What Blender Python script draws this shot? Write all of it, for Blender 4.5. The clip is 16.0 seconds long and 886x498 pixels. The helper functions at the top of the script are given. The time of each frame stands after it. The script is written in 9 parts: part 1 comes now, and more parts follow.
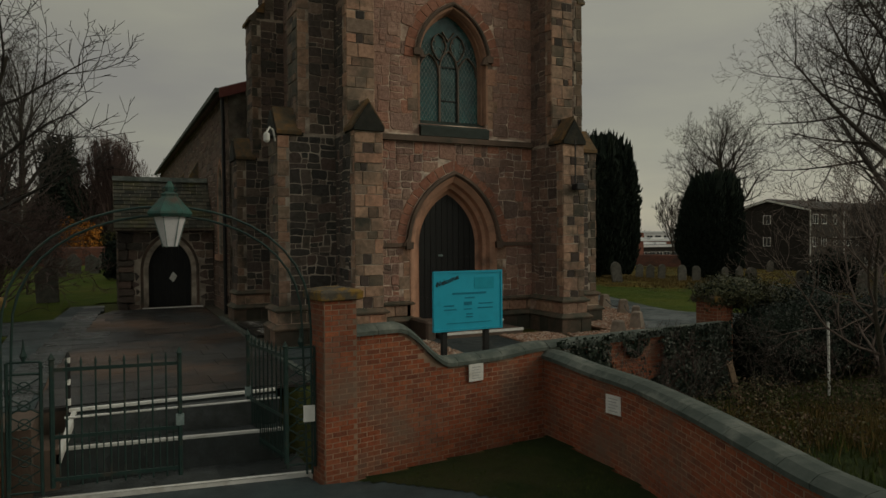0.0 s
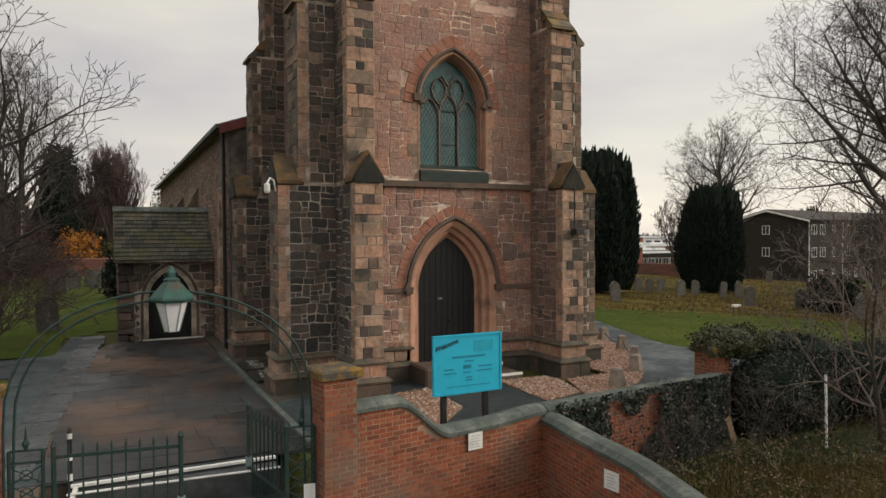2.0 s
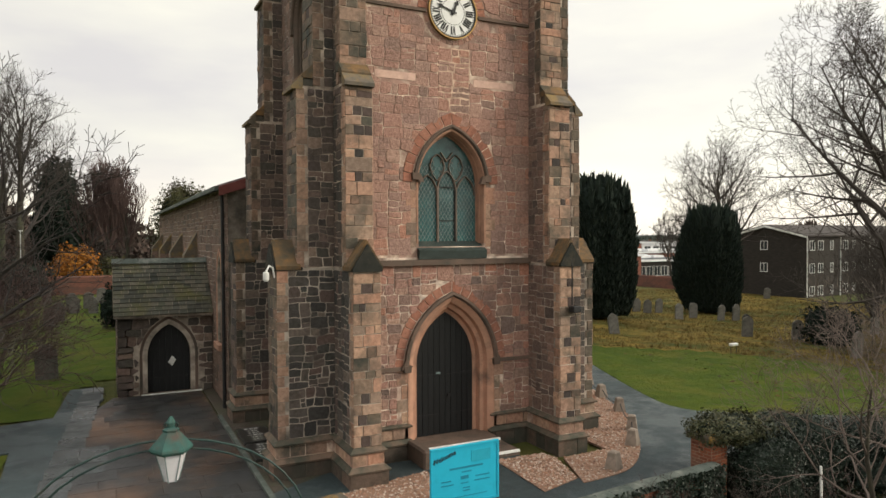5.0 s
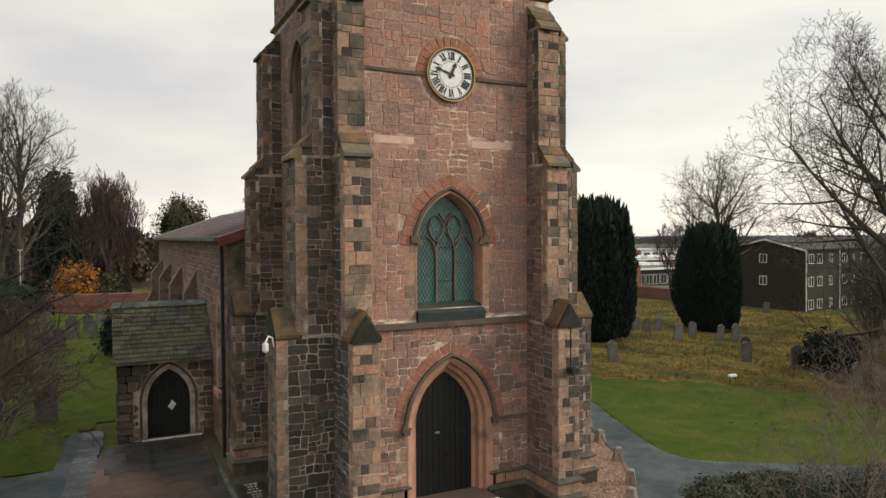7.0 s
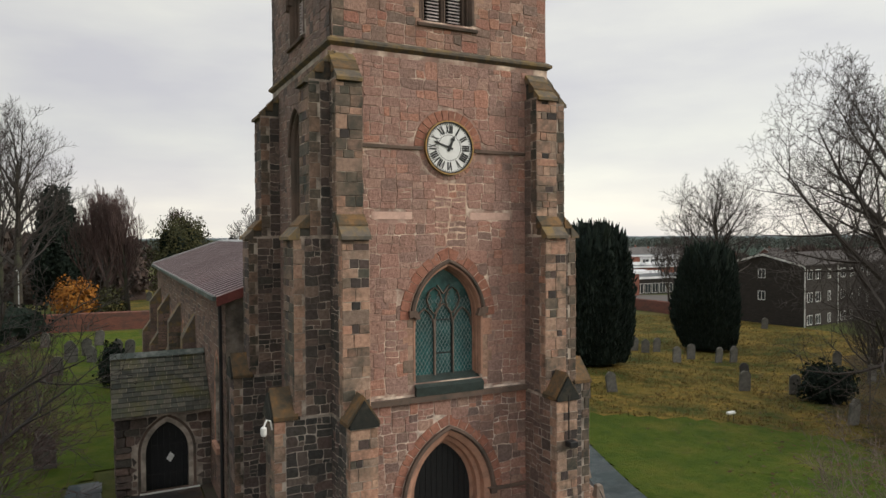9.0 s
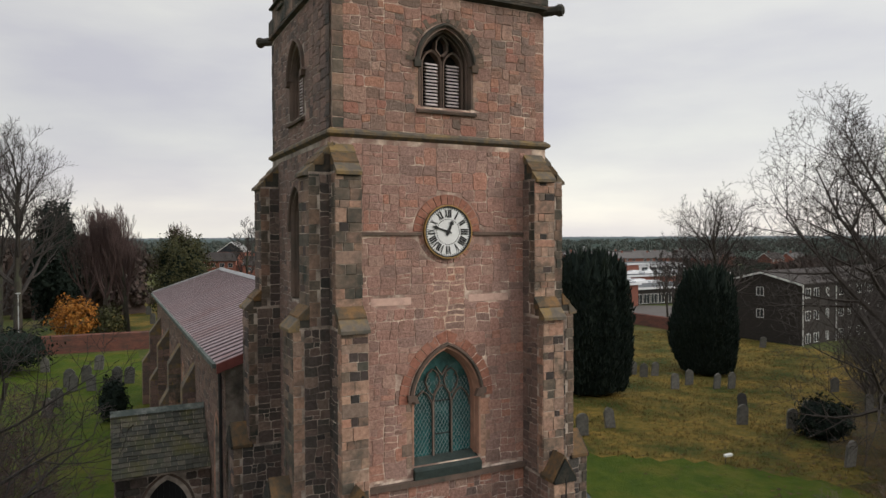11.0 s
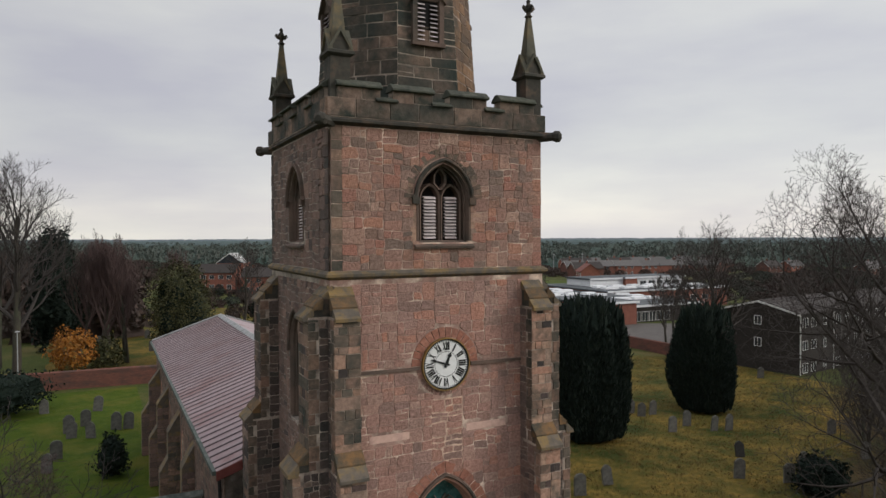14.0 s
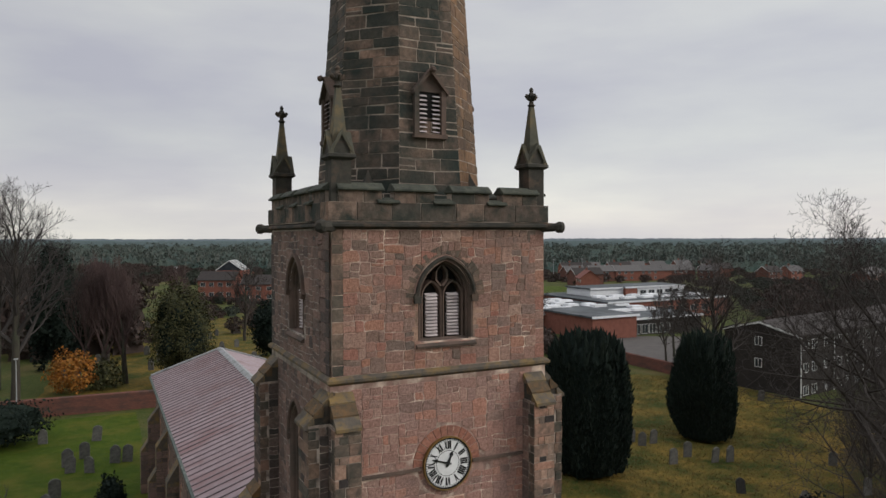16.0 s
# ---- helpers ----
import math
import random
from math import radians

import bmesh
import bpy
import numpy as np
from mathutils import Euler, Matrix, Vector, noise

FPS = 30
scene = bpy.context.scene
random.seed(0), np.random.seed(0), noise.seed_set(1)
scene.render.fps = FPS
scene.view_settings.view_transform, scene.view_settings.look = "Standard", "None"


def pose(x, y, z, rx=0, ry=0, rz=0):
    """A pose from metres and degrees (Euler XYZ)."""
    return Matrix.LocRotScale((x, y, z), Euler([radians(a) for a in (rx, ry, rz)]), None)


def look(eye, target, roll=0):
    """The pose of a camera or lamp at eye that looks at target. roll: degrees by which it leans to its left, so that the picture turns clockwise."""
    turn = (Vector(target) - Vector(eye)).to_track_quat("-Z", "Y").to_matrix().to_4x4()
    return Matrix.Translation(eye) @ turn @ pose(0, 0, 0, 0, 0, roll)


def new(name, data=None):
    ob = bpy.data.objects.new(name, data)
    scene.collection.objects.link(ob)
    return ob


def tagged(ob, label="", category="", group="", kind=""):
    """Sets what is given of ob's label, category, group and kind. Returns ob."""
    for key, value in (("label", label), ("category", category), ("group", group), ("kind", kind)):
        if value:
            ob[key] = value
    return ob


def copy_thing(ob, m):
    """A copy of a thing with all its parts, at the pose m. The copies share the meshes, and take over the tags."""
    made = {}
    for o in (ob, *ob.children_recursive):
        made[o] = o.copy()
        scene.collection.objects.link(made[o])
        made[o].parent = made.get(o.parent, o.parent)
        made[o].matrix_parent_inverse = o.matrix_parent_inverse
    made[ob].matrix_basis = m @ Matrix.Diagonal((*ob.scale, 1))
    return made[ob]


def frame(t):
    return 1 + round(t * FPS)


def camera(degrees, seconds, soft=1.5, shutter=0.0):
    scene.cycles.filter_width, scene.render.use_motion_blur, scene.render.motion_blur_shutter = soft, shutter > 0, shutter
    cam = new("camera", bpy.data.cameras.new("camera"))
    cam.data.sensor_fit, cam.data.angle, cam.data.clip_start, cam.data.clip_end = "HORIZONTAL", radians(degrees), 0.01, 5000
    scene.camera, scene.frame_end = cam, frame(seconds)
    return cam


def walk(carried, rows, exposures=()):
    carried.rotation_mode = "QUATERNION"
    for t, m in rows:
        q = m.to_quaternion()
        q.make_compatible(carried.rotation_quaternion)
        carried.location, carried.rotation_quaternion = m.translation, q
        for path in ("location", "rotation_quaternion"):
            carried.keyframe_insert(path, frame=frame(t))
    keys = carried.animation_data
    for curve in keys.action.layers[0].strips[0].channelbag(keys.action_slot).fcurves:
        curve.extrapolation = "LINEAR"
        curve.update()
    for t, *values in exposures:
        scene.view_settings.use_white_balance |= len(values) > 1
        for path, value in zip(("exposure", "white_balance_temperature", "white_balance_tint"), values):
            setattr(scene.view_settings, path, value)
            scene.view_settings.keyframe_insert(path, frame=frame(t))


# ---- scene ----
cam = camera(65.9, 16.0)
PATH = [
    (0, (-8.074, -15.769, 2.834), (-7.193, -13.974, 2.8), -0.4),
    (0.5, (-8.084, -15.795, 3.107), (-7.202, -14.0, 3.073), -0.3),
    (1, (-8.095, -15.808, 3.372), (-7.213, -14.014, 3.338), -0.3),
    (1.5, (-8.097, -15.792, 3.657), (-7.213, -13.998, 3.626), -0.4),
    (2, (-8.097, -15.812, 3.962), (-7.214, -14.018, 3.929), -0.3),
    (2.5, (-8.099, -15.809, 4.266), (-7.215, -14.015, 4.231), -0.3),
    (3, (-8.094, -15.804, 4.533), (-7.21, -14.011, 4.496), -0.3),
    (3.5, (-8.092, -15.847, 4.831), (-7.208, -14.053, 4.796), -0.3),
    (4, (-8.1, -15.858, 5.194), (-7.216, -14.065, 5.157), -0.2),
    (6.5, (-8.074, -15.84, 7.198), (-7.186, -14.048, 7.158), -0.2),
    (7, (-8.08, -15.897, 7.57), (-7.193, -14.105, 7.534), -0.3),
    (7.5, (-8.074, -15.913, 8.006), (-7.187, -14.121, 7.97), -0.4),
    (8, (-8.055, -15.89, 8.455), (-7.167, -14.099, 8.417), -0.3),
    (8.5, (-8.063, -15.888, 8.956), (-7.174, -14.097, 8.921), -0.3),
    (9, (-8.042, -15.88, 9.477), (-7.152, -14.089, 9.44), -0.3),
    (11.5, (-8.064, -15.99, 12.22), (-7.172, -14.2, 12.182), -0.2),
    (12, (-8.058, -15.98, 12.793), (-7.166, -14.19, 12.755), -0.2),
    (12.5, (-8.041, -16.026, 13.4), (-7.148, -14.237, 13.363), -0.2),
    (13, (-8.034, -16.082, 13.952), (-7.141, -14.293, 13.914), -0.2),
    (13.5, (-8.053, -16.087, 14.555), (-7.159, -14.298, 14.518), -0.2),
    (14, (-8.086, -16.092, 15.128), (-7.191, -14.304, 15.092), -0.2),
    (14.5, (-8.094, -16.028, 15.769), (-7.2, -14.239, 15.733), -0.2),
    (15, (-8.086, -15.94, 16.37), (-7.19, -14.153, 16.333), -0.2),
    (15.5, (-8.078, -15.903, 17.029), (-7.183, -14.115, 16.993), -0.1),
    (16, (-8.025, -15.856, 17.685), (-7.129, -14.068, 17.648), -0.1),
]
EXPOSURES = [(0.0, -1.27, 7600, -1), (0.5, -0.95, 7600, 2), (1.0, -0.52, 7400, 3), (1.5, -0.12, 7200, 5), (2.0, 0.08, 7150, 9),
             (2.5, 0.32, 7150, 7), (3.0, 0.48, 7200, 6), (4.0, 0.52, 7200, 6), (7.0, 0.33, 7000, 6), (9.0, 0.16, 6700, 7), (12.5, 0.0, 6450, 10), (16.0, -0.2, 6300, 10)]
walk(cam, [(t, look(eye, target, roll)) for t, eye, target, roll in PATH], EXPOSURES)

# ---- world, sun ----
world = bpy.data.worlds.new("overcast_sky")
scene.world = world
world.use_nodes = True
wn, wl = world.node_tree.nodes, world.node_tree.links
wn.clear()


def wnode(kind, **sets):
    n = wn.new(kind)
    for k, v in sets.items():
        if k in n.inputs:
            n.inputs[k].default_value = v
    return n


sky = wn.new("ShaderNodeTexSky")
sky.sky_type, sky.sun_disc = "NISHITA", False
sky.sun_elevation, sky.sun_rotation = radians(20), radians(105)
wcoord = wn.new("ShaderNodeTexCoord")
wmap = wn.new("ShaderNodeMapping")
wmap.inputs["Scale"].default_value = (1.0, 1.0, 3.8)
wmap.inputs["Rotation"].default_value = (0.06, -0.1, 0.9)
cl = wnode("ShaderNodeTexNoise", Scale=2.3, Detail=6.0, Roughness=0.5)
ramp = wn.new("ShaderNodeValToRGB")
ramp.color_ramp.elements[0].position, ramp.color_ramp.elements[0].color = 0.34, (0.66, 0.65, 0.71, 1)
ramp.color_ramp.elements[1].position, ramp.color_ramp.elements[1].color = 0.67, (0.87, 0.865, 0.83, 1)
skymul = wn.new("ShaderNodeVectorMath")
skymul.operation = "SCALE"
skymul.inputs["Scale"].default_value = 0.1
wmix = wn.new("ShaderNodeMix")
wmix.data_type = "RGBA"
wmix.inputs["Factor"].default_value = 0.88
bg = wn.new("ShaderNodeBackground")
bg.inputs["Strength"].default_value = 0.86
wo = wn.new("ShaderNodeOutputWorld")
wl.new(wcoord.outputs["Generated"], wmap.inputs["Vector"])
wl.new(wmap.outputs["Vector"], cl.inputs["Vector"])
wl.new(cl.outputs["Fac"], ramp.inputs["Fac"])
wl.new(sky.outputs["Color"], skymul.inputs[0])
wl.new(skymul.outputs["Vector"], wmix.inputs["A"])
wl.new(ramp.outputs["Color"], wmix.inputs["B"])
# thinner, brighter cloud towards the sun's side
dotp = wn.new("ShaderNodeVectorMath")
dotp.operation = "DOT_PRODUCT"
dotp.inputs[1].default_value = (0.66, 0.68, 0.32)
wl.new(wcoord.outputs["Generated"], dotp.inputs[0])
glow = wn.new("ShaderNodeMapRange")
glow.interpolation_type = "SMOOTHSTEP"
glow.inputs["From Min"].default_value, glow.inputs["From Max"].default_value = 0.6, 1.0
glow.inputs["To Min"].default_value, glow.inputs["To Max"].default_value = 1.0, 1.1
wl.new(dotp.outputs["Value"], glow.inputs["Value"])
# an overcast sky is brightest overhead
split = wn.new("ShaderNodeSeparateXYZ")
wl.new(wcoord.outputs["Generated"], split.inputs["Vector"])
high = wn.new("ShaderNodeMapRange")
high.inputs["From Min"].default_value, high.inputs["From Max"].default_value = 0.38, 1.0
high.inputs["To Min"].default_value, high.inputs["To Max"].default_value = 1.0, 2.3
wl.new(split.outputs["Z"], high.inputs["Value"])
both = wn.new("ShaderNodeMath")
both.operation = "MULTIPLY"
wl.new(glow.outputs["Result"], both.inputs[0])
wl.new(high.outputs["Result"], both.inputs[1])
low = wn.new("ShaderNodeMapRange")
low.interpolation_type = "SMOOTHSTEP"
low.inputs["From Min"].default_value, low.inputs["From Max"].default_value = 0.015, 0.15
low.inputs["To Min"].default_value, low.inputs["To Max"].default_value = 1.0, 0.0
wl.new(split.outputs["Z"], low.inputs["Value"])
three = wn.new("ShaderNodeMath")
three.operation = "MULTIPLY"
# breaks of cream light under the cloud deck
wmap2 = wn.new("ShaderNodeMapping")
wmap2.inputs["Scale"].default_value = (1.0, 1.0, 9.0)
wl.new(wcoord.outputs["Generated"], wmap2.inputs["Vector"])
cl2 = wnode("ShaderNodeTexNoise", Scale=1.9, Detail=5.0, Roughness=0.55)
wl.new(wmap2.outputs["Vector"], cl2.inputs["Vector"])
breaks = wn.new("ShaderNodeMapRange")
breaks.interpolation_type = "SMOOTHSTEP"
breaks.inputs["From Min"].default_value, breaks.inputs["From Max"].default_value = 0.36, 0.62
breaks.inputs["To Min"].default_value, breaks.inputs["To Max"].default_value = 0.7, 1.0
wl.new(cl2.outputs["Fac"], breaks.inputs["Value"])
band = wn.new("ShaderNodeMath")
band.operation = "MULTIPLY"
wl.new(low.outputs["Result"], band.inputs[0])
wl.new(breaks.outputs["Result"], band.inputs[1])
lift_ = wn.new("ShaderNodeMath")
lift_.operation = "MULTIPLY_ADD"
wl.new(band.outputs["Value"], lift_.inputs[0])
lift_.inputs[1].default_value, lift_.inputs[2].default_value = 0.31, 1.0
warm = wn.new("ShaderNodeMix")
warm.data_type, warm.blend_type = "RGBA", "MULTIPLY"
warm.inputs["B"].default_value = (1.06, 1.02, 0.93, 1)
wl.new(band.outputs["Value"], warm.inputs["Factor"])
wl.new(wmix.outputs["Result"], warm.inputs["A"])
wl.new(both.outputs["Value"], three.inputs[0])
wl.new(lift_.outputs["Value"], three.inputs[1])
lit = wn.new("ShaderNodeVectorMath")
lit.operation = "SCALE"
wl.new(warm.outputs["Result"], lit.inputs[0])
wl.new(three.outputs["Value"], lit.inputs["Scale"])
wl.new(lit.outputs["Vector"], bg.inputs["Color"])
wl.new(bg.outputs["Background"], wo.inputs["Surface"])

sun_data = bpy.data.lights.new("sun", "SUN")
sun_data.energy, sun_data.angle, sun_data.color = 1.85, radians(25), (1.0, 0.94, 0.86)
sun = new("sun", sun_data)
sun.matrix_world = look((40, -28, 26), (0, 0, 4))


# ---- materials ----
def material(name, a, b=None, stain=None, s1=5.0, s2=0.7, amount=0.45, rough=0.88, bump=0.35, bscale=35.0, pal=None, metal=0.0, spec=0.3, wet=None, stretch=(1, 1, 1), depth=0.02, spread=0.22):
    m = bpy.data.materials.new(name)
    m.use_nodes = True
    n, l = m.node_tree.nodes, m.node_tree.links
    bs = n["Principled BSDF"]
    co, info, geo = n.new("ShaderNodeTexCoord"), n.new("ShaderNodeObjectInfo"), n.new("ShaderNodeNewGeometry")
    mp = n.new("ShaderNodeMapping")
    mp.inputs["Scale"].default_value = stretch
    l.new(co.outputs["Object"], mp.inputs["Vector"])

    def noise_tex(scale, detail=5.0, ro=0.6):
        t = n.new("ShaderNodeTexNoise")
        t.inputs["Scale"].default_value, t.inputs["Detail"].default_value, t.inputs["Roughness"].default_value = scale, detail, ro
        l.new(mp.outputs["Vector"], t.inputs["Vector"])
        return t.outputs["Fac"]

    def mix(fac, x, y, blend="MIX"):
        k = n.new("ShaderNodeMix")
        k.data_type, k.blend_type = "RGBA", blend
        if isinstance(fac, float):
            k.inputs["Factor"].default_value = fac
        else:
            l.new(fac, k.inputs["Factor"])
        for v, sock in ((x, "A"), (y, "B")):
            if isinstance(v, tuple):
                k.inputs[sock].default_value = (*v, 1)
            else:
                l.new(v, k.inputs[sock])
        return k.outputs["Result"]

    def remap(v, lo, hi, to0=0.0, to1=1.0):
        r = n.new("ShaderNodeMapRange")
        r.inputs["From Min"].default_value, r.inputs["From Max"].default_value = lo, hi
        r.inputs["To Min"].default_value, r.inputs["To Max"].default_value = to0, to1
        l.new(v, r.inputs["Value"])
        return r.outputs["Result"]

    def maths(op, x, y):
        k = n.new("ShaderNodeMath")
        k.operation = op
        for v, sock in ((x, k.inputs[0]), (y, k.inputs[1])):
            if isinstance(v, (int, float)):
                sock.default_value = v
            else:
                l.new(v, sock)
        return k.outputs[0]

    rnd = maths("FRACT", maths("ADD", info.outputs["Random"], geo.outputs["Random Per Island"]), 0)
    fine = noise_tex(s1)
    if pal:
        rp = n.new("ShaderNodeValToRGB")
        els = rp.color_ramp.elements
        while len(els) < len(pal):
            els.new(0.5)
        for i, c in enumerate(pal):
            els[i].position, els[i].color = i / (len(pal) - 1), (*c, 1)
        l.new(rnd, rp.inputs["Fac"])
        base = rp.outputs["Color"]
        dark = mix(1.0, base, (0.62, 0.6, 0.58), "MULTIPLY")
        base = mix(remap(fine, 0.35, 0.68), dark, base)
        grain = remap(noise_tex(s1 * 4.5, 3.0, 0.7), 0.3, 0.72, 0.0, 0.45)
        base = mix(grain, base, mix(1.0, base, (0.5, 0.47, 0.45), "MULTIPLY"))
    else:
        base = mix(remap(fine, 0.34, 0.66), a, b or a)
        grey = maths("ADD", 1.0 - spread / 2, maths("MULTIPLY", rnd, spread))
        comb = n.new("ShaderNodeCombineColor")
        for k in range(3):
            l.new(grey, comb.inputs[k])
        base = mix(1.0, base, comb.outputs["Color"], "MULTIPLY")
    if stain:
        base = mix(remap(noise_tex(s2, 6.0, 0.65), 0.62 - amount * 0.4, 0.78 - amount * 0.25), base, stain)
    l.new(base, bs.inputs["Base Color"])
    bs.inputs["Metallic"].default_value, bs.inputs["Specular IOR Level"].default_value = metal, spec
    if wet:
        l.new(remap(noise_tex(wet[0], 4.0), 0.42, 0.6, wet[1], wet[2]), bs.inputs["Roughness"])
    else:
        l.new(remap(noise_tex(s1 * 2.3), 0.3, 0.7, max(0.04, rough - 0.08), min(1.0, rough + 0.08)), bs.inputs["Roughness"])
    if bump:
        bp = n.new("ShaderNodeBump")
        bp.inputs["Strength"].default_value, bp.inputs["Distance"].default_value = bump, depth
        l.new(maths("ADD", noise_tex(bscale, 6.0, 0.7), maths("MULTIPLY", noise_tex(bscale * 0.22, 3.0), 1.2)), bp.inputs["Height"])
        l.new(bp.outputs["Normal"], bs.inputs["Normal"])
    return m


PINKS = [(0.442, 0.264, 0.215), (0.488, 0.282, 0.227), (0.521, 0.293, 0.235), (0.422, 0.271, 0.231), (0.508, 0.317, 0.257), (0.568, 0.284, 0.205), (0.376, 0.244, 0.209), (0.475, 0.277, 0.224), (0.33, 0.218, 0.185), (0.528, 0.346, 0.28), (0.455, 0.264, 0.214)]
PINKLOWS = [(0.395, 0.229, 0.191), (0.479, 0.269, 0.217), (0.301, 0.201, 0.175), (0.55, 0.308, 0.236), (0.207, 0.152, 0.136), (0.424, 0.257, 0.219), (0.602, 0.288, 0.203), (0.247, 0.179, 0.158), (0.525, 0.342, 0.269), (0.354, 0.208, 0.177)]
PINKTOPS = [(0.377, 0.228, 0.183), (0.463, 0.261, 0.203), (0.305, 0.215, 0.181), (0.491, 0.304, 0.234), (0.5, 0.255, 0.177), (0.22, 0.171, 0.143), (0.415, 0.26, 0.208), (0.428, 0.197, 0.147), (0.532, 0.355, 0.278), (0.352, 0.21, 0.17), (0.269, 0.207, 0.168)]
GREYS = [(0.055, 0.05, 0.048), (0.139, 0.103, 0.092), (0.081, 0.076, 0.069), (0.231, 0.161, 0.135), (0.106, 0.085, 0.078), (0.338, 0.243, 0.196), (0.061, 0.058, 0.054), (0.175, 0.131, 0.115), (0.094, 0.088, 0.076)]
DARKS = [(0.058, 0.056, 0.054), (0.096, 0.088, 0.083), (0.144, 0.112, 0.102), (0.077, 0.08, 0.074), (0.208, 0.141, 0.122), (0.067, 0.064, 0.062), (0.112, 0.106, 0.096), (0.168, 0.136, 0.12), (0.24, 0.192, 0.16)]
BUFFS = [(0.56, 0.343, 0.245), (0.438, 0.281, 0.206), (0.625, 0.406, 0.29), (0.325, 0.237, 0.188), (0.56, 0.301, 0.21), (0.49, 0.338, 0.256), (0.25, 0.188, 0.152), (0.537, 0.325, 0.237), (0.413, 0.306, 0.231)]
DIMS = [(0.307, 0.214, 0.16), (0.208, 0.164, 0.127), (0.39, 0.249, 0.188), (0.146, 0.131, 0.105), (0.339, 0.208, 0.154), (0.122, 0.115, 0.093), (0.257, 0.19, 0.144), (0.44, 0.276, 0.197)]
SPIRES = [(0.086, 0.077, 0.062), (0.229, 0.162, 0.126), (0.057, 0.059, 0.049), (0.302, 0.204, 0.154), (0.068, 0.071, 0.058), (0.147, 0.112, 0.09), (0.196, 0.149, 0.116), (0.422, 0.274, 0.2), (0.053, 0.062, 0.051), (0.268, 0.192, 0.147)]
SPIREO = [(0.2, 0.125, 0.08), (0.27, 0.16, 0.09), (0.15, 0.1, 0.07), (0.31, 0.18, 0.095), (0.12, 0.085, 0.06), (0.24, 0.15, 0.085)]
M_PINK = material("pink_rubble_stone", (0, 0, 0), pal=PINKS, s1=14, stain=(0.15, 0.108, 0.092), s2=0.5, amount=0.2, bump=0.9, bscale=24, depth=0.03)
M_PINKLOW = material("pink_and_plum_rubble_stone", (0, 0, 0), pal=PINKLOWS, s1=14, stain=(0.13, 0.098, 0.085), s2=0.6, amount=0.22, bump=0.9, bscale=24, depth=0.03)
M_PINKTOP = material("red_and_pink_rubble_stone", (0, 0, 0), pal=PINKTOPS, s1=14, stain=(0.13, 0.105, 0.088), s2=0.7, amount=0.18, bump=0.9, bscale=24, depth=0.03)
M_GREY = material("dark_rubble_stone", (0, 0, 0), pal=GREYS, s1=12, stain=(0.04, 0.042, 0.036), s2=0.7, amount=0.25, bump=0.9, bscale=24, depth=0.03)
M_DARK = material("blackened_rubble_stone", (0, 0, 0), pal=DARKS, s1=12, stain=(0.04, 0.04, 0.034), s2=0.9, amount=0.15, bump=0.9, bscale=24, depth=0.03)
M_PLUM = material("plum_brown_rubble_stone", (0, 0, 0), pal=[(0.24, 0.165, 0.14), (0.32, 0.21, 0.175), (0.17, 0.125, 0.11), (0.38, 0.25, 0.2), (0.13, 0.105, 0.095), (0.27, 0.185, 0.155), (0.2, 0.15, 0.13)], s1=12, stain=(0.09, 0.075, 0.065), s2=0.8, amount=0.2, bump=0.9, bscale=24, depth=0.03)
M_BUFF = material("buff_dressed_sandstone", (0, 0, 0), pal=BUFFS, s1=10, stain=(0.075, 0.07, 0.055), s2=1.3, amount=0.36, bump=0.5)
M_SPIRE = material("weathered_spire_ashlar", (0, 0, 0), pal=SPIRES, s1=9, stain=(0.026, 0.034, 0.028), s2=1.5, amount=0.56, bump=0.8)
M_PARA = material("green_mottled_parapet_ashlar", (0, 0, 0), pal=[(0.26, 0.185, 0.145), (0.15, 0.115, 0.093), (0.32, 0.225, 0.175), (0.09, 0.084, 0.07), (0.22, 0.16, 0.125)], s1=5, stain=(0.026, 0.034, 0.027), s2=1.7, amount=0.52, bump=0.8)
M_SPIREO = material("lichen_browned_spire_ashlar", (0, 0, 0), pal=SPIREO, s1=6, stain=(0.05, 0.045, 0.034), s2=0.7, amount=0.25, bump=0.5)
M_DIM = material("green_stained_dressed_sandstone", (0, 0, 0), pal=DIMS, s1=10, stain=(0.03, 0.036, 0.03), s2=1.2, amount=0.5, bump=0.5)
M_SOOT = material("black_green_weathered_stone", (0.034, 0.034, 0.028), (0.06, 0.054, 0.044), (0.13, 0.085, 0.06), s1=4, s2=1.4, amount=0.3)
M_MORTAR = material("pale_lime_mortar", (0.38, 0.24, 0.195), (0.12, 0.08, 0.066), (0.9, 0.72, 0.58), s1=3, s2=1.5, amount=0.38)
M_MORTARP = material("bright_lime_pointing", (0.46, 0.33, 0.27), (0.14, 0.1, 0.085), (0.88, 0.74, 0.62), s1=3, s2=1.6, amount=0.42)
M_MORTARG = material("grey_lime_mortar", (0.48, 0.41, 0.345), (0.24, 0.2, 0.17), (0.085, 0.078, 0.066), s1=3, s2=1.2, amount=0.4)
M_DARKMORTAR = material("dark_ashlar_joint", (0.42, 0.345, 0.28), (0.16, 0.13, 0.105), (0.05, 0.05, 0.043), s1=2, s2=0.8, amount=0.33)
M_MORTARD = material("soot_darkened_mortar", (0.34, 0.27, 0.22), (0.1, 0.082, 0.07), (0.62, 0.52, 0.43), s1=3, s2=1.4, amount=0.36)
M_DRESS = material("pink_sandstone_dressing", (0.47, 0.26, 0.18), (0.36, 0.2, 0.14), (0.17, 0.11, 0.085), s1=3, s2=1.2, amount=0.35, bump=0.2)
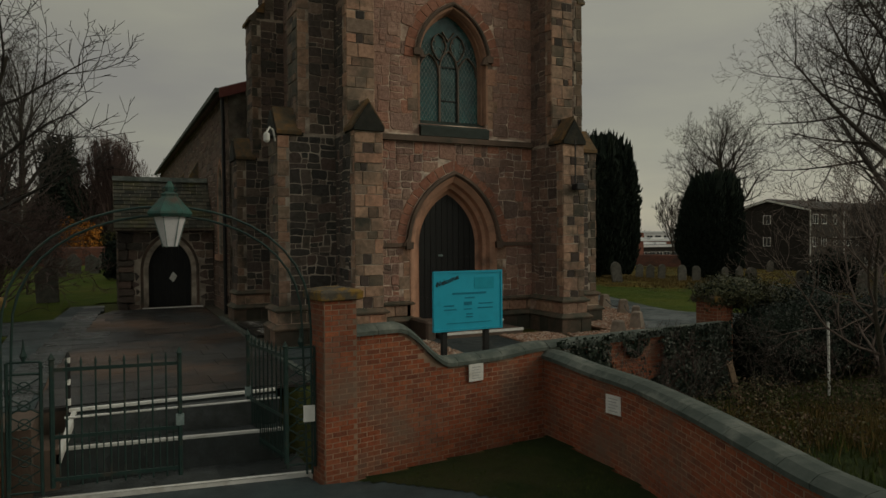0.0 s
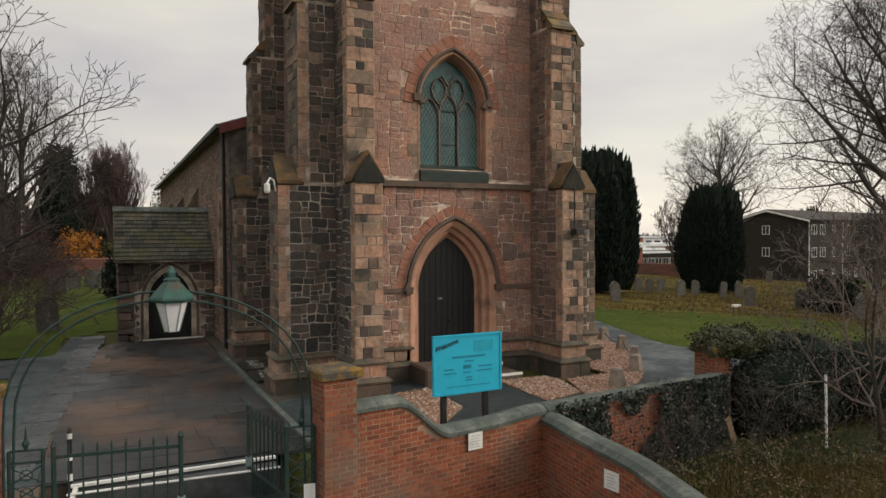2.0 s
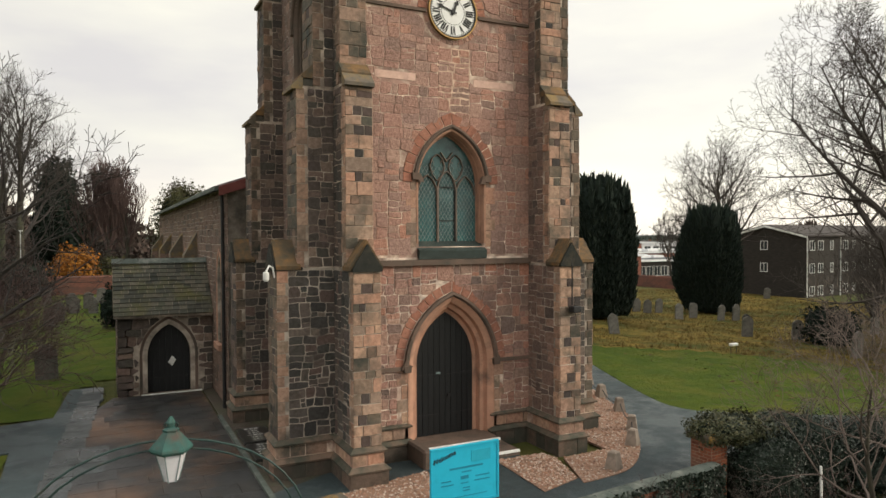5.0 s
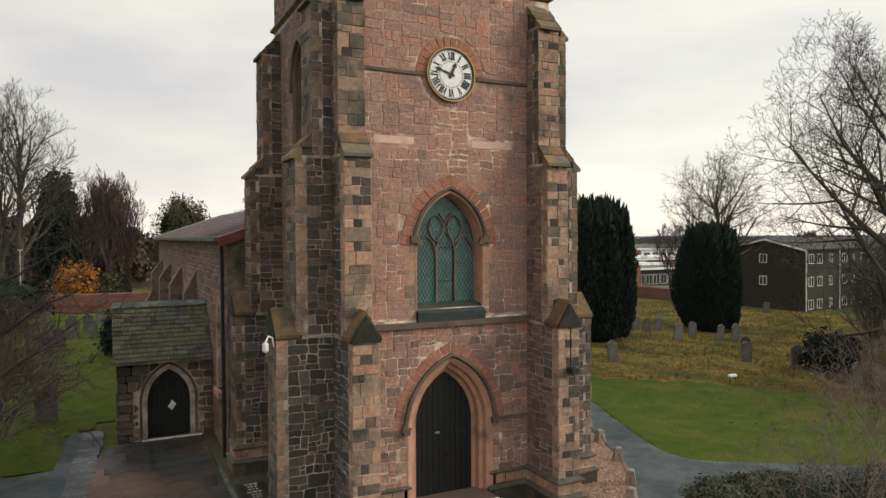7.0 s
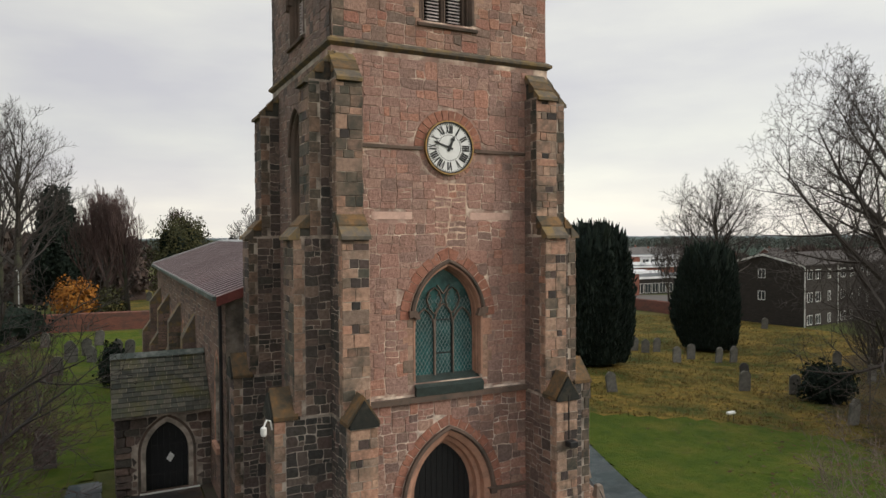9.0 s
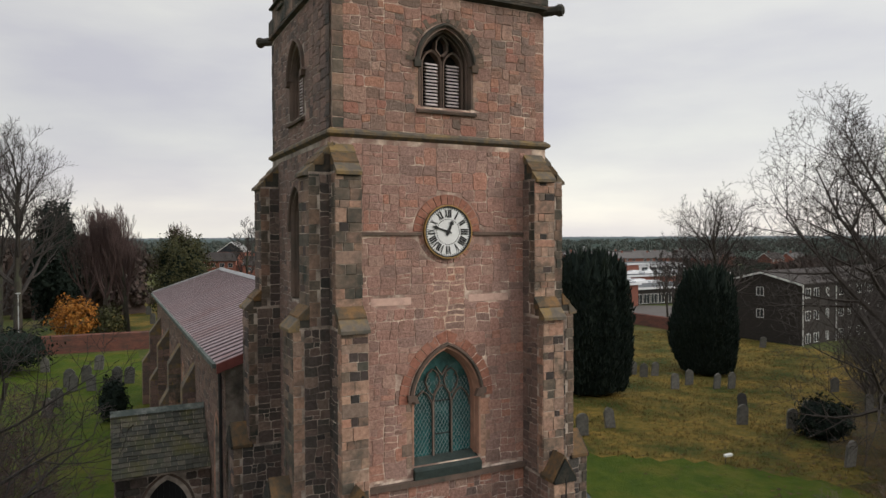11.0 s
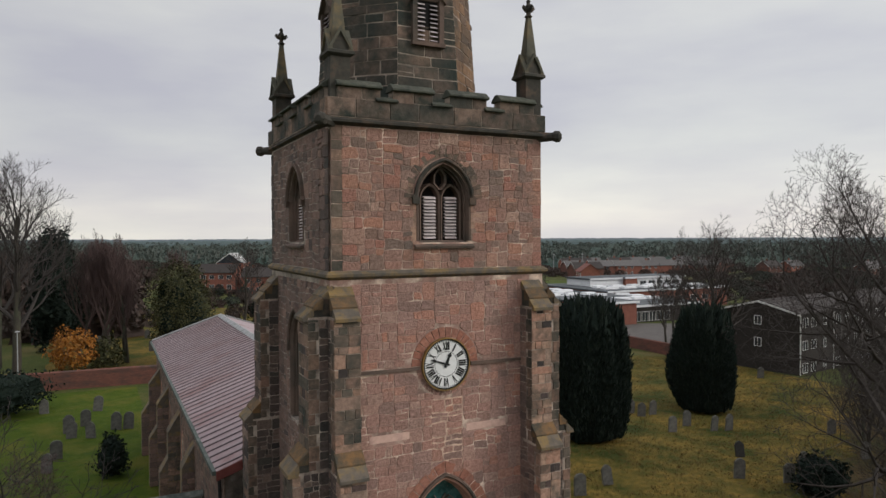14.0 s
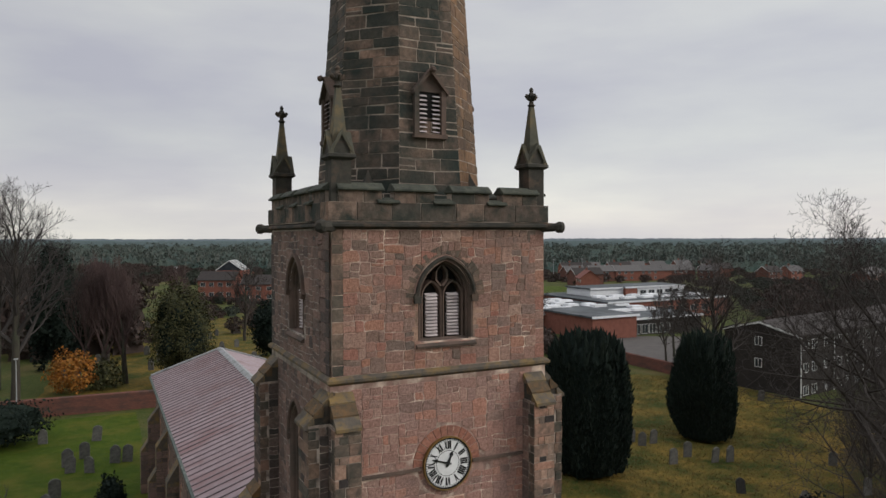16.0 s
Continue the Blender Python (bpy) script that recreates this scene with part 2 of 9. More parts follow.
M_BAND = material("pale_pink_band_stone", (0.58, 0.39, 0.32), (0.47, 0.31, 0.255), (0.34, 0.22, 0.18), s1=5, s2=1.5, amount=0.35, bump=0.2)
M_TRACERY = material("grey_weathered_tracery", (0.15, 0.115, 0.095), (0.22, 0.165, 0.135), (0.06, 0.062, 0.054), s1=5, s2=2.5, amount=0.4)
M_SILL = material("black_green_slate_sill", (0.024, 0.034, 0.03), (0.035, 0.05, 0.047), (0.06, 0.07, 0.06), s1=5, s2=2, amount=0.3, rough=0.6)
M_HOOD = material("dark_weathered_sandstone", (0.1, 0.072, 0.058), (0.165, 0.11, 0.085), (0.045, 0.045, 0.038), s1=3, s2=1.5, amount=0.4)
M_PLINTH = material("damp_stained_plinth_stone", (0.2, 0.135, 0.105), (0.13, 0.095, 0.075), (0.05, 0.052, 0.04), s1=2.5, s2=0.9, amount=0.6, bump=0.4)
M_LICHEN = material("lichen_covered_stone", (0.13, 0.105, 0.08), (0.08, 0.072, 0.06), (0.22, 0.145, 0.055), s1=4, s2=2.2, amount=0.42)
M_COPING = material("green_stained_coping_stone", (0.085, 0.1, 0.09), (0.055, 0.07, 0.062), (0.17, 0.18, 0.16), s1=4, s2=2.2, amount=0.3)
M_BRICK = material("orange_red_brick", (0, 0, 0), pal=[(0.3, 0.085, 0.04), (0.36, 0.1, 0.05), (0.24, 0.075, 0.04), (0.4, 0.13, 0.065), (0.2, 0.065, 0.04), (0.33, 0.12, 0.07)], s1=14, stain=(0.15, 0.1, 0.075), s2=1.1, amount=0.35)
M_BMORTAR = material("brick_mortar", (0.32, 0.2, 0.14), (0.22, 0.14, 0.1), (0.12, 0.09, 0.07), s1=7, s2=0.9)
M_ARCHBRICK = material("rubbed_red_voussoir", (0, 0, 0), pal=[(0.42, 0.18, 0.125), (0.38, 0.17, 0.12), (0.46, 0.215, 0.15), (0.34, 0.165, 0.125)], s1=12)
M_DOOR = material("black_painted_oak", (0.008, 0.009, 0.01), (0.014, 0.015, 0.016), s1=3, rough=0.5, bump=0.3, stretch=(8, 8, 0.6))
M_IRON = material("black_green_iron", (0.012, 0.03, 0.028), (0.02, 0.045, 0.04), (0.06, 0.05, 0.04), s1=12, s2=4, amount=0.2, rough=0.5, bump=0.1)
M_BLACK = material("black_iron", (0.012, 0.012, 0.013), (0.02, 0.02, 0.021), s1=12, rough=0.5, bump=0.1)
M_WHITE = material("white_paint", (0.72, 0.72, 0.7), (0.62, 0.62, 0.6), (0.45, 0.43, 0.4), s1=8, s2=3, amount=0.25, rough=0.6, bump=0.1)
# the light teal mottling paints reflected sky into the dark panes
M_GLASS = material("sky_mottled_leaded_glass", (0.01, 0.045, 0.048), (0.03, 0.1, 0.1), (0.075, 0.16, 0.16), s1=4, s2=2.2, amount=0.4, rough=0.22, bump=0.15, bscale=9, spec=0.6)
M_GLASSB = material("teal_leaded_glass", (0.014, 0.075, 0.078), (0.03, 0.14, 0.143), (0.02, 0.05, 0.052), s1=2.5, s2=1.6, amount=0.4, rough=0.22, bump=0.15, bscale=9, spec=0.6)
M_LEAD = material("lead_cames", (0.22, 0.28, 0.28), (0.13, 0.18, 0.18), s1=20, rough=0.5, bump=0.0)
M_LOUVRE = material("weathered_louvre_boards", (0.62, 0.55, 0.54), (0.48, 0.42, 0.42), (0.3, 0.25, 0.25), s1=6, s2=3, amount=0.3, stretch=(0.6, 4, 4))
# near-black base colour paints in the unlit inside of tower and openings
M_INSIDE = material("painted_dark_inside", (0.01, 0.01, 0.01), (0.014, 0.013, 0.012), s1=2, bump=0.0)
M_GRASS = material("mown_grass", (0.045, 0.062, 0.016), (0.07, 0.08, 0.022), (0.12, 0.095, 0.038), s1=1.6, s2=0.09, amount=0.35, bump=0.9, bscale=26, depth=0.05, spec=0.1)
M_ASPHALT = material("wet_grey_asphalt", (0.028, 0.042, 0.046), (0.042, 0.059, 0.063), (0.022, 0.031, 0.034), s1=5, s2=0.8, bump=0.3, bscale=90, wet=(0.7, 0.42, 0.8))
M_TARMAC = material("wet_red_brown_tarmac", (0.026, 0.025, 0.025), (0.038, 0.034, 0.032), (0.13, 0.072, 0.045), s1=2.5, s2=0.26, amount=0.4, bump=0.25, bscale=70, wet=(0.4, 0.32, 0.7))
M_FLAG = material("damp_stone_flags", (0, 0, 0), pal=[(0.048, 0.059, 0.064), (0.08, 0.094, 0.1), (0.04, 0.049, 0.053), (0.12, 0.134, 0.14), (0.056, 0.066, 0.07)], s1=6, stain=(0.028, 0.034, 0.034), s2=0.9, wet=(0.6, 0.25, 0.7))
M_GRAVEL = material("buff_gravel", (0, 0, 0), pal=[(0.46, 0.26, 0.18), (0.36, 0.2, 0.14), (0.62, 0.48, 0.38), (0.2, 0.12, 0.09), (0.44, 0.23, 0.155), (0.7, 0.62, 0.54), (0.32, 0.2, 0.145)], s1=20)
M_SLATE = material("mossy_stone_slates", (0, 0, 0), pal=[(0.052, 0.057, 0.046), (0.1, 0.1, 0.082), (0.033, 0.038, 0.031), (0.149, 0.138, 0.109), (0.06, 0.068, 0.046)], s1=6, stain=(0.085, 0.08, 0.03), s2=1.2, amount=0.35)
M_METALROOF = material("grey_ribbed_roof", (0.24, 0.175, 0.18), (0.31, 0.235, 0.24), (0.19, 0.1, 0.095), s1=2, s2=0.4, amount=0.35, rough=0.5, bump=0.05)
M_SOIL = material("dark_damp_soil", (0.04, 0.032, 0.025), (0.06, 0.048, 0.038), (0.05, 0.055, 0.03), s1=5, s2=1.5, amount=0.35, bump=0.8, bscale=25)
M_RIDGE = material("pale_lead_grey_ridge", (0.3, 0.3, 0.3), (0.22, 0.225, 0.22), (0.13, 0.14, 0.13), s1=4, s2=1.2, amount=0.3, rough=0.6)
M_RIB = material("dark_roof_rib", (0.12, 0.095, 0.1), (0.16, 0.13, 0.135), s1=4, rough=0.5, bump=0.0)
M_REDPAINT = material("red_brown_fascia", (0.13, 0.035, 0.03), (0.17, 0.05, 0.042), s1=4, rough=0.6)


# ---- mesh helpers ----
def mesh_obj(name, verts, faces, mat, parent=None, label="", smooth=False):
    me = bpy.data.meshes.new(name)
    me.from_pydata(verts, [], faces)
    me.materials.append(mat)
    if smooth:
        me.polygons.foreach_set("use_smooth", [True] * len(me.polygons))
    me.update()
    ob = new(name, me)
    if parent:
        ob.parent = parent
        ob.matrix_parent_inverse = parent_inverse(parent)
    if label:
        ob["label"] = label
    return ob


def parent_inverse(parent):
    m = Matrix.Identity(4)
    p = parent
    while p:
        m = p.matrix_basis.inverted() if p.type == "EMPTY" else m
        p = p.parent if p.type != "EMPTY" else None
    return m if parent.type == "EMPTY" else Matrix.Identity(4)


def thing(name, at, label, category, group="", kind=""):
    ob = new(name)
    ob.empty_display_size = 0.3
    ob.location = at
    return tagged(ob, label, category, group, kind)


def part(name, bm, mat, parent, label="", smooth=False):
    me = bpy.data.meshes.new(name)
    bm.to_mesh(me)
    bm.free()
    me.materials.append(mat)
    if smooth:
        me.polygons.foreach_set("use_smooth", [True] * len(me.polygons))
    ob = new(name, me)
    if parent:
        ob.parent = parent
        ob.matrix_parent_inverse = parent_inverse(parent)
    if label:
        ob["label"] = label
    return ob


def box(bm, x0, x1, y0, y1, z0, z1, m=None):
    vs = [bm.verts.new(Vector(p) if m is None else m @ Vector(p)) for p in ((x0, y0, z0), (x1, y0, z0), (x1, y1, z0), (x0, y1, z0), (x0, y0, z1), (x1, y0, z1), (x1, y1, z1), (x0, y1, z1))]
    for f in ((3, 2, 1, 0), (4, 5, 6, 7), (0, 1, 5, 4), (1, 2, 6, 5), (2, 3, 7, 6), (3, 0, 4, 7)):
        bm.faces.new([vs[i] for i in f])
    return bm


def bevelled(bm, width=0.01):
    bmesh.ops.bevel(bm, geom=bm.edges[:], offset=width, segments=1, affect="EDGES")
    return bm


def prism(bm, poly, frame_, d0, d1):
    """Extrudes a (u, v) outline from depth d0 to d1 along the frame's normal."""
    a = [bm.verts.new(frame_(u, v, d0)) for u, v in poly]
    b = [bm.verts.new(frame_(u, v, d1)) for u, v in poly]
    k = len(poly)
    bm.faces.new(a[::-1])
    bm.faces.new(b)
    for i in range(k):
        bm.faces.new((a[i], a[(i + 1) % k], b[(i + 1) % k], b[i]))
    return bm


def plane(origin, u, n):
    """A frame on an upright surface: u runs along it, v up, d out along n."""
    o, uu, nn = Vector(origin), Vector(u).normalized(), Vector(n).normalized()
    return lambda a, v, d=0.0: o + uu * a + Vector((0, 0, v)) + nn * d


def loft(bm, rings):
    """Joins stacked rings of the same count, and closes both ends."""
    vs = [[bm.verts.new(p) for p in r] for r in rings]
    k = len(vs[0])
    for a, b in zip(vs, vs[1:]):
        for i in range(k):
            bm.faces.new((a[i], a[(i + 1) % k], b[(i + 1) % k], b[i]))
    bm.faces.new(vs[0][::-1])
    bm.faces.new(vs[-1])
    return bm


def rect_ring(x0, x1, y0, y1, z, o=0.0):
    return [(x0 - o, y0 - o, z), (x1 + o, y0 - o, z), (x1 + o, y1 + o, z), (x0 - o, y1 + o, z)]


def tube(bm, pts, radii, sides=6):
    """A tapered tube along points."""
    rings = []
    for i, p in enumerate(pts):
        p = Vector(p)
        a, b = Vector(pts[max(0, i - 1)]), Vector(pts[min(len(pts) - 1, i + 1)])
        t = (b - a).normalized()
        side = t.cross(Vector((0.31, 0.2, 0.93))).normalized()
        up = side.cross(t)
        r = radii[i] if isinstance(radii, (list, tuple)) else radii
        rings.append([bm.verts.new(p + (side * math.cos(k * math.tau / sides) + up * math.sin(k * math.tau / sides)) * r) for k in range(sides)])
    for a, b in zip(rings, rings[1:]):
        for k in range(sides):
            bm.faces.new((a[k], a[(k + 1) % sides], b[(k + 1) % sides], b[k]))
    bm.faces.new(rings[0][::-1])
    bm.faces.new(rings[-1])
    return bm


def arch(a, sill, spring, rise, n=10, cx=0.0):
    """A pointed arch's outline, from its left foot over the point to its right foot."""
    r = (a * a + rise * rise) / (2 * a)
    top = math.atan2(rise, r - a)
    left = [(cx + (r - a) - r * math.cos(top * i / n), spring + r * math.sin(top * i / n)) for i in range(n + 1)]
    right = [(2 * cx - u, v) for u, v in left[-2::-1]]
    return [(cx - a, sill)] + left + right + [(cx + a, sill)]


def in_arch(u, v, a, sill, spring, rise, cx=0.0):
    if abs(u - cx) > a or v < sill:
        return False
    if v <= spring:
        return True
    r = (a * a + rise * rise) / (2 * a)
    return (abs(u - cx) + (r - a)) ** 2 + (v - spring) ** 2 < r * r


def offset_line(pts, o):
    """Moves an open outline outwards, to the left of its run, by o."""
    out = []
    for i, p in enumerate(pts):
        a, b = pts[max(0, i - 1)], pts[min(len(pts) - 1, i + 1)]
        du, dv = b[0] - a[0], b[1] - a[1]
        k = math.hypot(du, dv) or 1
        s = o
        if 0 < i < len(pts) - 1:
            d1 = Vector((p[0] - a[0], p[1] - a[1])).normalized()
            d2 = Vector((b[0] - p[0], b[1] - p[1])).normalized()
            s = o / max(0.5, math.sqrt(max(0.01, (1 + d1.dot(d2)) / 2)))
        out.append((p[0] - dv / k * s, p[1] + du / k * s))
    return out


def sweep(bm, pts, frame_, profile):
    """Runs a closed profile of (outward, depth) along an outline."""
    lines = [(offset_line(pts, o), d) for o, d in profile]
    rows = [[bm.verts.new(frame_(l[i][0], l[i][1], d)) for l, d in lines] for i in range(len(pts))]
    k = len(profile)
    for a, b in zip(rows, rows[1:]):
        for j in range(k):
            bm.faces.new((a[j], a[(j + 1) % k], b[(j + 1) % k], b[j]))
    bm.faces.new(rows[0][::-1])
    bm.faces.new(rows[-1])
    return bm


def pierced_wall(name, frame_, u0, u1, v0, v1, holes, thick, mat, parent, label=""):
    """A wall of that thickness behind the frame's surface, with outlines cut through it."""
    from mathutils.geometry import tessellate_polygon
    loops = [[Vector((u0, v0, 0)), Vector((u1, v0, 0)), Vector((u1, v1, 0)), Vector((u0, v1, 0))]] + [[Vector((u, v, 0)) for u, v in h] for h in holes]
    flat = [p for lo in loops for p in lo]
    tris = tessellate_polygon(loops)
    k = len(flat)
    verts = [frame_(p.x, p.y, 0.0) for p in flat] + [frame_(p.x, p.y, -thick) for p in flat]
    faces = [tuple(t) for t in tris] + [tuple(i + k for i in reversed(t)) for t in tris]
    s = 0
    for lo in loops:
        c = len(lo)
        faces += [(s + i, s + (i + 1) % c, s + (i + 1) % c + k, s + i + k) for i in range(c)]
        s += c
    return mesh_obj(name, verts, faces, mat, parent, label)


def courses(u0, u1, v0, v1, w, h, joint=0.018, amp=0.35, seed=1, skip=None, cut=0.22):
    """Outlines of roughly coursed stones over a rectangle; skip(u, v) tells where none lie."""
    rng = random.Random(seed)
    lines = [v0]
    while lines[-1] < v1 - 0.01:
        nxt = lines[-1] + h * rng.uniform(1 - amp, 1 + amp)
        lines.append(v1 if v1 - nxt < h * 0.5 else nxt)

    def line(k, u):
        if k == 0 or k == len(lines) - 1:
            return lines[k]
        return lines[k] + amp * (0.75 if amp > 0.3 else 0.5) * h * noise.noise((u * 1.7, k * 7.3 + seed * 3.1, 0.5))

    out = []
    for k in range(len(lines) - 1):
        u = u0
        while u < u1 - 0.01:
            nu = u + w * rng.uniform(1 - amp * 1.4, 1 + amp * 1.6)
            if u1 - nu < w * 0.45:
                nu = u1
            pieces = [(u, nu, 0.0, 1.0)]
            if amp > 0.2 and rng.random() < 0.16 and nu - u < w * 1.15:
                c = rng.uniform(0.35, 0.65)
                pieces = [(u, nu, 0.0, c), (u, nu, c, 1.0)]
            for a, b, lo, hi in pieces:
                j = joint / 2 * rng.uniform(0.6, 1.5)
                jl, jr = (j if a > u0 else 0), (j if b < u1 else 0)
                ka = amp * 0.07

                def pt(uu, f):
                    return (uu, line(k, uu) * (1 - f) + line(k + 1, uu) * f)
                lean = rng.uniform(-ka, ka) * (0 if a == u0 or b == u1 else 1)
                bl, br = pt(a + jl - lean, lo), pt(b - jr + lean, lo)
                tr, tl = pt(b - jr - lean, hi), pt(a + jl + lean, hi)
                hh = tl[1] - bl[1]
                if hh < 0.05 or b - a < 0.06:
                    continue
                bl, br = (bl[0], bl[1] + j), (br[0], br[1] + j)
                tr, tl = (tr[0], tr[1] - j), (tl[0], tl[1] - j)
                quad = [bl, br, tr, tl]
                if amp > 0.2:
                    poly = []
                    for i in range(4):
                        p, q, s = quad[i], quad[i - 1], quad[(i + 1) % 4]
                        c1, c2 = rng.uniform(0.03, cut), rng.uniform(0.03, cut)
                        poly.append((p[0] + (q[0] - p[0]) * c1, p[1] + (q[1] - p[1]) * c1))
                        poly.append((p[0] + (s[0] - p[0]) * c2, p[1] + (s[1] - p[1]) * c2))
                else:
                    poly = quad
                if skip:
                    cu, cv = sum(p[0] for p in poly) / len(poly), sum(p[1] for p in poly) / len(poly)
                    if skip(cu, cv):
                        continue
                    clipped = []
                    for p in poly:
                        f = 0.0
                        q = p
                        while skip(*q) and f < 1:
                            f += 0.1
                            q = (p[0] + (cu - p[0]) * f, p[1] + (cv - p[1]) * f)
                        clipped.append(q)
                    poly = clipped
                out.append(poly)
            u = nu
    return out


def rubble(u0, u1, v0, v1, w, h, joint=0.018, seed=1, skip=None):
    """Outlines of uncoursed squared rubble: a rectangle cut at random into stones, then bent by one smooth field."""
    rng = random.Random(seed)

    def bend(u, v):
        fu = min(1.0, (u - u0) / 0.12, (u1 - u) / 0.12)
        fv = min(1.0, (v - v0) / 0.12, (v1 - v) / 0.12)
        f = max(0.0, min(fu, fv))
        du = 0.05 * noise.noise((u * 2.6, v * 2.6, seed)) + 0.022 * noise.noise((u * 8.5, v * 8.5, seed + 9))
        dv = 0.06 * noise.noise((u * 2.2, v * 2.6, seed + 31)) + 0.026 * noise.noise((u * 7.5, v * 8.5, seed + 57))
        return u + du * f, v + dv * f

    cells, work = [], [(u0, u1, v0, v1)]
    while work:
        a, b, c, d = work.pop()
        wide, tall = (b - a) / w, (d - c) / h
        lim = rng.uniform(0.85, 2.15)
        if wide < lim and tall < lim:
            cells.append((a, b, c, d))
        elif wide > tall * rng.uniform(0.75, 1.35) and wide > 0.9:
            m = a + (b - a) * rng.uniform(0.34, 0.66)
            work += [(a, m, c, d), (m, b, c, d)]
        else:
            m = c + (d - c) * rng.uniform(0.34, 0.66)
            work += [(a, b, c, m), (a, b, m, d)]
    out = []
    for a, b, c, d in cells:
        j = joint / 2 * rng.uniform(0.35, 1.7)
        a, b, c, d = a + (j if a > u0 else 0), b - (j if b < u1 else 0), c + j, d - j
        if b - a < 0.04 or d - c < 0.04:
            continue
        k = [min(b - a, d - c) * rng.uniform(0.02, 0.2) for _ in range(8)]
        um, vm = (a + b) / 2, (c + d) / 2
        poly = [(a, c + k[0]), (a + k[1], c), (um, c), (b - k[2], c), (b, c + k[3]), (b, vm), (b, d - k[4]), (b - k[5], d), (um, d), (a + k[6], d), (a, d - k[7]), (a, vm)]
        poly = [bend(*p) for p in poly]
        if skip:
            cu, cv = sum(p[0] for p in poly) / len(poly), sum(p[1] for p in poly) / len(poly)
            if skip(cu, cv):
                continue
            clipped = []
            for p in poly:
                f, q = 0.0, p
                while skip(*q) and f < 1:
                    f += 0.1
                    q = (p[0] + (cu - p[0]) * f, p[1] + (cv - p[1]) * f)
                clipped.append(q)
            poly = clipped
        out.append(poly)
    return out


def stone_data(poly, frame_, proud, rng, inset=0.01):
    k = len(poly)
    cu, cv = sum(p[0] for p in poly) / k, sum(p[1] for p in poly) / k
    p = proud * rng.uniform(0.35, 1.3)
    half = max(0.05, max(max(abs(u - cu), abs(v - cv)) for u, v in poly))
    tu, tv = (rng.uniform(-0.05, 0.05) * min(1.0, 5.5 * p / half) for _ in range(2))
    verts = [frame_(u, v, -0.004) for u, v in poly]
    for u, v in poly:
        d = math.hypot(u - cu, v - cv) or 1
        s = max(0.6, 1 - inset / d)
        uu, vv = cu + (u - cu) * s, cv + (v - cv) * s
        verts.append(frame_(uu, vv, p + tu * (uu - cu) + tv * (vv - cv)))
    faces = [tuple(range(k, 2 * k))] + [(i, (i + 1) % k, k + (i + 1) % k, k + i) for i in range(k)]
    return verts, faces


def stones(name, polys, frame_, mat, parent, proud=0.022, seed=3, single=False, label=""):
    """Lays stones on a surface: joined into one part, or each as a part of its own."""
    rng = random.Random(seed)
    if single:
        for poly in polys:
            v, f = stone_data(poly, frame_, proud, rng)
            mesh_obj(name, v, f, mat, parent)
        return None
    verts, faces = [], []
    for poly in polys:
        v, f = stone_data(poly, frame_, proud, rng)
        k = len(verts)
        verts += v
        faces += [tuple(i + k for i in t) for t in f]
    return tagged(mesh_obj(name, verts, faces, mat, parent, label), kind="stuff")


# ---- ground ----
def ease(x, a, b):
    t = min(1.0, max(0.0, (x - a) / (b - a)))
    return t * t * (3 - 2 * t)


def wall_line(x):
    return -5.64 + 0.15 * (x - 0.28) if x > -5.4 else -6.49 - 0.17 * (x + 5.4)


def ground(x, y):
    inside = 0.33 - 1.75 * ease(x, 9, 48) - 1.6 * ease(math.hypot(x, y), 70, 160) - 2.2 * ease(math.hypot(x, y), 150, 420)

    edge = wall_line(x) + (1.95 if -9.0 < x < -5.5 else 0.12)
    outside = -0.68
    return outside + (inside - outside) * ease(y, edge - 0.1, edge + 0.1)


def grid_axis(fine0, fine1, step, far):
    xs = [fine0 + step * i for i in range(int((fine1 - fine0) / step) + 1)]
    k = step
    while xs[-1] < far:
        k *= 1.16
        xs.append(xs[-1] + k)
    k = step
    while xs[0] > -far:
        k *= 1.16
        xs.insert(0, xs[0] - k)
    return xs


gx, gy = grid_axis(-12, 12, 0.22, 4200), grid_axis(-14, 12, 0.22, 4200)
verts = [(x, y, min(ground(x, y), ground(x, y - 0.5), ground(x - 0.3, y), ground(x + 0.3, y)) - 0.01) for y in gy for x in gx]
cols = len(gx)
faces = [(j * cols + i, j * cols + i + 1, (j + 1) * cols + i + 1, (j + 1) * cols + i) for j in range(len(gy) - 1) for i in range(cols - 1)]
tagged(mesh_obj("ground", verts, faces, M_GRASS, smooth=True), "green and straw-coloured churchyard grass running out to the horizon", "ground", kind="structure")

# ---- church ----
church = thing("church", (0, 0, 0.3), "pink and grey stone parish church with tower and spire", "church")
HALF = 3.12
BACK = 2 * HALF
F_W = plane((0, 0, 0), (1, 0, 0), (0, -1, 0))
F_N = plane((-HALF, HALF, 0), (0, -1, 0), (-1, 0, 0))
F_S = plane((HALF, HALF, 0), (0, 1, 0), (1, 0, 0))
F_E = plane((0, BACK, 0), (-1, 0, 0), (0, 1, 0))

DOOR = (0.83, 0.3, 2.62, 1.35)
DOOR_OUT = (1.2, 0.3, 2.62, 1.75)
WIN = (0.87, 5.8, 7.35, 1.27)
WIN_OUT = (0.95, 5.72, 7.35, 1.38)
BEL = (0.62, 15.02, 16.12, 0.84)
BEL_OUT = (0.73, 14.98, 16.12, 0.93)
NWIN = (0.55, 9.9, 12.0, 0.85)
NWIN_OUT = (0.72, 9.85, 12.0, 1.0)


def wall_arch(spec):
    return arch(*spec, n=12)


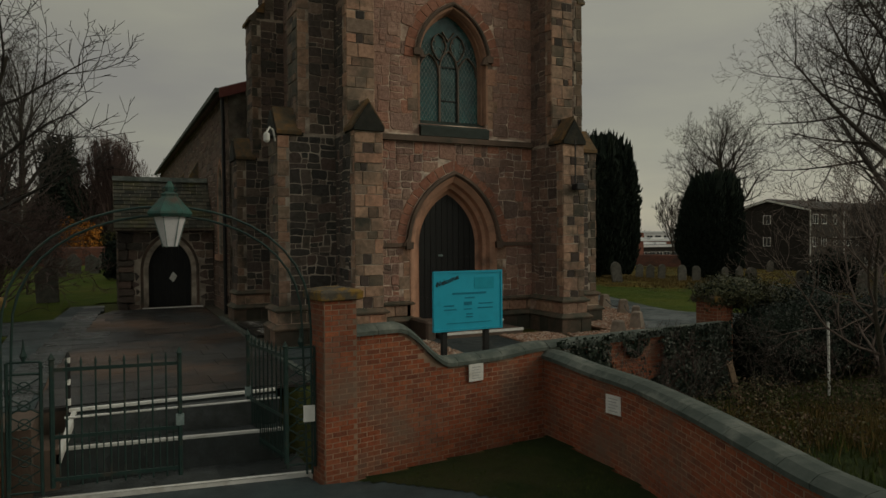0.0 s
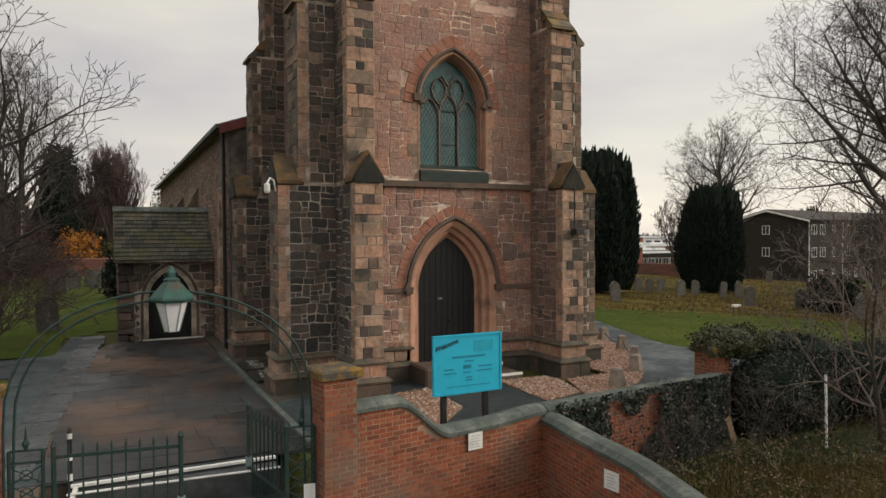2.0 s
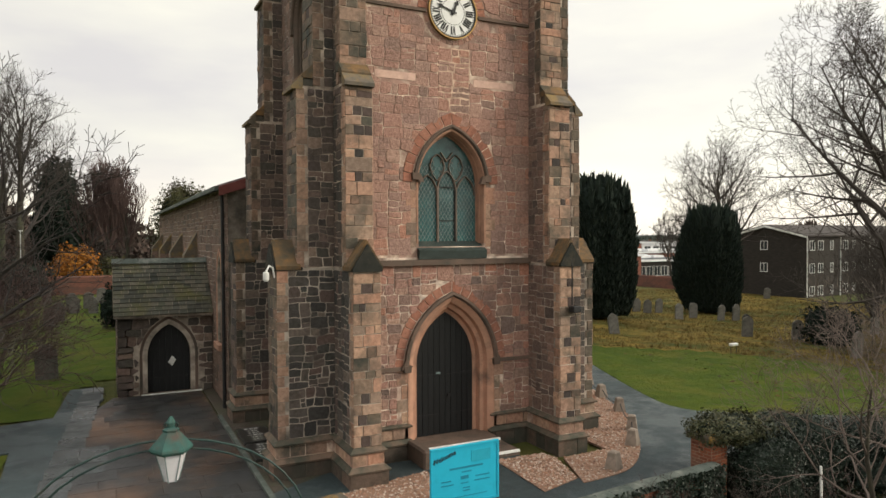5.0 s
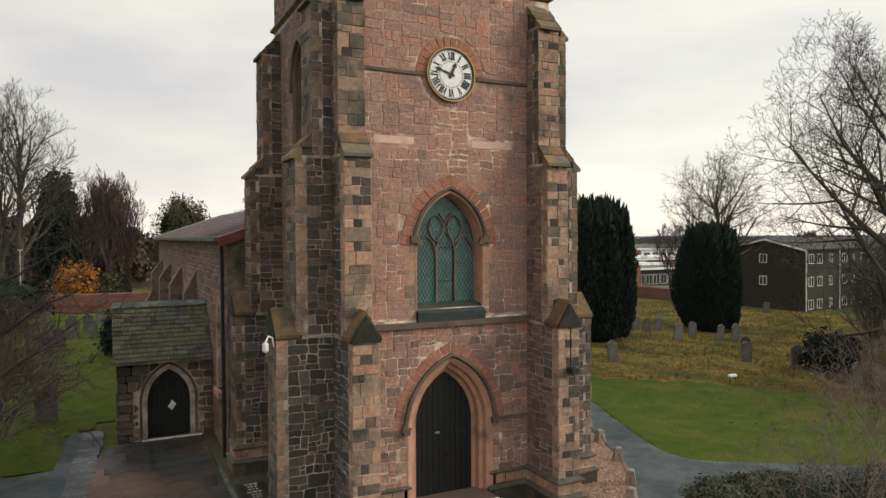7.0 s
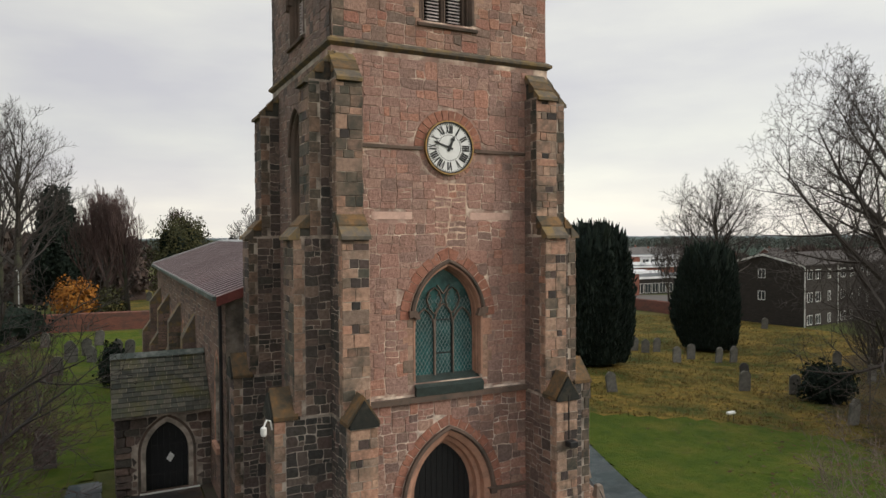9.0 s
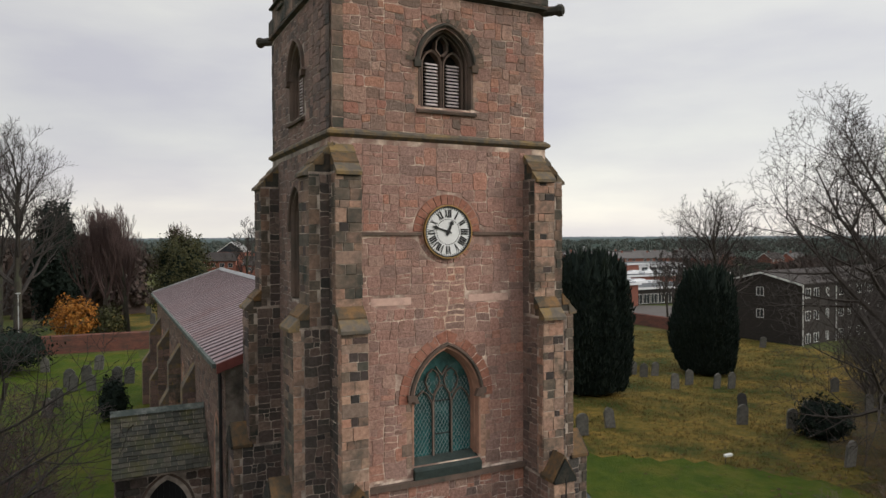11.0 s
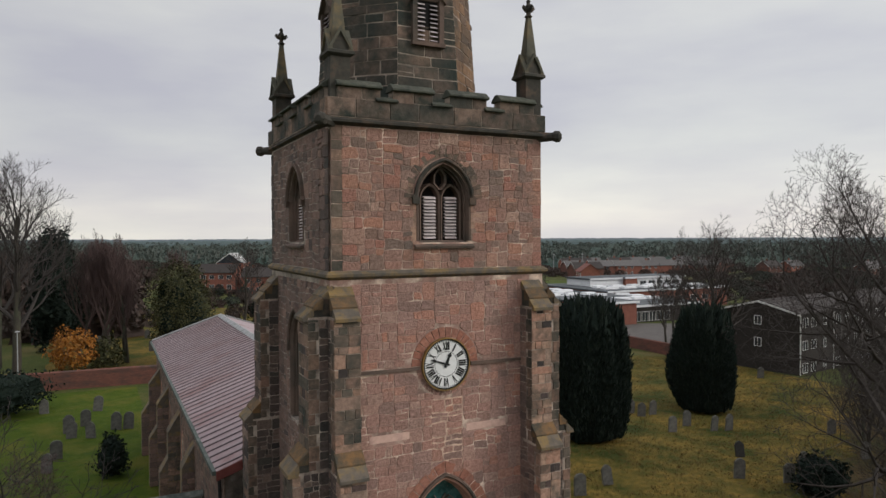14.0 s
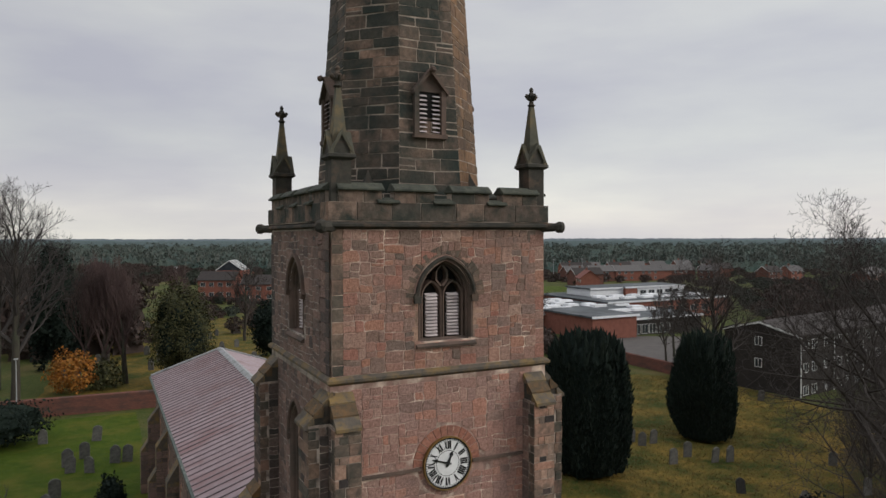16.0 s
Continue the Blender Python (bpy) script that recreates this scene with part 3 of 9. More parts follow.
lower_w = pierced_wall("tower_wall", F_W, -HALF, HALF, 0.2, 5.45, [wall_arch((DOOR_OUT[0], 0.25, *DOOR_OUT[2:]))], 0.9, M_MORTARP, church, "pink rubble wall of the lowest tower stage")
mid_w = pierced_wall("tower_wall", F_W, -HALF, HALF, 5.45, 14.15, [wall_arch(WIN_OUT)], 0.9, M_MORTAR, church, "pink rubble wall of the middle tower stage")
top_w = pierced_wall("tower_wall", F_W, -HALF + 0.05, HALF - 0.05, 14.15, 17.95, [wall_arch(BEL_OUT)], 0.9, M_MORTAR, church, "pink rubble belfry wall")
mid_n = pierced_wall("tower_wall", F_N, -HALF, HALF - 0.9, 0.2, 14.15, [wall_arch(NWIN_OUT)], 0.9, M_MORTARG, church, "dark rubble side wall of the tower")
top_n = pierced_wall("tower_wall", F_N, -HALF + 0.05, HALF - 0.95, 14.15, 17.95, [wall_arch(BEL_OUT)], 0.85, M_MORTARG, church, "dark rubble belfry side wall")
pierced_wall("tower_wall", F_S, -HALF + 0.9, HALF, 0.2, 17.95, [], 0.9, M_MORTARG, church)
pierced_wall("tower_wall", F_E, -HALF + 0.9, HALF - 0.9, 0.2, 17.95, [], 0.9, M_MORTARG, church)
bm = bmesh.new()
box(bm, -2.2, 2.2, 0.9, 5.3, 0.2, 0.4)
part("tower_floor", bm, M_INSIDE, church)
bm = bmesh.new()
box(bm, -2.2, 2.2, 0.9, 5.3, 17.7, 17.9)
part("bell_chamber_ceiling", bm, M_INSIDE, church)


def near_any(u, v, specs, grow):
    return any(in_arch(u, v, a + grow, s - grow * 0.3, sp, r + grow) for a, s, sp, r in specs)


# rubble on the tower's faces
low_skip = lambda u, v: near_any(u, v, [DOOR_OUT], 0.36 if v > 2.6 else 0.2)
mid_skip = lambda u, v: near_any(u, v, [WIN_OUT], 0.36 if v > 7.3 else 0.2) or math.hypot(u - 0.02, v - 11.77) < (1.0 if v > 11.6 else 0.86) or abs(v - 11.72) < 0.07 or (9.88 < v < 10.13 and (-2.15 < u < -1.0 or 0.62 < u < 1.9)) or (-0.36 < u < 0.5 and 8.85 < v < 10.86)
stones("stone", rubble(-2.6, 2.44, 1.25, 5.25, 0.31, 0.22, joint=0.016, seed=11, skip=low_skip), F_W, M_PINKLOW, lower_w, proud=0.017, seed=5)
stones("stone", rubble(-2.6, 2.44, 5.5, 13.95, 0.34, 0.24, joint=0.011, seed=12, skip=mid_skip), F_W, M_PINK, mid_w, proud=0.014, seed=6)
stones("stone", rubble(-2.8, 2.8, 14.3, 17.85, 0.32, 0.23, joint=0.013, seed=15, skip=lambda u, v: near_any(u, v, [BEL_OUT], 0.24 if v > 16.1 else 0.1)), F_W, M_PINKTOP, top_w, proud=0.016, seed=8, single=True)
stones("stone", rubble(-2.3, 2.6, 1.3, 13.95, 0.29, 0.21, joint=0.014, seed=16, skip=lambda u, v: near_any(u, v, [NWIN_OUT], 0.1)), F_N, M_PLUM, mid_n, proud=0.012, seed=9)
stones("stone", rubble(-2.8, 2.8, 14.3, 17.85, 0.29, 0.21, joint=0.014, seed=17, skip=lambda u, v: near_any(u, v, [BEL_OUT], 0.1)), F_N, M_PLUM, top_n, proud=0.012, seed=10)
# blocked panel of squared stones under the clock, freshly pointed
bm = bmesh.new()
prism(bm, [(-0.4, 8.82), (0.54, 8.82), (0.54, 10.86), (-0.4, 10.86)], F_W, -0.02, 0.003)
patch = part("blocked_panel", bm, material("new_lime_pointing", (0.66, 0.48, 0.36), (0.38, 0.26, 0.2), (0.24, 0.16, 0.13), s1=4, s2=2.0, amount=0.42), mid_w, "blocked panel with bright pointing")
stones("block", rubble(-0.38, 0.52, 8.84, 10.84, 0.36, 0.2, joint=0.026, seed=19), F_W, M_PINK, patch, proud=0.012, seed=20)
# belfry quoins
for fr, sgn, sd, mt in ((F_W, -1, 1, M_DIM), (F_W, 1, 2, M_PINKTOP), (F_N, 1, 3, M_GREY), (F_N, -1, 4, M_GREY)):
    rng = random.Random(sd)
    polys, v, k = [], 14.3, 0
    while v < 17.7:
        h = min(rng.uniform(0.24, 0.42), 17.88 - v)
        w = 0.46 if k % 2 else 0.3
        a, b = sorted((sgn * (HALF - 0.05), sgn * (HALF - 0.05 - w)))
        polys.append([(a, v), (b, v), (b, v + h - 0.015), (a, v + h - 0.015)])
        v, k = v + h, k + 1
    stones("quoin", polys, fr, mt, top_w if fr is F_W else top_n, proud=0.014, seed=sd)


# arched surrounds, hood moulds and voussoirs
def surround(fr, opening, outer, parent, hood=0.12, hood_spring=None, deep=0.3, hood_mat=None, mat=None):
    line = arch(*opening[:1], *opening[1:], n=12)
    w = outer[0] - opening[0]
    bm = bmesh.new()
    sweep(bm, line, fr, [(0.0, -deep - 0.1), (0.0, -deep), (w * 0.3, -deep), (w * 0.34, -deep * 0.55), (w * 0.62, -deep * 0.5), (w * 0.7, -0.06), (w + 0.01, 0.02), (w + 0.06, 0.02), (w + 0.06, -deep - 0.1)])
    part("arch_moulding", bm, mat or M_DRESS, parent, "chamfered sandstone surround")
    sp = hood_spring if hood_spring is not None else opening[2]
    head = [p for p in arch(outer[0] + 0.05, sp - 0.05, outer[2], outer[3] + 0.05, n=12)]
    bm = bmesh.new()
    sweep(bm, head, fr, [(0.0, -0.05), (0.0, 0.06), (hood * 0.4, hood), (hood, hood * 0.9), (hood, -0.05)])
    for s in (-1, 1):
        prism(bm, [(s * (outer[0] + 0.1) - 0.09, sp - 0.2), (s * (outer[0] + 0.1) + 0.09, sp - 0.2), (s * (outer[0] + 0.1) + 0.1, sp - 0.03), (s * (outer[0] + 0.1) - 0.1, sp - 0.03)], fr, -0.03, hood * 1.1)
    part("hood_mould", bm, hood_mat or M_HOOD, parent, "weathered hood mould")


def voussoirs(fr, outer, parent, inner, thick, mat, count, seed):
    """A ring of wedge stones round an arch's head."""
    a, _, sp, rise = outer
    lo = arch(a + inner, sp, sp, rise + inner, n=count)[1:-1]
    hi = offset_line(lo, thick)
    polys = []
    for i in range(len(lo) - 1):
        p, q, r, s = lo[i], lo[i + 1], hi[i + 1], hi[i]
        polys.append([p, q, r, s][::-1])
    g = []
    for poly in polys:
        cu, cv = sum(p[0] for p in poly) / 4, sum(p[1] for p in poly) / 4
        g.append([(cu + (u - cu) * 0.93, cv + (v - cv) * 0.95) for u, v in poly])
    stones("voussoir", g, fr, mat, parent, proud=0.018, seed=seed)


surround(F_W, DOOR, DOOR_OUT, lower_w, 0.11, 2.75, 0.42, M_HOOD)
voussoirs(F_W, DOOR_OUT, lower_w, 0.18, 0.26, M_ARCHBRICK, 10, 21)
surround(F_W, WIN, WIN_OUT, mid_w, 0.09, 7.62, 0.3)
voussoirs(F_W, WIN_OUT, mid_w, 0.16, 0.29, M_ARCHBRICK, 9, 22)
surround(F_W, BEL, BEL_OUT, top_w, 0.09, 16.18, 0.26, M_SOOT, M_HOOD)
voussoirs(F_W, BEL_OUT, top_w, 0.17, 0.26, M_DIM, 13, 23)
surround(F_N, BEL, BEL_OUT, top_n, 0.11, 16.2, 0.26, mat=M_HOOD)
surround(F_N, NWIN, NWIN_OUT, mid_n, 0.1, 12.0, 0.26, mat=M_HOOD)

# dressed jamb blocks beside the openings
for fr, a, v0, v1, par, mt, sd in ((F_W, 1.27, 1.25, 2.7, lower_w, M_BUFF, 31), (F_W, 1.0, 5.7, 7.5, mid_w, M_BUFF, 32), (F_W, 0.8, 15.0, 16.1, top_w, M_BUFF, 33)):
    rng = random.Random(sd)
    polys = []
    for s in (-1, 1):
        v, k = v0, 0
        while v < v1 - 0.1:
            h = min(rng.uniform(0.3, 0.48), v1 - v)
            u0, u1 = sorted((s * a, s * (a + (0.3 if k % 2 else 0.17))))
            polys.append([(u0, v), (u1, v), (u1, v + h - 0.015), (u0, v + h - 0.015)])
            v, k = v + h, k + 1
    stones("jamb_stone", polys, fr, mt, par, proud=0.012, seed=sd)


def string_course(z, o, h, x0, x1, y0, y1, mat, parent, label=""):
    bm = bmesh.new()
    loft(bm, [rect_ring(x0, x1, y0, y1, z, 0.0), rect_ring(x0, x1, y0, y1, z + h * 0.35, o), rect_ring(x0, x1, y0, y1, z + h * 0.65, o), rect_ring(x0, x1, y0, y1, z + h, 0.01)])
    return part("string_course", bm, mat, parent, label)


string_course(14.07, 0.11, 0.22, -HALF, HALF, 0, BACK, M_LICHEN, church, "weathered string course below the belfry")
string_course(17.86, 0.17, 0.2, -HALF + 0.05, HALF - 0.05, 0.0, BACK, M_SOOT, church, "dark moulded cornice below the parapet")
bm = bmesh.new()
prism(bm, [(-2.56, 5.25), (2.42, 5.25), (2.42, 5.39), (-2.56, 5.39)], F_W, -0.05, 0.12)
part("string_course", bm, M_HOOD, church)
for u0, u1 in ((-2.56, -0.73), (0.77, 2.42)):
    bm = bmesh.new()
    prism(bm, [(u0, 11.68), (u1, 11.68), (u1, 11.75), (u0, 11.77)], F_W, -0.05, 0.055)
    part("string_course", bm, M_HOOD, church)
for u0, u1 in ((-2.12, -1.02), (0.64, 1.88)):
    bm = bmesh.new()
    prism(bm, [(u0, 9.91), (u1, 9.91), (u1, 10.1), (u0, 10.1)], F_W, -0.02, 0.012)
    part("pale_stone_band", bm, M_BAND, mid_w)
for u0, u1 in ((-2.56, -1.3), (1.3, 2.42)):
    bm = bmesh.new()
    prism(bm, [(u0, 2.6), (u1, 2.6), (u1, 2.7), (u0, 2.7)], F_W, -0.02, 0.06)
    part("string_course", bm, M_HOOD, lower_w)


# plinth
PLINTH_LAYERS = (("plinth", ((0.15, 0.13), (0.72, 0.13)), "PLINTH"), ("plinth_ledge", ((0.72, 0.13), (0.73, 0.17), (0.77, 0.18), (0.86, 0.07)), "SOOT"),
                 ("dado", ((0.86, 0.05), (1.14, 0.05)), "DIM"), ("plinth_ledge", ((1.14, 0.05), (1.15, 0.11), (1.19, 0.12), (1.28, 0.0)), "SOOT"))
M_LEDGE = material("moss_blackened_ledge", (0.045, 0.05, 0.038), (0.085, 0.075, 0.058), (0.17, 0.115, 0.085), s1=5, s2=1.6, amount=0.42)


def base_layers(ring, faces, parent, seed):
    """A moulded base: damp foot, mossy ledges and a dado of dressed blocks; ring(z, o) gives its outline."""
    mats = {"PLINTH": M_PLINTH, "SOOT": M_LEDGE, "DIM": M_MORTAR}
    first = None
    for name, steps, key in PLINTH_LAYERS:
        bm = bmesh.new()
        loft(bm, [ring(z, o) for z, o in steps])
        bmesh.ops.recalc_face_normals(bm, faces=bm.faces[:])
        ob = part(name, bm, mats[key], parent, "weathered two-stage sandstone plinth" if name == "plinth" else "")
        first = first or ob
    for i, (fr, u0, u1) in enumerate(faces):
        stones("block", courses(u0 - 0.05, u1 + 0.05, 0.87, 1.14, 0.42, 0.25, joint=0.014, amp=0.2, seed=seed + i), lambda a, v, d=0.0, fr=fr: fr(a, v, 0.05 + d), M_BUFF, parent, proud=0.012, seed=seed + i)
        stones("block", courses(u0 - 0.13, u1 + 0.13, 0.34, 0.72, 0.55, 0.38, joint=0.014, amp=0.2, seed=seed + i + 5), lambda a, v, d=0.0, fr=fr: fr(a, v, 0.13 + d), M_PLINTHBLOCK, parent, proud=0.012, seed=seed + i)
    return first


M_PLINTHBLOCK = material("damp_plinth_block", (0, 0, 0), pal=[(0.12, 0.09, 0.072), (0.2, 0.13, 0.1), (0.08, 0.07, 0.058), (0.26, 0.165, 0.125), (0.06, 0.058, 0.048)], s1=5, stain=(0.045, 0.048, 0.038), s2=0.9, amount=0.5)


def plinth(x0, x1, y0, y1, parent):
    faces = [(plane(((x0 + x1) / 2, y0, 0), (1, 0, 0), (0, -1, 0)), (x0 - x1) / 2 + 0.12, (x1 - x0) / 2 - 0.12)] if x1 - x0 > 0.6 else [(plane((x0, (y0 + y1) / 2, 0), (0, -1, 0), (-1, 0, 0)), (y0 - y1) / 2 + 0.2, (y1 - y0) / 2 - 0.2)]
    return base_layers(lambda z, o: rect_ring(x0, x1, y0, y1, z, o), faces, parent, int(x0 * 10) + 40)


for x0, x1 in ((-2.6, -1.27), (1.27, 2.46)):
    plinth(x0, x1, 0.05, 0.5, church)
plinth(-HALF + 0.05, -HALF + 0.4, 0.8, 5.3, church)


M_LICHENO = material("orange_lichened_stone", (0.18, 0.1, 0.04), (0.1, 0.07, 0.042), (0.045, 0.044, 0.034), s1=5, s2=2.2, amount=0.46, bump=0.6)
M_CAP = material("black_stained_cap_stone", (0.012, 0.014, 0.012), (0.024, 0.024, 0.02), (0.06, 0.05, 0.034), s1=5, s2=2, amount=0.2)
M_INSET = material("dark_inset_stone", (0, 0, 0), pal=[(0.06, 0.052, 0.05), (0.1, 0.075, 0.068), (0.045, 0.043, 0.042), (0.13, 0.09, 0.08)], s1=9)

# ---- buttresses ----
def buttress(origin, u, n, w, seed, rubble_front=False, front=M_BUFF, side=M_GREY, pink=False):
    """Three stages with sloped weatherings and a gabled cap, on an angle of the tower."""
    o = Vector(origin)
    uu, nn = Vector(u).normalized(), Vector(n).normalized()
    fr = lambda a, v, d=0.0: o + uu * a + Vector((0, 0, v)) + nn * d
    stages = ((0.2, 5.25, 1.5, w), (5.25, 9.5, 1.02, w), (9.5, 13.2, 0.62, w))
    bodies = []
    for prof, mortar in (([(-0.1, 0.2), (1.5, 0.2), (1.5, 5.25), (-0.1, 5.25)], M_MORTARG), ([(-0.1, 5.25), (1.02, 5.25), (1.02, 9.5), (0.62, 9.5), (0.62, 13.2), (-0.1, 13.2)], M_MORTARD)):
        bm = bmesh.new()
        loft(bm, [[fr(q, z, d) for d, z in prof] for q in (-w / 2, w / 2)])
        bmesh.ops.recalc_face_normals(bm, faces=bm.faces[:])
        bodies.append(part("buttress", bm, mortar, church, "stepped angle buttress with dressed quoins"))
    body = bodies[0]
    for i, (z0, z1, p, ww) in enumerate(stages):
        lo = 1.28 if i == 0 else z0 + (0.02 if i == 1 else 0.45)
        body = bodies[min(i, 1)]
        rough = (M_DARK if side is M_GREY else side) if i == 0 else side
        ff = lambda a, v, d=0.0, p=p: fr(a, v, p + d)
        if rubble_front and i < 2:
            stones("stone", rubble(-ww / 2 + 0.3, ww / 2 - 0.0, lo, z1 - 0.05, 0.28, 0.2, seed=seed + i), ff, rough, body, seed=seed)
            q, v, k = [], lo, 0
            rng = random.Random(seed + i)
            while v < z1 - 0.12:
                h = min(rng.uniform(0.26, 0.42), z1 - 0.04 - v)
                q.append([(-ww / 2, v), (-ww / 2 + (0.28 if k % 2 else 0.2), v), (-ww / 2 + (0.28 if k % 2 else 0.2), v + h - 0.015), (-ww / 2, v + h - 0.015)])
                v, k = v + h, k + 1
            stones("quoin", q, ff, front, body, seed=seed)
        else:
            rng = random.Random(seed + 7 * i)
            pale, dim, v, k = [], [], lo, rng.randrange(2)
            while v < z1 - 0.1:
                h = min(rng.uniform(0.2, 0.36) if k % 2 else rng.uniform(0.15, 0.26), z1 - 0.04 - v)
                g, e = 0.012, ww / 2
                if k % 2:
                    c = rng.uniform(-0.25, 0.25) * ww
                    rows_ = [(-e, e, pale)] if rng.random() < 0.3 else [(-e, c, pale), (c, e, pale)]
                else:
                    wd = ww * rng.uniform(0.24, 0.44)
                    c0 = -e + (ww - wd) * rng.uniform(0.2, 0.75)
                    rows_ = [(-e, c0, pale), (c0, c0 + wd, dim if rng.random() < (0.8 if i == 0 else 0.6) else pale), (c0 + wd, e, pale if rng.random() < 0.85 else dim)]
                for a, b, to in rows_:
                    a, b = a + (g / 2 if a > -e else 0), b - (g / 2 if b < e else 0)
                    j, q = rng.uniform(-0.014, 0.014), rng.uniform(-0.012, 0.012)
                    to.append([(a, v + q * 0.4), (b, v + j * 0.5), (b, v + h - g + j), (a, v + h - g + q)])
                v, k = v + h, k + 1
            share = 0.85 if pink else (0.78, 0.75, 0.5)[i]
            pick = [rng.random() < share for _ in pale]
            stones("quoin", [q for q, k in zip(pale, pick) if k], ff, front, body, proud=0.022, seed=seed)
            stones("quoin", [q for q, k in zip(pale, pick) if not k], ff, M_DIM, body, proud=0.02, seed=seed + 1)
            stones("stone", dim, ff, M_INSET, body, proud=0.014, seed=seed)
        for s in (-1, 1):
            base = o + uu * (s * ww / 2)
            sf = (lambda a, v, d=0.0, base=base, s=s: base + nn * a + Vector((0, 0, v)) + uu * (s * d)) if s > 0 else (lambda a, v, d=0.0, base=base, p=p: base + nn * (p - a) + Vector((0, 0, v)) - uu * d)
            if s > 0:
                sf = lambda a, v, d=0.0, base=base: base + nn * a + Vector((0, 0, v)) + uu * d
            polys = rubble(0.0 if s > 0 else 0.27, p - 0.27 if s > 0 else p, lo if i == 0 else z0 + 0.02, z1 - 0.05, 0.28, 0.2, joint=0.015 if i == 0 else 0.012, seed=seed + 3 * i + s)
            edge, v, k, rq = [], lo if i == 0 else z0 + 0.02, 0, random.Random(seed + 11 * i + s)
            while v < z1 - 0.1:
                h = min(rq.uniform(0.2, 0.38), z1 - 0.04 - v)
                q = 0.26 if k % 2 else rq.uniform(0.16, 0.21)
                u0, u1 = (p - q, p) if s > 0 else (0.0, q)
                edge.append([(u0, v), (u1, v), (u1, v + h - 0.013), (u0, v + h - 0.013)][::-1 if s > 0 else 1])
                v, k = v + h, k + 1
            stones("quoin", edge, sf, M_BUFF if i < 2 and seed < 150 else M_DIM, body, proud=0.02, seed=seed + i)
            if s > 0:
                polys = [q[::-1] for q in polys]
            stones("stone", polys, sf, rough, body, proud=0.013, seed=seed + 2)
    body = bodies[1]
    # sloped weatherings
    for z1, p1, p0, rise in ((9.5, 1.02, 0.62, 0.55), (13.2, 0.62, 0.0, 0.78)):
        ww = w if z1 < 10 else w - 0.08
        a, b = -ww / 2 - 0.03, ww / 2 + 0.03
        bm = bmesh.new()
        wedge = [(-0.05, z1 - 0.12), (p1 + 0.02, z1 - 0.12), (p1 + 0.02, z1 - 0.02), (p0 + 0.02, z1 + rise - 0.06), (-0.05, z1 + rise - 0.06)]
        loft(bm, [[fr(q, z, d) for d, z in wedge] for q in (b - 0.035, a + 0.035)])
        bmesh.ops.recalc_face_normals(bm, faces=bm.faces[:])
        part("weathering_core", bm, M_SOOT, body)
        k = 3 if z1 > 10 else 2
        for j in range(k):
            f0, f1 = j / k, (j + 1) / k
            bm = bmesh.new()
            d0, d1 = p1 + 0.08 - (p1 + 0.08 - p0) * f0, p1 + 0.08 - (p1 + 0.08 - p0) * f1
            h0, h1 = z1 - 0.06 + rise * f0, z1 - 0.06 + rise * f1
            rows = [(d0 + 0.03, h0 - 0.03), (d0 + 0.03, h0 + 0.05), (d1 + 0.005, h1 + 0.03), (d1, h1 - 0.14), (d1 + 0.02, h0 - 0.03)]
            loft(bm, [[fr(q, z, d) for d, z in rows] for q in (b, a)])
            bmesh.ops.recalc_face_normals(bm, faces=bm.faces[:])
            part("weathering", bm, M_LICHENO if j == 1 else M_LICHEN, body, "lichen-yellowed sloping stone")
    # gabled cap on the lowest stage
    bm = bmesh.new()
    e = w / 2 + 0.02
    rows = [(-e, 5.2), (e, 5.2), (e, 5.28), (0, 5.82), (-e, 5.28)]
    loft(bm, [[fr(q, z, d) for q, z in rows] for d in (0.9, 1.58)])
    bmesh.ops.recalc_face_normals(bm, faces=bm.faces[:])
    part("gable_cap", bm, M_CAP, body, "dark gabled buttress cap")
    bm = bmesh.new()
    rows = [(-e - 0.04, 5.22), (-e - 0.04, 5.31), (0, 5.92), (e + 0.04, 5.31), (e + 0.04, 5.22), (0, 5.82)]
    loft(bm, [[fr(q, z, d) for q, z in rows] for d in (0.95, 1.52)])
    bmesh.ops.recalc_face_normals(bm, faces=bm.faces[:])
    part("gable_coping", bm, M_LICHENO, body)
    # base
    def ring(z, off):
        a, b, d = -w / 2 - off, w / 2 + off, 1.5 + off
        return [fr(a, z, 0.02), fr(b, z, 0.02), fr(b, z, d), fr(a, z, d)]
    e = w / 2
    faces = [(lambda a, v, d=0.0: fr(a, v, 1.5 + d), -e, e), (lambda a, v, d=0.0: fr(-e - d, v, 1.5 - a), 0.0, 1.1), (lambda a, v, d=0.0: fr(e + d, v, 0.4 + a), 0.0, 1.1)]
    base_layers(ring, faces, body, seed)
    return body


BW = 0.88
buttress((-2.87, 0.05, 0), (1, 0, 0), (0, -1, 0), 0.65, 101)
buttress((2.7, 0.05, 0), (1, 0, 0), (0, -1, 0), 0.65, 121, pink=True, side=M_PLUM)
buttress((-HALF + 0.05, BW / 2 - 0.1, 0), (0, -1, 0), (-1, 0, 0), BW, 141, front=M_DIM)
buttress((-HALF + 0.05, BACK - BW / 2, 0), (0, -1, 0), (-1, 0, 0), BW, 161, front=M_GREY)
buttress((HALF - 0.05, BW / 2, 0), (0, 1, 0), (1, 0, 0), BW, 181)

M_MOSSY = material("moss_greened_coping", (0.05, 0.056, 0.044), (0.085, 0.086, 0.064), (0.03, 0.034, 0.028), s1=6, s2=2.4, amount=0.4, bump=0.6)
M_SPIRELET = material("mossy_pinnacle_stone", (0.1, 0.095, 0.07), (0.06, 0.06, 0.047), (0.2, 0.15, 0.08), s1=4, s2=2.0, amount=0.35)

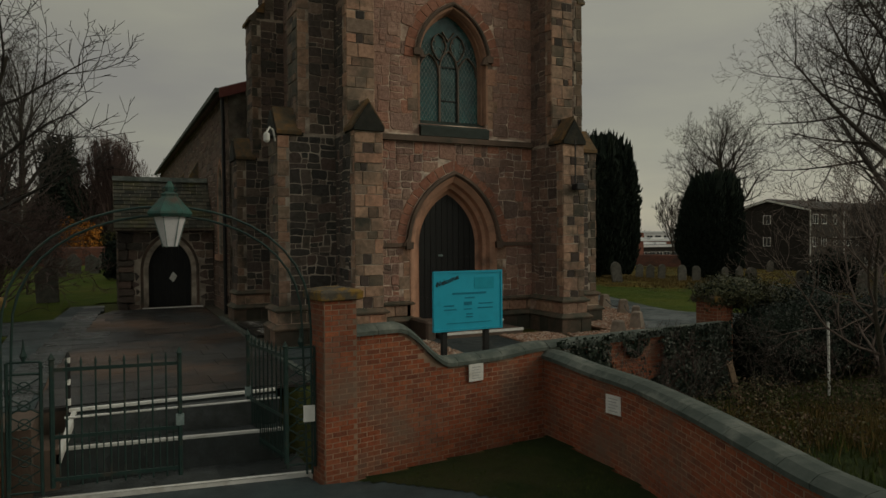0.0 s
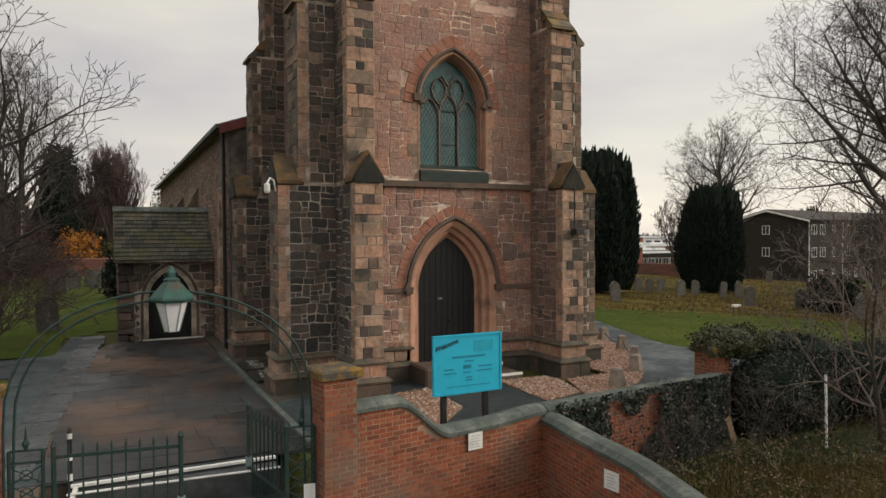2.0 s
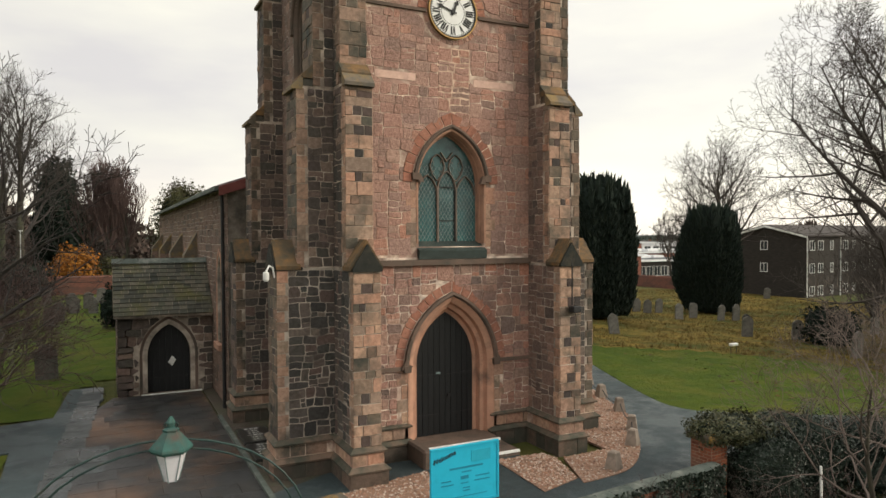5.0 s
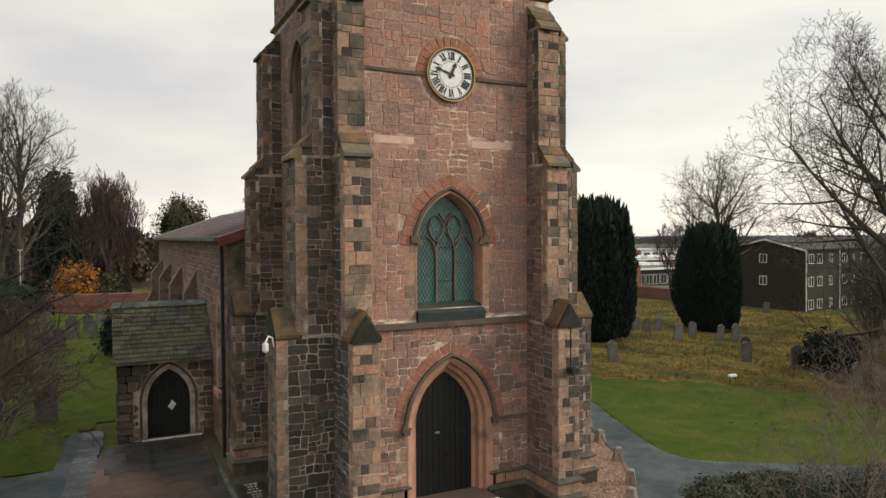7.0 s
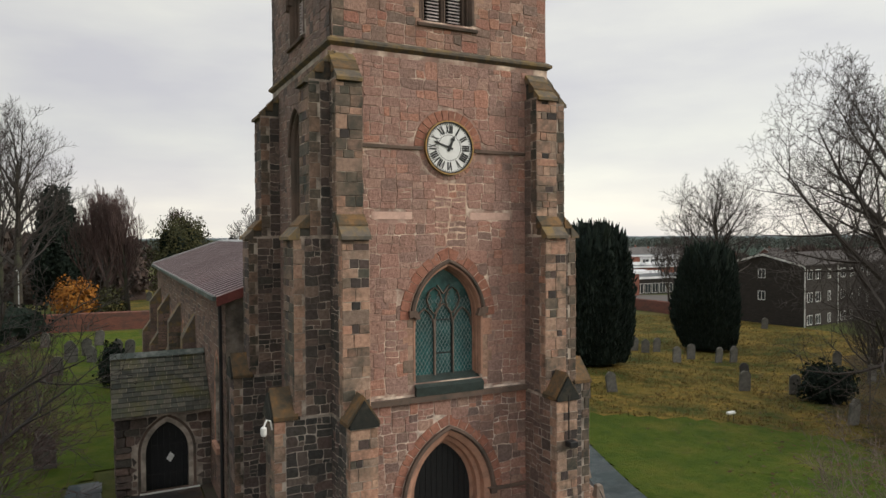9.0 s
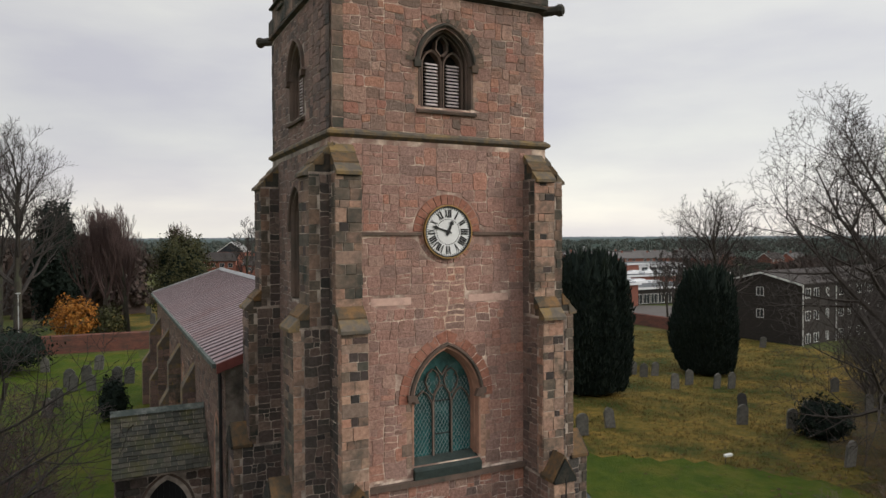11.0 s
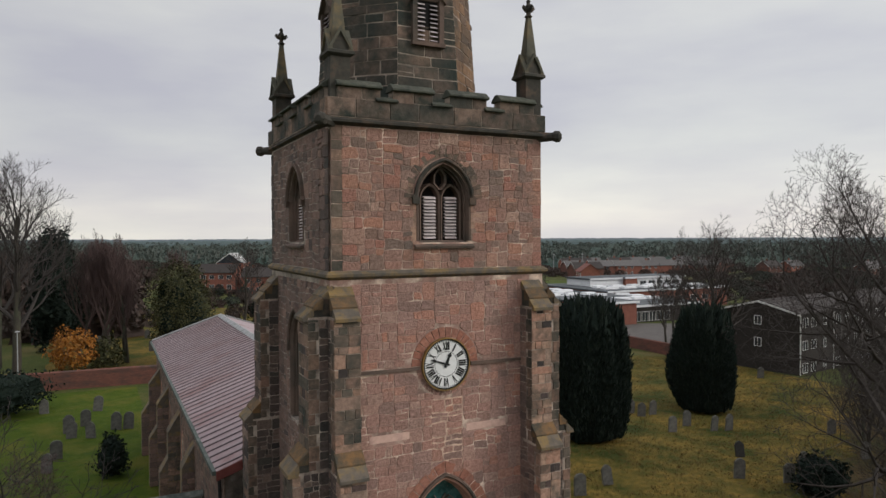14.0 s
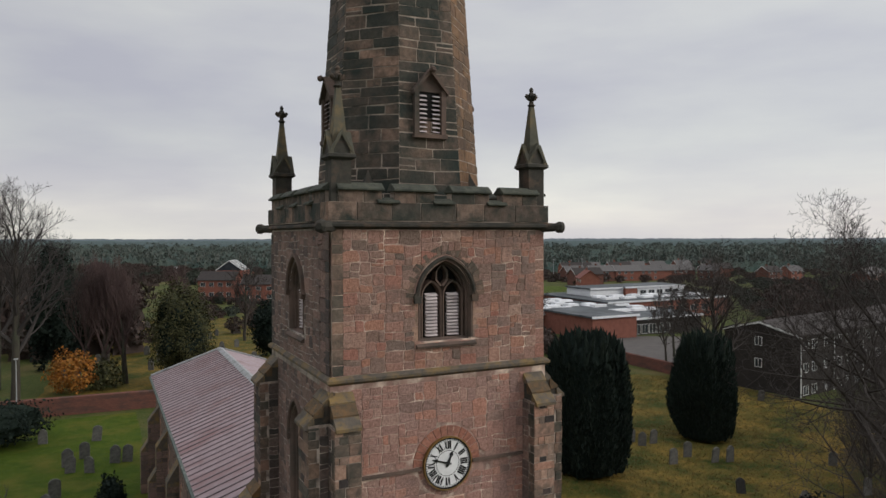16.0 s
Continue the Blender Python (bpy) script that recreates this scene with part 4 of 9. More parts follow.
# ---- parapet ----
bm = bmesh.new()
t0 = HALF + 0.06
for x0, x1, y0, y1 in ((-t0, t0, -0.06, 0.26), (-t0, t0, BACK - 0.26, BACK + 0.06), (-t0, -t0 + 0.32, 0.26, BACK - 0.26), (t0 - 0.32, t0, 0.26, BACK - 0.26)):
    box(bm, x0, x1, y0, y1, 18.05, 18.53)
parapet = part("parapet", bm, M_DARKMORTAR, church, "embattled parapet of dark ashlar")
for fr, sd in ((plane((0, -0.06, 0), (1, 0, 0), (0, -1, 0)), 41), (plane((-t0, HALF, 0), (0, -1, 0), (-1, 0, 0)), 42)):
    stones("block", courses(-HALF - 0.06, HALF + 0.06, 18.07, 18.53, 0.85, 0.46, joint=0.014, amp=0.2, seed=sd), fr, M_PARA if sd == 41 else M_SPIRE, parapet, proud=0.02, seed=sd)


def merlon(m):
    bm = bmesh.new()
    box(bm, -0.56, 0.56, -0.14, 0.14, 18.5, 18.82, m)
    mer = part("merlon", bm, M_DARKMORTAR, parapet)
    for sgn in (-1, 1):
        fr = lambda a, v, d=0.0: m @ Vector((a * -sgn, (0.14 + d) * sgn, v))
        stones("block", courses(-0.56, 0.56, 18.5, 18.82, 0.62, 0.32, joint=0.016, amp=0.15, seed=int(abs(m[0][3] * 31 + m[1][3] * 17)) + 3), fr, M_PARA, mer, proud=0.02, seed=7 + sgn)
    bm = bmesh.new()
    rows = [(-0.14, 18.8), (-0.25, 18.81), (-0.25, 18.86), (-0.06, 19.01), (0.06, 19.01), (0.25, 18.86), (0.25, 18.81), (0.14, 18.8)]
    loft(bm, [[m @ Vector((a, b, c)) for b, c in rows] for a in (-0.6, 0.6)])
    bmesh.ops.recalc_face_normals(bm, faces=bm.faces[:])
    part("merlon_coping", bevelled(bm, 0.012), M_MOSSY, mer, "mossy sloping coping stone")


def crenel(m, w=0.6):
    bm = bmesh.new()
    rows = [(-0.14, 18.5), (-0.26, 18.5), (-0.26, 18.55), (-0.05, 18.66), (0.05, 18.66), (0.26, 18.55), (0.26, 18.5), (0.14, 18.5)]
    loft(bm, [[m @ Vector((a, b, c)) for b, c in rows] for a in (-w / 2, w / 2)])
    bmesh.ops.recalc_face_normals(bm, faces=bm.faces[:])
    part("crenel_sill", bevelled(bm, 0.012), M_MOSSY, parapet)


for c in (-2.35, -0.9, 0.72, 2.25):
    for m in (pose(c, 0.1, 0), pose(c, BACK - 0.1, 0), pose(-t0 + 0.16, HALF + c, 0, 0, 0, 90), pose(t0 - 0.16, HALF + c, 0, 0, 0, 90)):
        merlon(m)
for c in (-1.63, -0.09, 1.5):
    for m in (pose(c, 0.1, 0), pose(c, BACK - 0.1, 0), pose(-t0 + 0.16, HALF + c, 0, 0, 0, 90), pose(t0 - 0.16, HALF + c, 0, 0, 0, 90)):
        crenel(m)
bm = bmesh.new()
box(bm, -2.9, 2.9, 0.24, BACK - 0.24, 17.95, 18.2)
part("tower_roof", bm, M_DARKMORTAR, church)


def pinnacle(x, y):
    bm = bmesh.new()
    r = 0.25
    box(bm, x - r, x + r, y - r, y + r, 18.0, 19.66)
    shaft = part("pinnacle", bm, M_SOOT, church, "corner pinnacle of black-stained sandstone with a leafy finial")
    bm = bmesh.new()
    loft(bm, [rect_ring(x - r, x + r, y - r, y + r, z, o) for z, o in ((19.54, 0.02), (19.6, 0.1), (19.67, 0.09), (19.72, -0.02))])
    part("moulding", bm, M_SOOT, shaft)
    for s in ((1, 0), (0, 1), (-1, 0), (0, -1)):
        fr = plane((x, y, 0), (-s[1], s[0], 0), (s[0], s[1], 0))
        bm = bmesh.new()
        prism(bm, [(-0.26, 19.68), (0.26, 19.68), (0.0, 20.16)], fr, 0.0, 0.27)
        gab = part("gablet", bm, M_SOOT, shaft)
        bm = bmesh.new()
        for q in (-1, 1):
            pts = [(q * 0.33, 19.68), (q * 0.26, 19.68), (0.0, 20.14), (0.0, 20.26)]
            prism(bm, pts if q < 0 else pts[::-1], fr, 0.2, 0.32)
        part("gablet_coping", bm, M_SPIRELET, gab, "pale lichened gablet coping")
    bm = bmesh.new()
    loft(bm, [rect_ring(x - 0.21, x + 0.21, y - 0.21, y + 0.21, 19.7), rect_ring(x - 0.055, x + 0.055, y - 0.055, y + 0.055, 21.33)])
    part("spirelet", bm, M_SPIRELET, shaft)
    bm = bmesh.new()
    loft(bm, [[Vector((x + o * math.cos(k * math.pi / 4), y + o * math.sin(k * math.pi / 4), z)) for k in range(8)] for z, o in ((21.3, 0.07), (21.35, 0.12), (21.39, 0.07), (21.46, 0.06), (21.54, 0.1), (21.64, 0.1), (21.72, 0.05), (21.79, 0.065), (21.86, 0.012))])
    for k in range(4):
        d = Vector((math.cos(k * math.pi / 2), math.sin(k * math.pi / 2), 0))
        c = Vector((x, y, 0))
        tube(bm, [c + d * 0.06 + Vector((0, 0, 21.5)), c + d * 0.12 + Vector((0, 0, 21.55)), c + d * 0.16 + Vector((0, 0, 21.6)), c + d * 0.15 + Vector((0, 0, 21.65))], [0.04, 0.055, 0.06, 0.03], 6)
    part("finial", bm, M_SOOT, shaft)


for sx in (-1, 1):
    for yy in (0.24, BACK - 0.24):
        pinnacle(sx * 2.82, yy)


def gargoyle(x, y, dx, dy):
    d = Vector((dx, dy, 0)).normalized()
    c = Vector((x, y, 17.93))
    bm = bmesh.new()
    tube(bm, [c - d * 0.3, c + d * 0.05, c + d * 0.16, c + d * 0.26, c + d * 0.36, c + d * 0.42], [0.15, 0.13, 0.12, 0.17, 0.16, 0.08], 8)
    part("gargoyle", bm, M_SOOT, church, "eroded stone waterspout")


gargoyle(-3.2, -0.1, -1, -1)
gargoyle(3.2, -0.1, 1, -1)
gargoyle(-3.2, BACK + 0.1, -1, 1)
gargoyle(3.2, BACK + 0.1, 1, 1)

# ---- spire ----
SC = Vector((0, HALF, 0))


def oct_r(z):
    return max(0.05, 2.22 - (z - 19.0) * 0.066)


bm = bmesh.new()
loft(bm, [[SC + Vector((oct_r(z) / math.cos(math.pi / 8) * math.cos(math.pi / 8 + k * math.pi / 4), oct_r(z) / math.cos(math.pi / 8) * math.sin(math.pi / 8 + k * math.pi / 4), z)) for k in range(8)] for z in (18.1, 30, 53)])
spire = part("spire", bm, M_DARKMORTAR, church, "tall octagonal spire of weathered ashlar")
for k in range(8):
    ang = -math.pi / 2 + k * math.pi / 4
    if k in (2, 3, 4):
        continue
    nrm = Vector((math.cos(ang), math.sin(ang), 0))
    tan = Vector((-nrm.y, nrm.x, 0))
    fr = lambda a, v, d=0.0, nrm=nrm, tan=tan: SC + nrm * (oct_r(v) + d) + tan * (a * oct_r(v) / 2.36) + Vector((0, 0, v))
    polys = courses(-0.975, 0.975, 18.2, 27.5, 0.8, 0.32, joint=0.026, amp=0.28, cut=0.04, seed=60 + k)
    stones("block", polys, fr, M_SPIREO if k == 1 else M_SPIRE, spire, proud=0.014, seed=60 + k)
for k in (1, 3, 5, 7):
    ang = -math.pi / 2 + k * math.pi / 4
    nrm = Vector((math.cos(ang), math.sin(ang), 0))
    tan = Vector((-nrm.y, nrm.x, 0))
    bm = bmesh.new()
    foot = [SC + nrm * 2.1 + tan * q + Vector((0, 0, 18.15)) for q in (0.72, -0.72)] + [SC + nrm * 2.95 + Vector((0, 0, 18.15))]
    tip = SC + nrm * (oct_r(19.55) - 0.02) + Vector((0, 0, 19.58))
    vs = [bm.verts.new(p) for p in foot + [tip]]
    for f in ((0, 1, 2), (0, 3, 1), (1, 3, 2), (2, 3, 0)):
        bm.faces.new([vs[i] for i in f])
    bmesh.ops.recalc_face_normals(bm, faces=bm.faces[:])
    part("broach", bm, M_SOOT, spire, "mossy pyramidal broach stone")
for k in (0, 2, 6, 4):
    ang = -math.pi / 2 + k * math.pi / 4
    nrm = Vector((math.cos(ang), math.sin(ang), 0))
    tan = Vector((-nrm.y, nrm.x, 0))
    fr = lambda a, v, d=0.0, nrm=nrm, tan=tan: SC + nrm * (2.0 + d) + tan * a + Vector((0, 0, v))
    bm = bmesh.new()
    for s in (-1, 1):
        prism(bm, [(s * 0.4 - 0.07, 20.42), (s * 0.4 + 0.07, 20.42), (s * 0.4 + 0.07, 21.64), (s * 0.4 - 0.07, 21.64)], fr, 0.0, 0.24)
    prism(bm, [(-0.5, 20.34), (0.5, 20.34), (0.5, 20.45), (-0.5, 20.45)], fr, 0.0, 0.28)
    prism(bm, [(-0.42, 21.6), (0.42, 21.6), (0.0, 22.1)], fr, -0.1, 0.16)
    luc = part("lucarne", bm, M_HOOD, spire, "gabled spire window with louvres")
    bm = bmesh.new()
    for s in (-1, 1):
        pts = [(s * 0.52, 21.52), (s * 0.52, 21.62), (0.0, 22.24), (0.0, 22.1)]
        prism(bm, pts if s > 0 else pts[::-1], fr, -0.2, 0.3)
    tube(bm, [fr(0, 22.12, 0.2), fr(0, 22.16, 0.32), fr(0, 22.17, 0.4), fr(0, 22.17, 0.48)], [0.05, 0.06, 0.1, 0.05], 8)
    part("gable_coping", bm, M_HOOD, luc)
    # solid black block, its colour standing for the shade behind the lucarne slats
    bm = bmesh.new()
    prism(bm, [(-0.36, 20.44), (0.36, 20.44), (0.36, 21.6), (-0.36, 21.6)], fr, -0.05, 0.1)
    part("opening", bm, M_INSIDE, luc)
    for s in (-1, 1):
        for j in range(9):
            bm = bmesh.new()
            v = 20.5 + j * 0.12
            loft(bm, [[fr(s * 0.2 + q, v + dv, d) for dv, d in ((0.0, 0.2), (0.014, 0.2), (0.06, 0.12), (0.046, 0.12))] for q in (0.11, -0.11)])
            bmesh.ops.recalc_face_normals(bm, faces=bm.faces[:])
            part("slat", bm, M_LOUVRE, luc)

# ---- west door ----
def arch_top(u, a, spring, rise):
    r = (a * a + rise * rise) / (2 * a)
    return spring + math.sqrt(max(0.0, r * r - (abs(u) + r - a) ** 2))


def plank_door(name, fr, a, sill, spring, rise, depth, parent, label, n=10):
    door = bmesh.new()
    prism(door, arch(a + 0.02, sill, spring, rise + 0.02, n=10)[::-1], fr, depth - 0.06, depth - 0.035)
    door = part(name, door, M_DOOR, parent, label)
    for i in range(n):
        u0, u1 = -a + 2 * a * i / n + 0.006, -a + 2 * a * (i + 1) / n - 0.006
        um = (u0 + u1) / 2
        bm = bmesh.new()
        prism(bm, [(u0, sill), (u1, sill), (u1, arch_top(u1, a, spring, rise)), (um, arch_top(um, a, spring, rise)), (u0, arch_top(u0, a, spring, rise))], fr, depth - 0.04, depth)
        part("plank", bm, M_DOOR, door)
    for v in (sill + 0.5, sill + 1.55):
        for s in (-1, 1):
            bm = bmesh.new()
            pts = [(s * (a - 0.03), v), (s * (a - 0.03), v + 0.07), (s * 0.12, v + 0.05), (s * 0.06, v + 0.035), (s * 0.12, v + 0.02)]
            prism(bm, pts if s < 0 else pts[::-1], fr, depth, depth + 0.012)
            bmesh.ops.recalc_face_normals(bm, faces=bm.faces[:])
            part("strap_hinge", bm, M_BLACK, door)
    return door


west_door = plank_door("door", F_W, DOOR[0], 0.72, DOOR[2], DOOR[3], -0.42, church, "closed black plank double door in the west arch")
bm = bmesh.new()
prism(bm, [(-0.27, 2.335), (-0.14, 2.335), (-0.14, 2.385), (-0.27, 2.385)], F_W, -0.42, -0.405)
part("letter_plate", bm, M_LEAD, west_door, "small pale letter plate")
bm = bmesh.new()
tube(bm, [F_W(0.1, 1.75, -0.42), F_W(0.1, 1.75, -0.36)], 0.05, 10)
part("door_ring", bm, M_BLACK, west_door)

steps = thing("door_steps", (0, -0.6, 0.33), "stone door steps with white painted nosings", "steps")
for y0, z0, z1, x0, x1 in ((-1.15, 0.2, 0.53, -0.95, 1.35), (-0.6, 0.53, 0.72, -1.05, 1.1)):
    bm = bmesh.new()
    box(bm, x0, x1, y0, 0.45, z0, z1)
    tread = part("step", bm, M_HOOD, steps)
    bm = bmesh.new()
    box(bm, x0 - 0.005, x1 + 0.005, y0 - 0.006, y0 + 0.06, z1 - 0.05, z1 + 0.006)
    part("nosing", bm, M_WHITE, tread, "white painted step edge")
bm = bmesh.new()
box(bm, -1.32, -1.06, -1.1, -0.05, 0.2, 0.84)
bevelled(bm, 0.05)
part("cheek_block", bm, M_HOOD, steps, "dark worn stone block beside the steps")


# ---- windows ----
def lattice(bm, fr, u0, u1, v0, top, d, gap=0.13, rise=1.7):
    """Diamond leading over one light; top(u) is the light's head."""
    w = 0.0055
    for s in (-1, 1):
        c = v0 - (u1 - u0) * rise * 1.2
        while c < 12.5:
            pts = []
            for k in range(15):
                u = u0 + (u1 - u0) * k / 14
                v = c + (u - u0) * rise if s > 0 else c + (u1 - u) * rise
                if v0 < v < top(u):
                    pts.append((u, v))
            if len(pts) > 1:
                (a, b), (e, f) = pts[0], pts[-1]
                prism(bm, [(a - w, b), (a + w, b), (e + w, f), (e - w, f)], fr, d, d + 0.01)
            c += gap * 2 * rise * 0.62
            if c > top((u0 + u1) / 2) + 0.6:
                break
    return bm


def west_window():
    a, sill, spring, rise = WIN
    win = bmesh.new()
    prism(win, arch(a + 0.05, sill - 0.05, spring, rise + 0.05, n=10)[::-1], F_W, -0.36, -0.34)
    win = part("window", win, M_GLASS, church, "three-light pointed window with dark leaded glass")
    d = -0.3
    for i, (u0, u1) in enumerate(((-a, -0.29), (-0.25, 0.25), (0.29, a))):
        bm = bmesh.new()
        prism(bm, [(u0, sill), (u1, sill), (u1, min(7.2, arch_top(u1, a, spring, rise))), (u0, min(7.2, arch_top(u0, a, spring, rise)))], F_W, -0.34, -0.325)
        part("pane", bm, M_GLASSB if i != 1 else M_GLASS, win)
        tp = lambda u: min(7.9, arch_top(u, a, spring, rise) - 0.02)
        bm = lattice(bmesh.new(), F_W, u0 + 0.02, u1 - 0.02, sill, tp, -0.322, 0.085)
        tagged(part("lead_lattice", bm, M_LEAD, win, "diamond leading"), kind="stuff")
    for u in (-0.27, 0.27):
        bm = bmesh.new()
        prism(bm, [(u - 0.02, sill), (u + 0.02, sill), (u + 0.02, 7.3), (u - 0.02, 7.3)], F_W, -0.36, -0.25)
        part("mullion", bm, M_TRACERY, win)
    for c, w in ((-0.56, 0.27), (0.0, 0.25), (0.56, 0.27)):
        bm = bmesh.new()
        sp = 7.12 + (0.12 if c == 0 else 0)
        sweep(bm, arch(w - 0.015, sp - 0.05, sp, 0.44, n=6, cx=c), F_W, [(0, -0.36), (0, -0.28), (0.012, -0.26), (0.028, -0.26), (0.034, -0.36)])
        part("tracery_arch", bm, M_TRACERY, win)
    for c in (-0.27, 0.27):
        for s in (-1, 1):
            bm = bmesh.new()
            pts = [(c, 7.45), (c + s * 0.14, 7.62), (c + s * 0.2, 7.82), (c + s * 0.13, 8.02), (c, 8.12)]
            sweep(bm, pts if s < 0 else pts[::-1], F_W, [(0, -0.36), (0, -0.28), (0.01, -0.27), (0.022, -0.27), (0.026, -0.36)])
            part("tracery_bar", bm, M_TRACERY, win)
            for v in (7.62, 8.0):
                bm = bmesh.new()
                tube(bm, [F_W(c + s * 0.17, v, -0.32), F_W(c + s * 0.08, (v + 7.81) / 2, -0.31)], [0.02, 0.006], 5)
                part("cusp", bm, M_TRACERY, win)
    bm = bmesh.new()
    sweep(bm, [(-0.16, 8.2), (0.0, 7.98), (0.16, 8.2)][::-1], F_W, [(0, -0.36), (0, -0.28), (0.022, -0.27), (0.026, -0.36)])
    part("tracery_bar", bm, M_TRACERY, win)
    bm = bmesh.new()
    for u, w in ((-0.235, 0.012), (0.235, 0.012)):
        prism(bm, [(u - w, sill), (u + w, sill), (u + w, 7.3), (u - w, 7.3)], F_W, -0.33, -0.29)
    for v in (6.4, 7.28):
        prism(bm, [(-0.24, v - 0.012), (0.24, v - 0.012), (0.24, v + 0.012), (-0.24, v + 0.012)], F_W, -0.33, -0.29)
    part("casement_frame", bm, M_BLACK, win, "black opening casement")
    bm = bmesh.new()
    rows = [(0.12, 5.4), (0.14, 5.62), (-0.3, 5.86), (-0.4, 5.86), (-0.4, 5.4)]
    loft(bm, [[F_W(q, z, dd) for dd, z in rows] for q in (0.98, -0.98)])
    bmesh.ops.recalc_face_normals(bm, faces=bm.faces[:])
    part("sill", bm, M_SILL, win, "dark green-stained sloping sill")


west_window()


def louvre_window(fr, parent):
    a, sill, spring, rise = BEL
    # black sheet behind the slats, painted as the unlit bell chamber
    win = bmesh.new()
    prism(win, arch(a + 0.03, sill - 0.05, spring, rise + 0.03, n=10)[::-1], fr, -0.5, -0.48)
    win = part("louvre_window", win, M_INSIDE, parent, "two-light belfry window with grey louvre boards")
    for c in (-0.31, 0.31):
        bm = bmesh.new()
        sweep(bm, arch(0.25, sill, 16.12, 0.36, n=6, cx=c), fr, [(0, -0.45), (0, -0.22), (0.05, -0.19), (0.07, -0.45)])
        part("light_frame", bm, M_HOOD, win)
        for j in range(13):
            v = sill + 0.06 + j * 0.087
            bm = bmesh.new()
            loft(bm, [[fr(c + q, v + dv, d) for dv, d in ((0.0, -0.2), (0.03, -0.2), (0.075, -0.32), (0.045, -0.32))] for q in (0.17, -0.17)])
            bmesh.ops.recalc_face_normals(bm, faces=bm.faces[:])
            part("slat", bm, M_LOUVRE, win)
    for s in (-1, 1):
        bm = bmesh.new()
        pts = [(0, 16.4), (s * 0.14, 16.56), (s * 0.13, 16.76), (0, 16.92)]
        sweep(bm, pts if s < 0 else pts[::-1], fr, [(0, -0.45), (0, -0.25), (0.05, -0.22), (0.06, -0.45)])
        part("tracery_bar", bm, M_HOOD, win)
    bm = bmesh.new()
    rows = [(0.1, 14.82), (0.12, 14.88), (-0.2, 15.04), (-0.4, 15.04), (-0.4, 14.82)]
    loft(bm, [[fr(q, z, dd) for dd, z in rows] for q in (0.86, -0.86)])
    bmesh.ops.recalc_face_normals(bm, faces=bm.faces[:])
    part("sill", bm, M_HOOD, win)


louvre_window(F_W, church)
louvre_window(F_N, church)
bm = bmesh.new()
prism(bm, arch(NWIN[0] + 0.02, NWIN[1] - 0.05, NWIN[2], NWIN[3] + 0.02, n=10)[::-1], F_N, -0.36, -0.32)
part("window", bm, M_GLASS, church, "narrow pointed side window")


# ---- clock ----
def disc(bm, fr, cu, cv, r0, r1, d0, d1, n=48):
    out = [(cu + r1 * math.cos(math.tau * k / n), cv + r1 * math.sin(math.tau * k / n)) for k in range(n)]
    if r0 <= 0:
        return prism(bm, out, fr, d0, d1)
    inn = [(cu + r0 * math.cos(math.tau * k / n), cv + r0 * math.sin(math.tau * k / n)) for k in range(n)]
    rows = [[bm.verts.new(fr(*q[k], d)) for q, d in ((inn, d0), (out, d0), (out, d1), (inn, d1))] for k in range(n)]
    for k in range(n):
        a, b = rows[k], rows[(k + 1) % n]
        for j in range(4):
            bm.faces.new((a[j], b[j], b[(j + 1) % 4], a[(j + 1) % 4]))
    bmesh.ops.recalc_face_normals(bm, faces=bm.faces[:])
    return bm


M_DIAL = material("white_clock_dial", (0.78, 0.78, 0.77), (0.7, 0.7, 0.69), s1=6, rough=0.45, bump=0.0)
M_GOLD = material("gilt_rim", (0.36, 0.23, 0.09), (0.28, 0.17, 0.065), s1=20, rough=0.4, metal=0.7, bump=0.0)
CU, CV = 0.02, 11.77
clock = thing("clock", (CU, -0.1, CV), "round white tower clock with black Roman numerals and gilt rim", "clock")
bm = disc(bmesh.new(), F_W, CU, CV, 0.0, 0.635, -0.02, 0.06)
part("dial", bm, M_DIAL, clock, "white clock dial")
bm = disc(bmesh.new(), F_W, CU, CV, 0.67, 0.7, -0.02, 0.1)
part("rim", bm, M_GOLD, clock, "gilt rim")
bm = disc(bmesh.new(), F_W, CU, CV, 0.635, 0.67, -0.02, 0.085)
part("bezel", bm, M_BLACK, clock, "black inner bezel")
bm = disc(bmesh.new(), F_W, CU, CV, 0.325, 0.337, 0.06, 0.064)
part("chapter_ring", bm, M_BLACK, clock)
bm = bmesh.new()
for k in range(60):
    a = math.tau * k / 60
    c, s = math.cos(a), math.sin(a)
    q = lambda r, t, c=c, s=s: (CU + r * c - t * s, CV + r * s + t * c)
    prism(bm, [q(0.595, -0.012), q(0.63, -0.012), q(0.63, 0.012), q(0.595, 0.012)], F_W, 0.06, 0.065)
tagged(part("minute_mark", bm, M_BLACK, clock), kind="stuff")
ROMAN = ["XII", "I", "II", "III", "IIII", "V", "VI", "VII", "VIII", "IX", "X", "XI"]
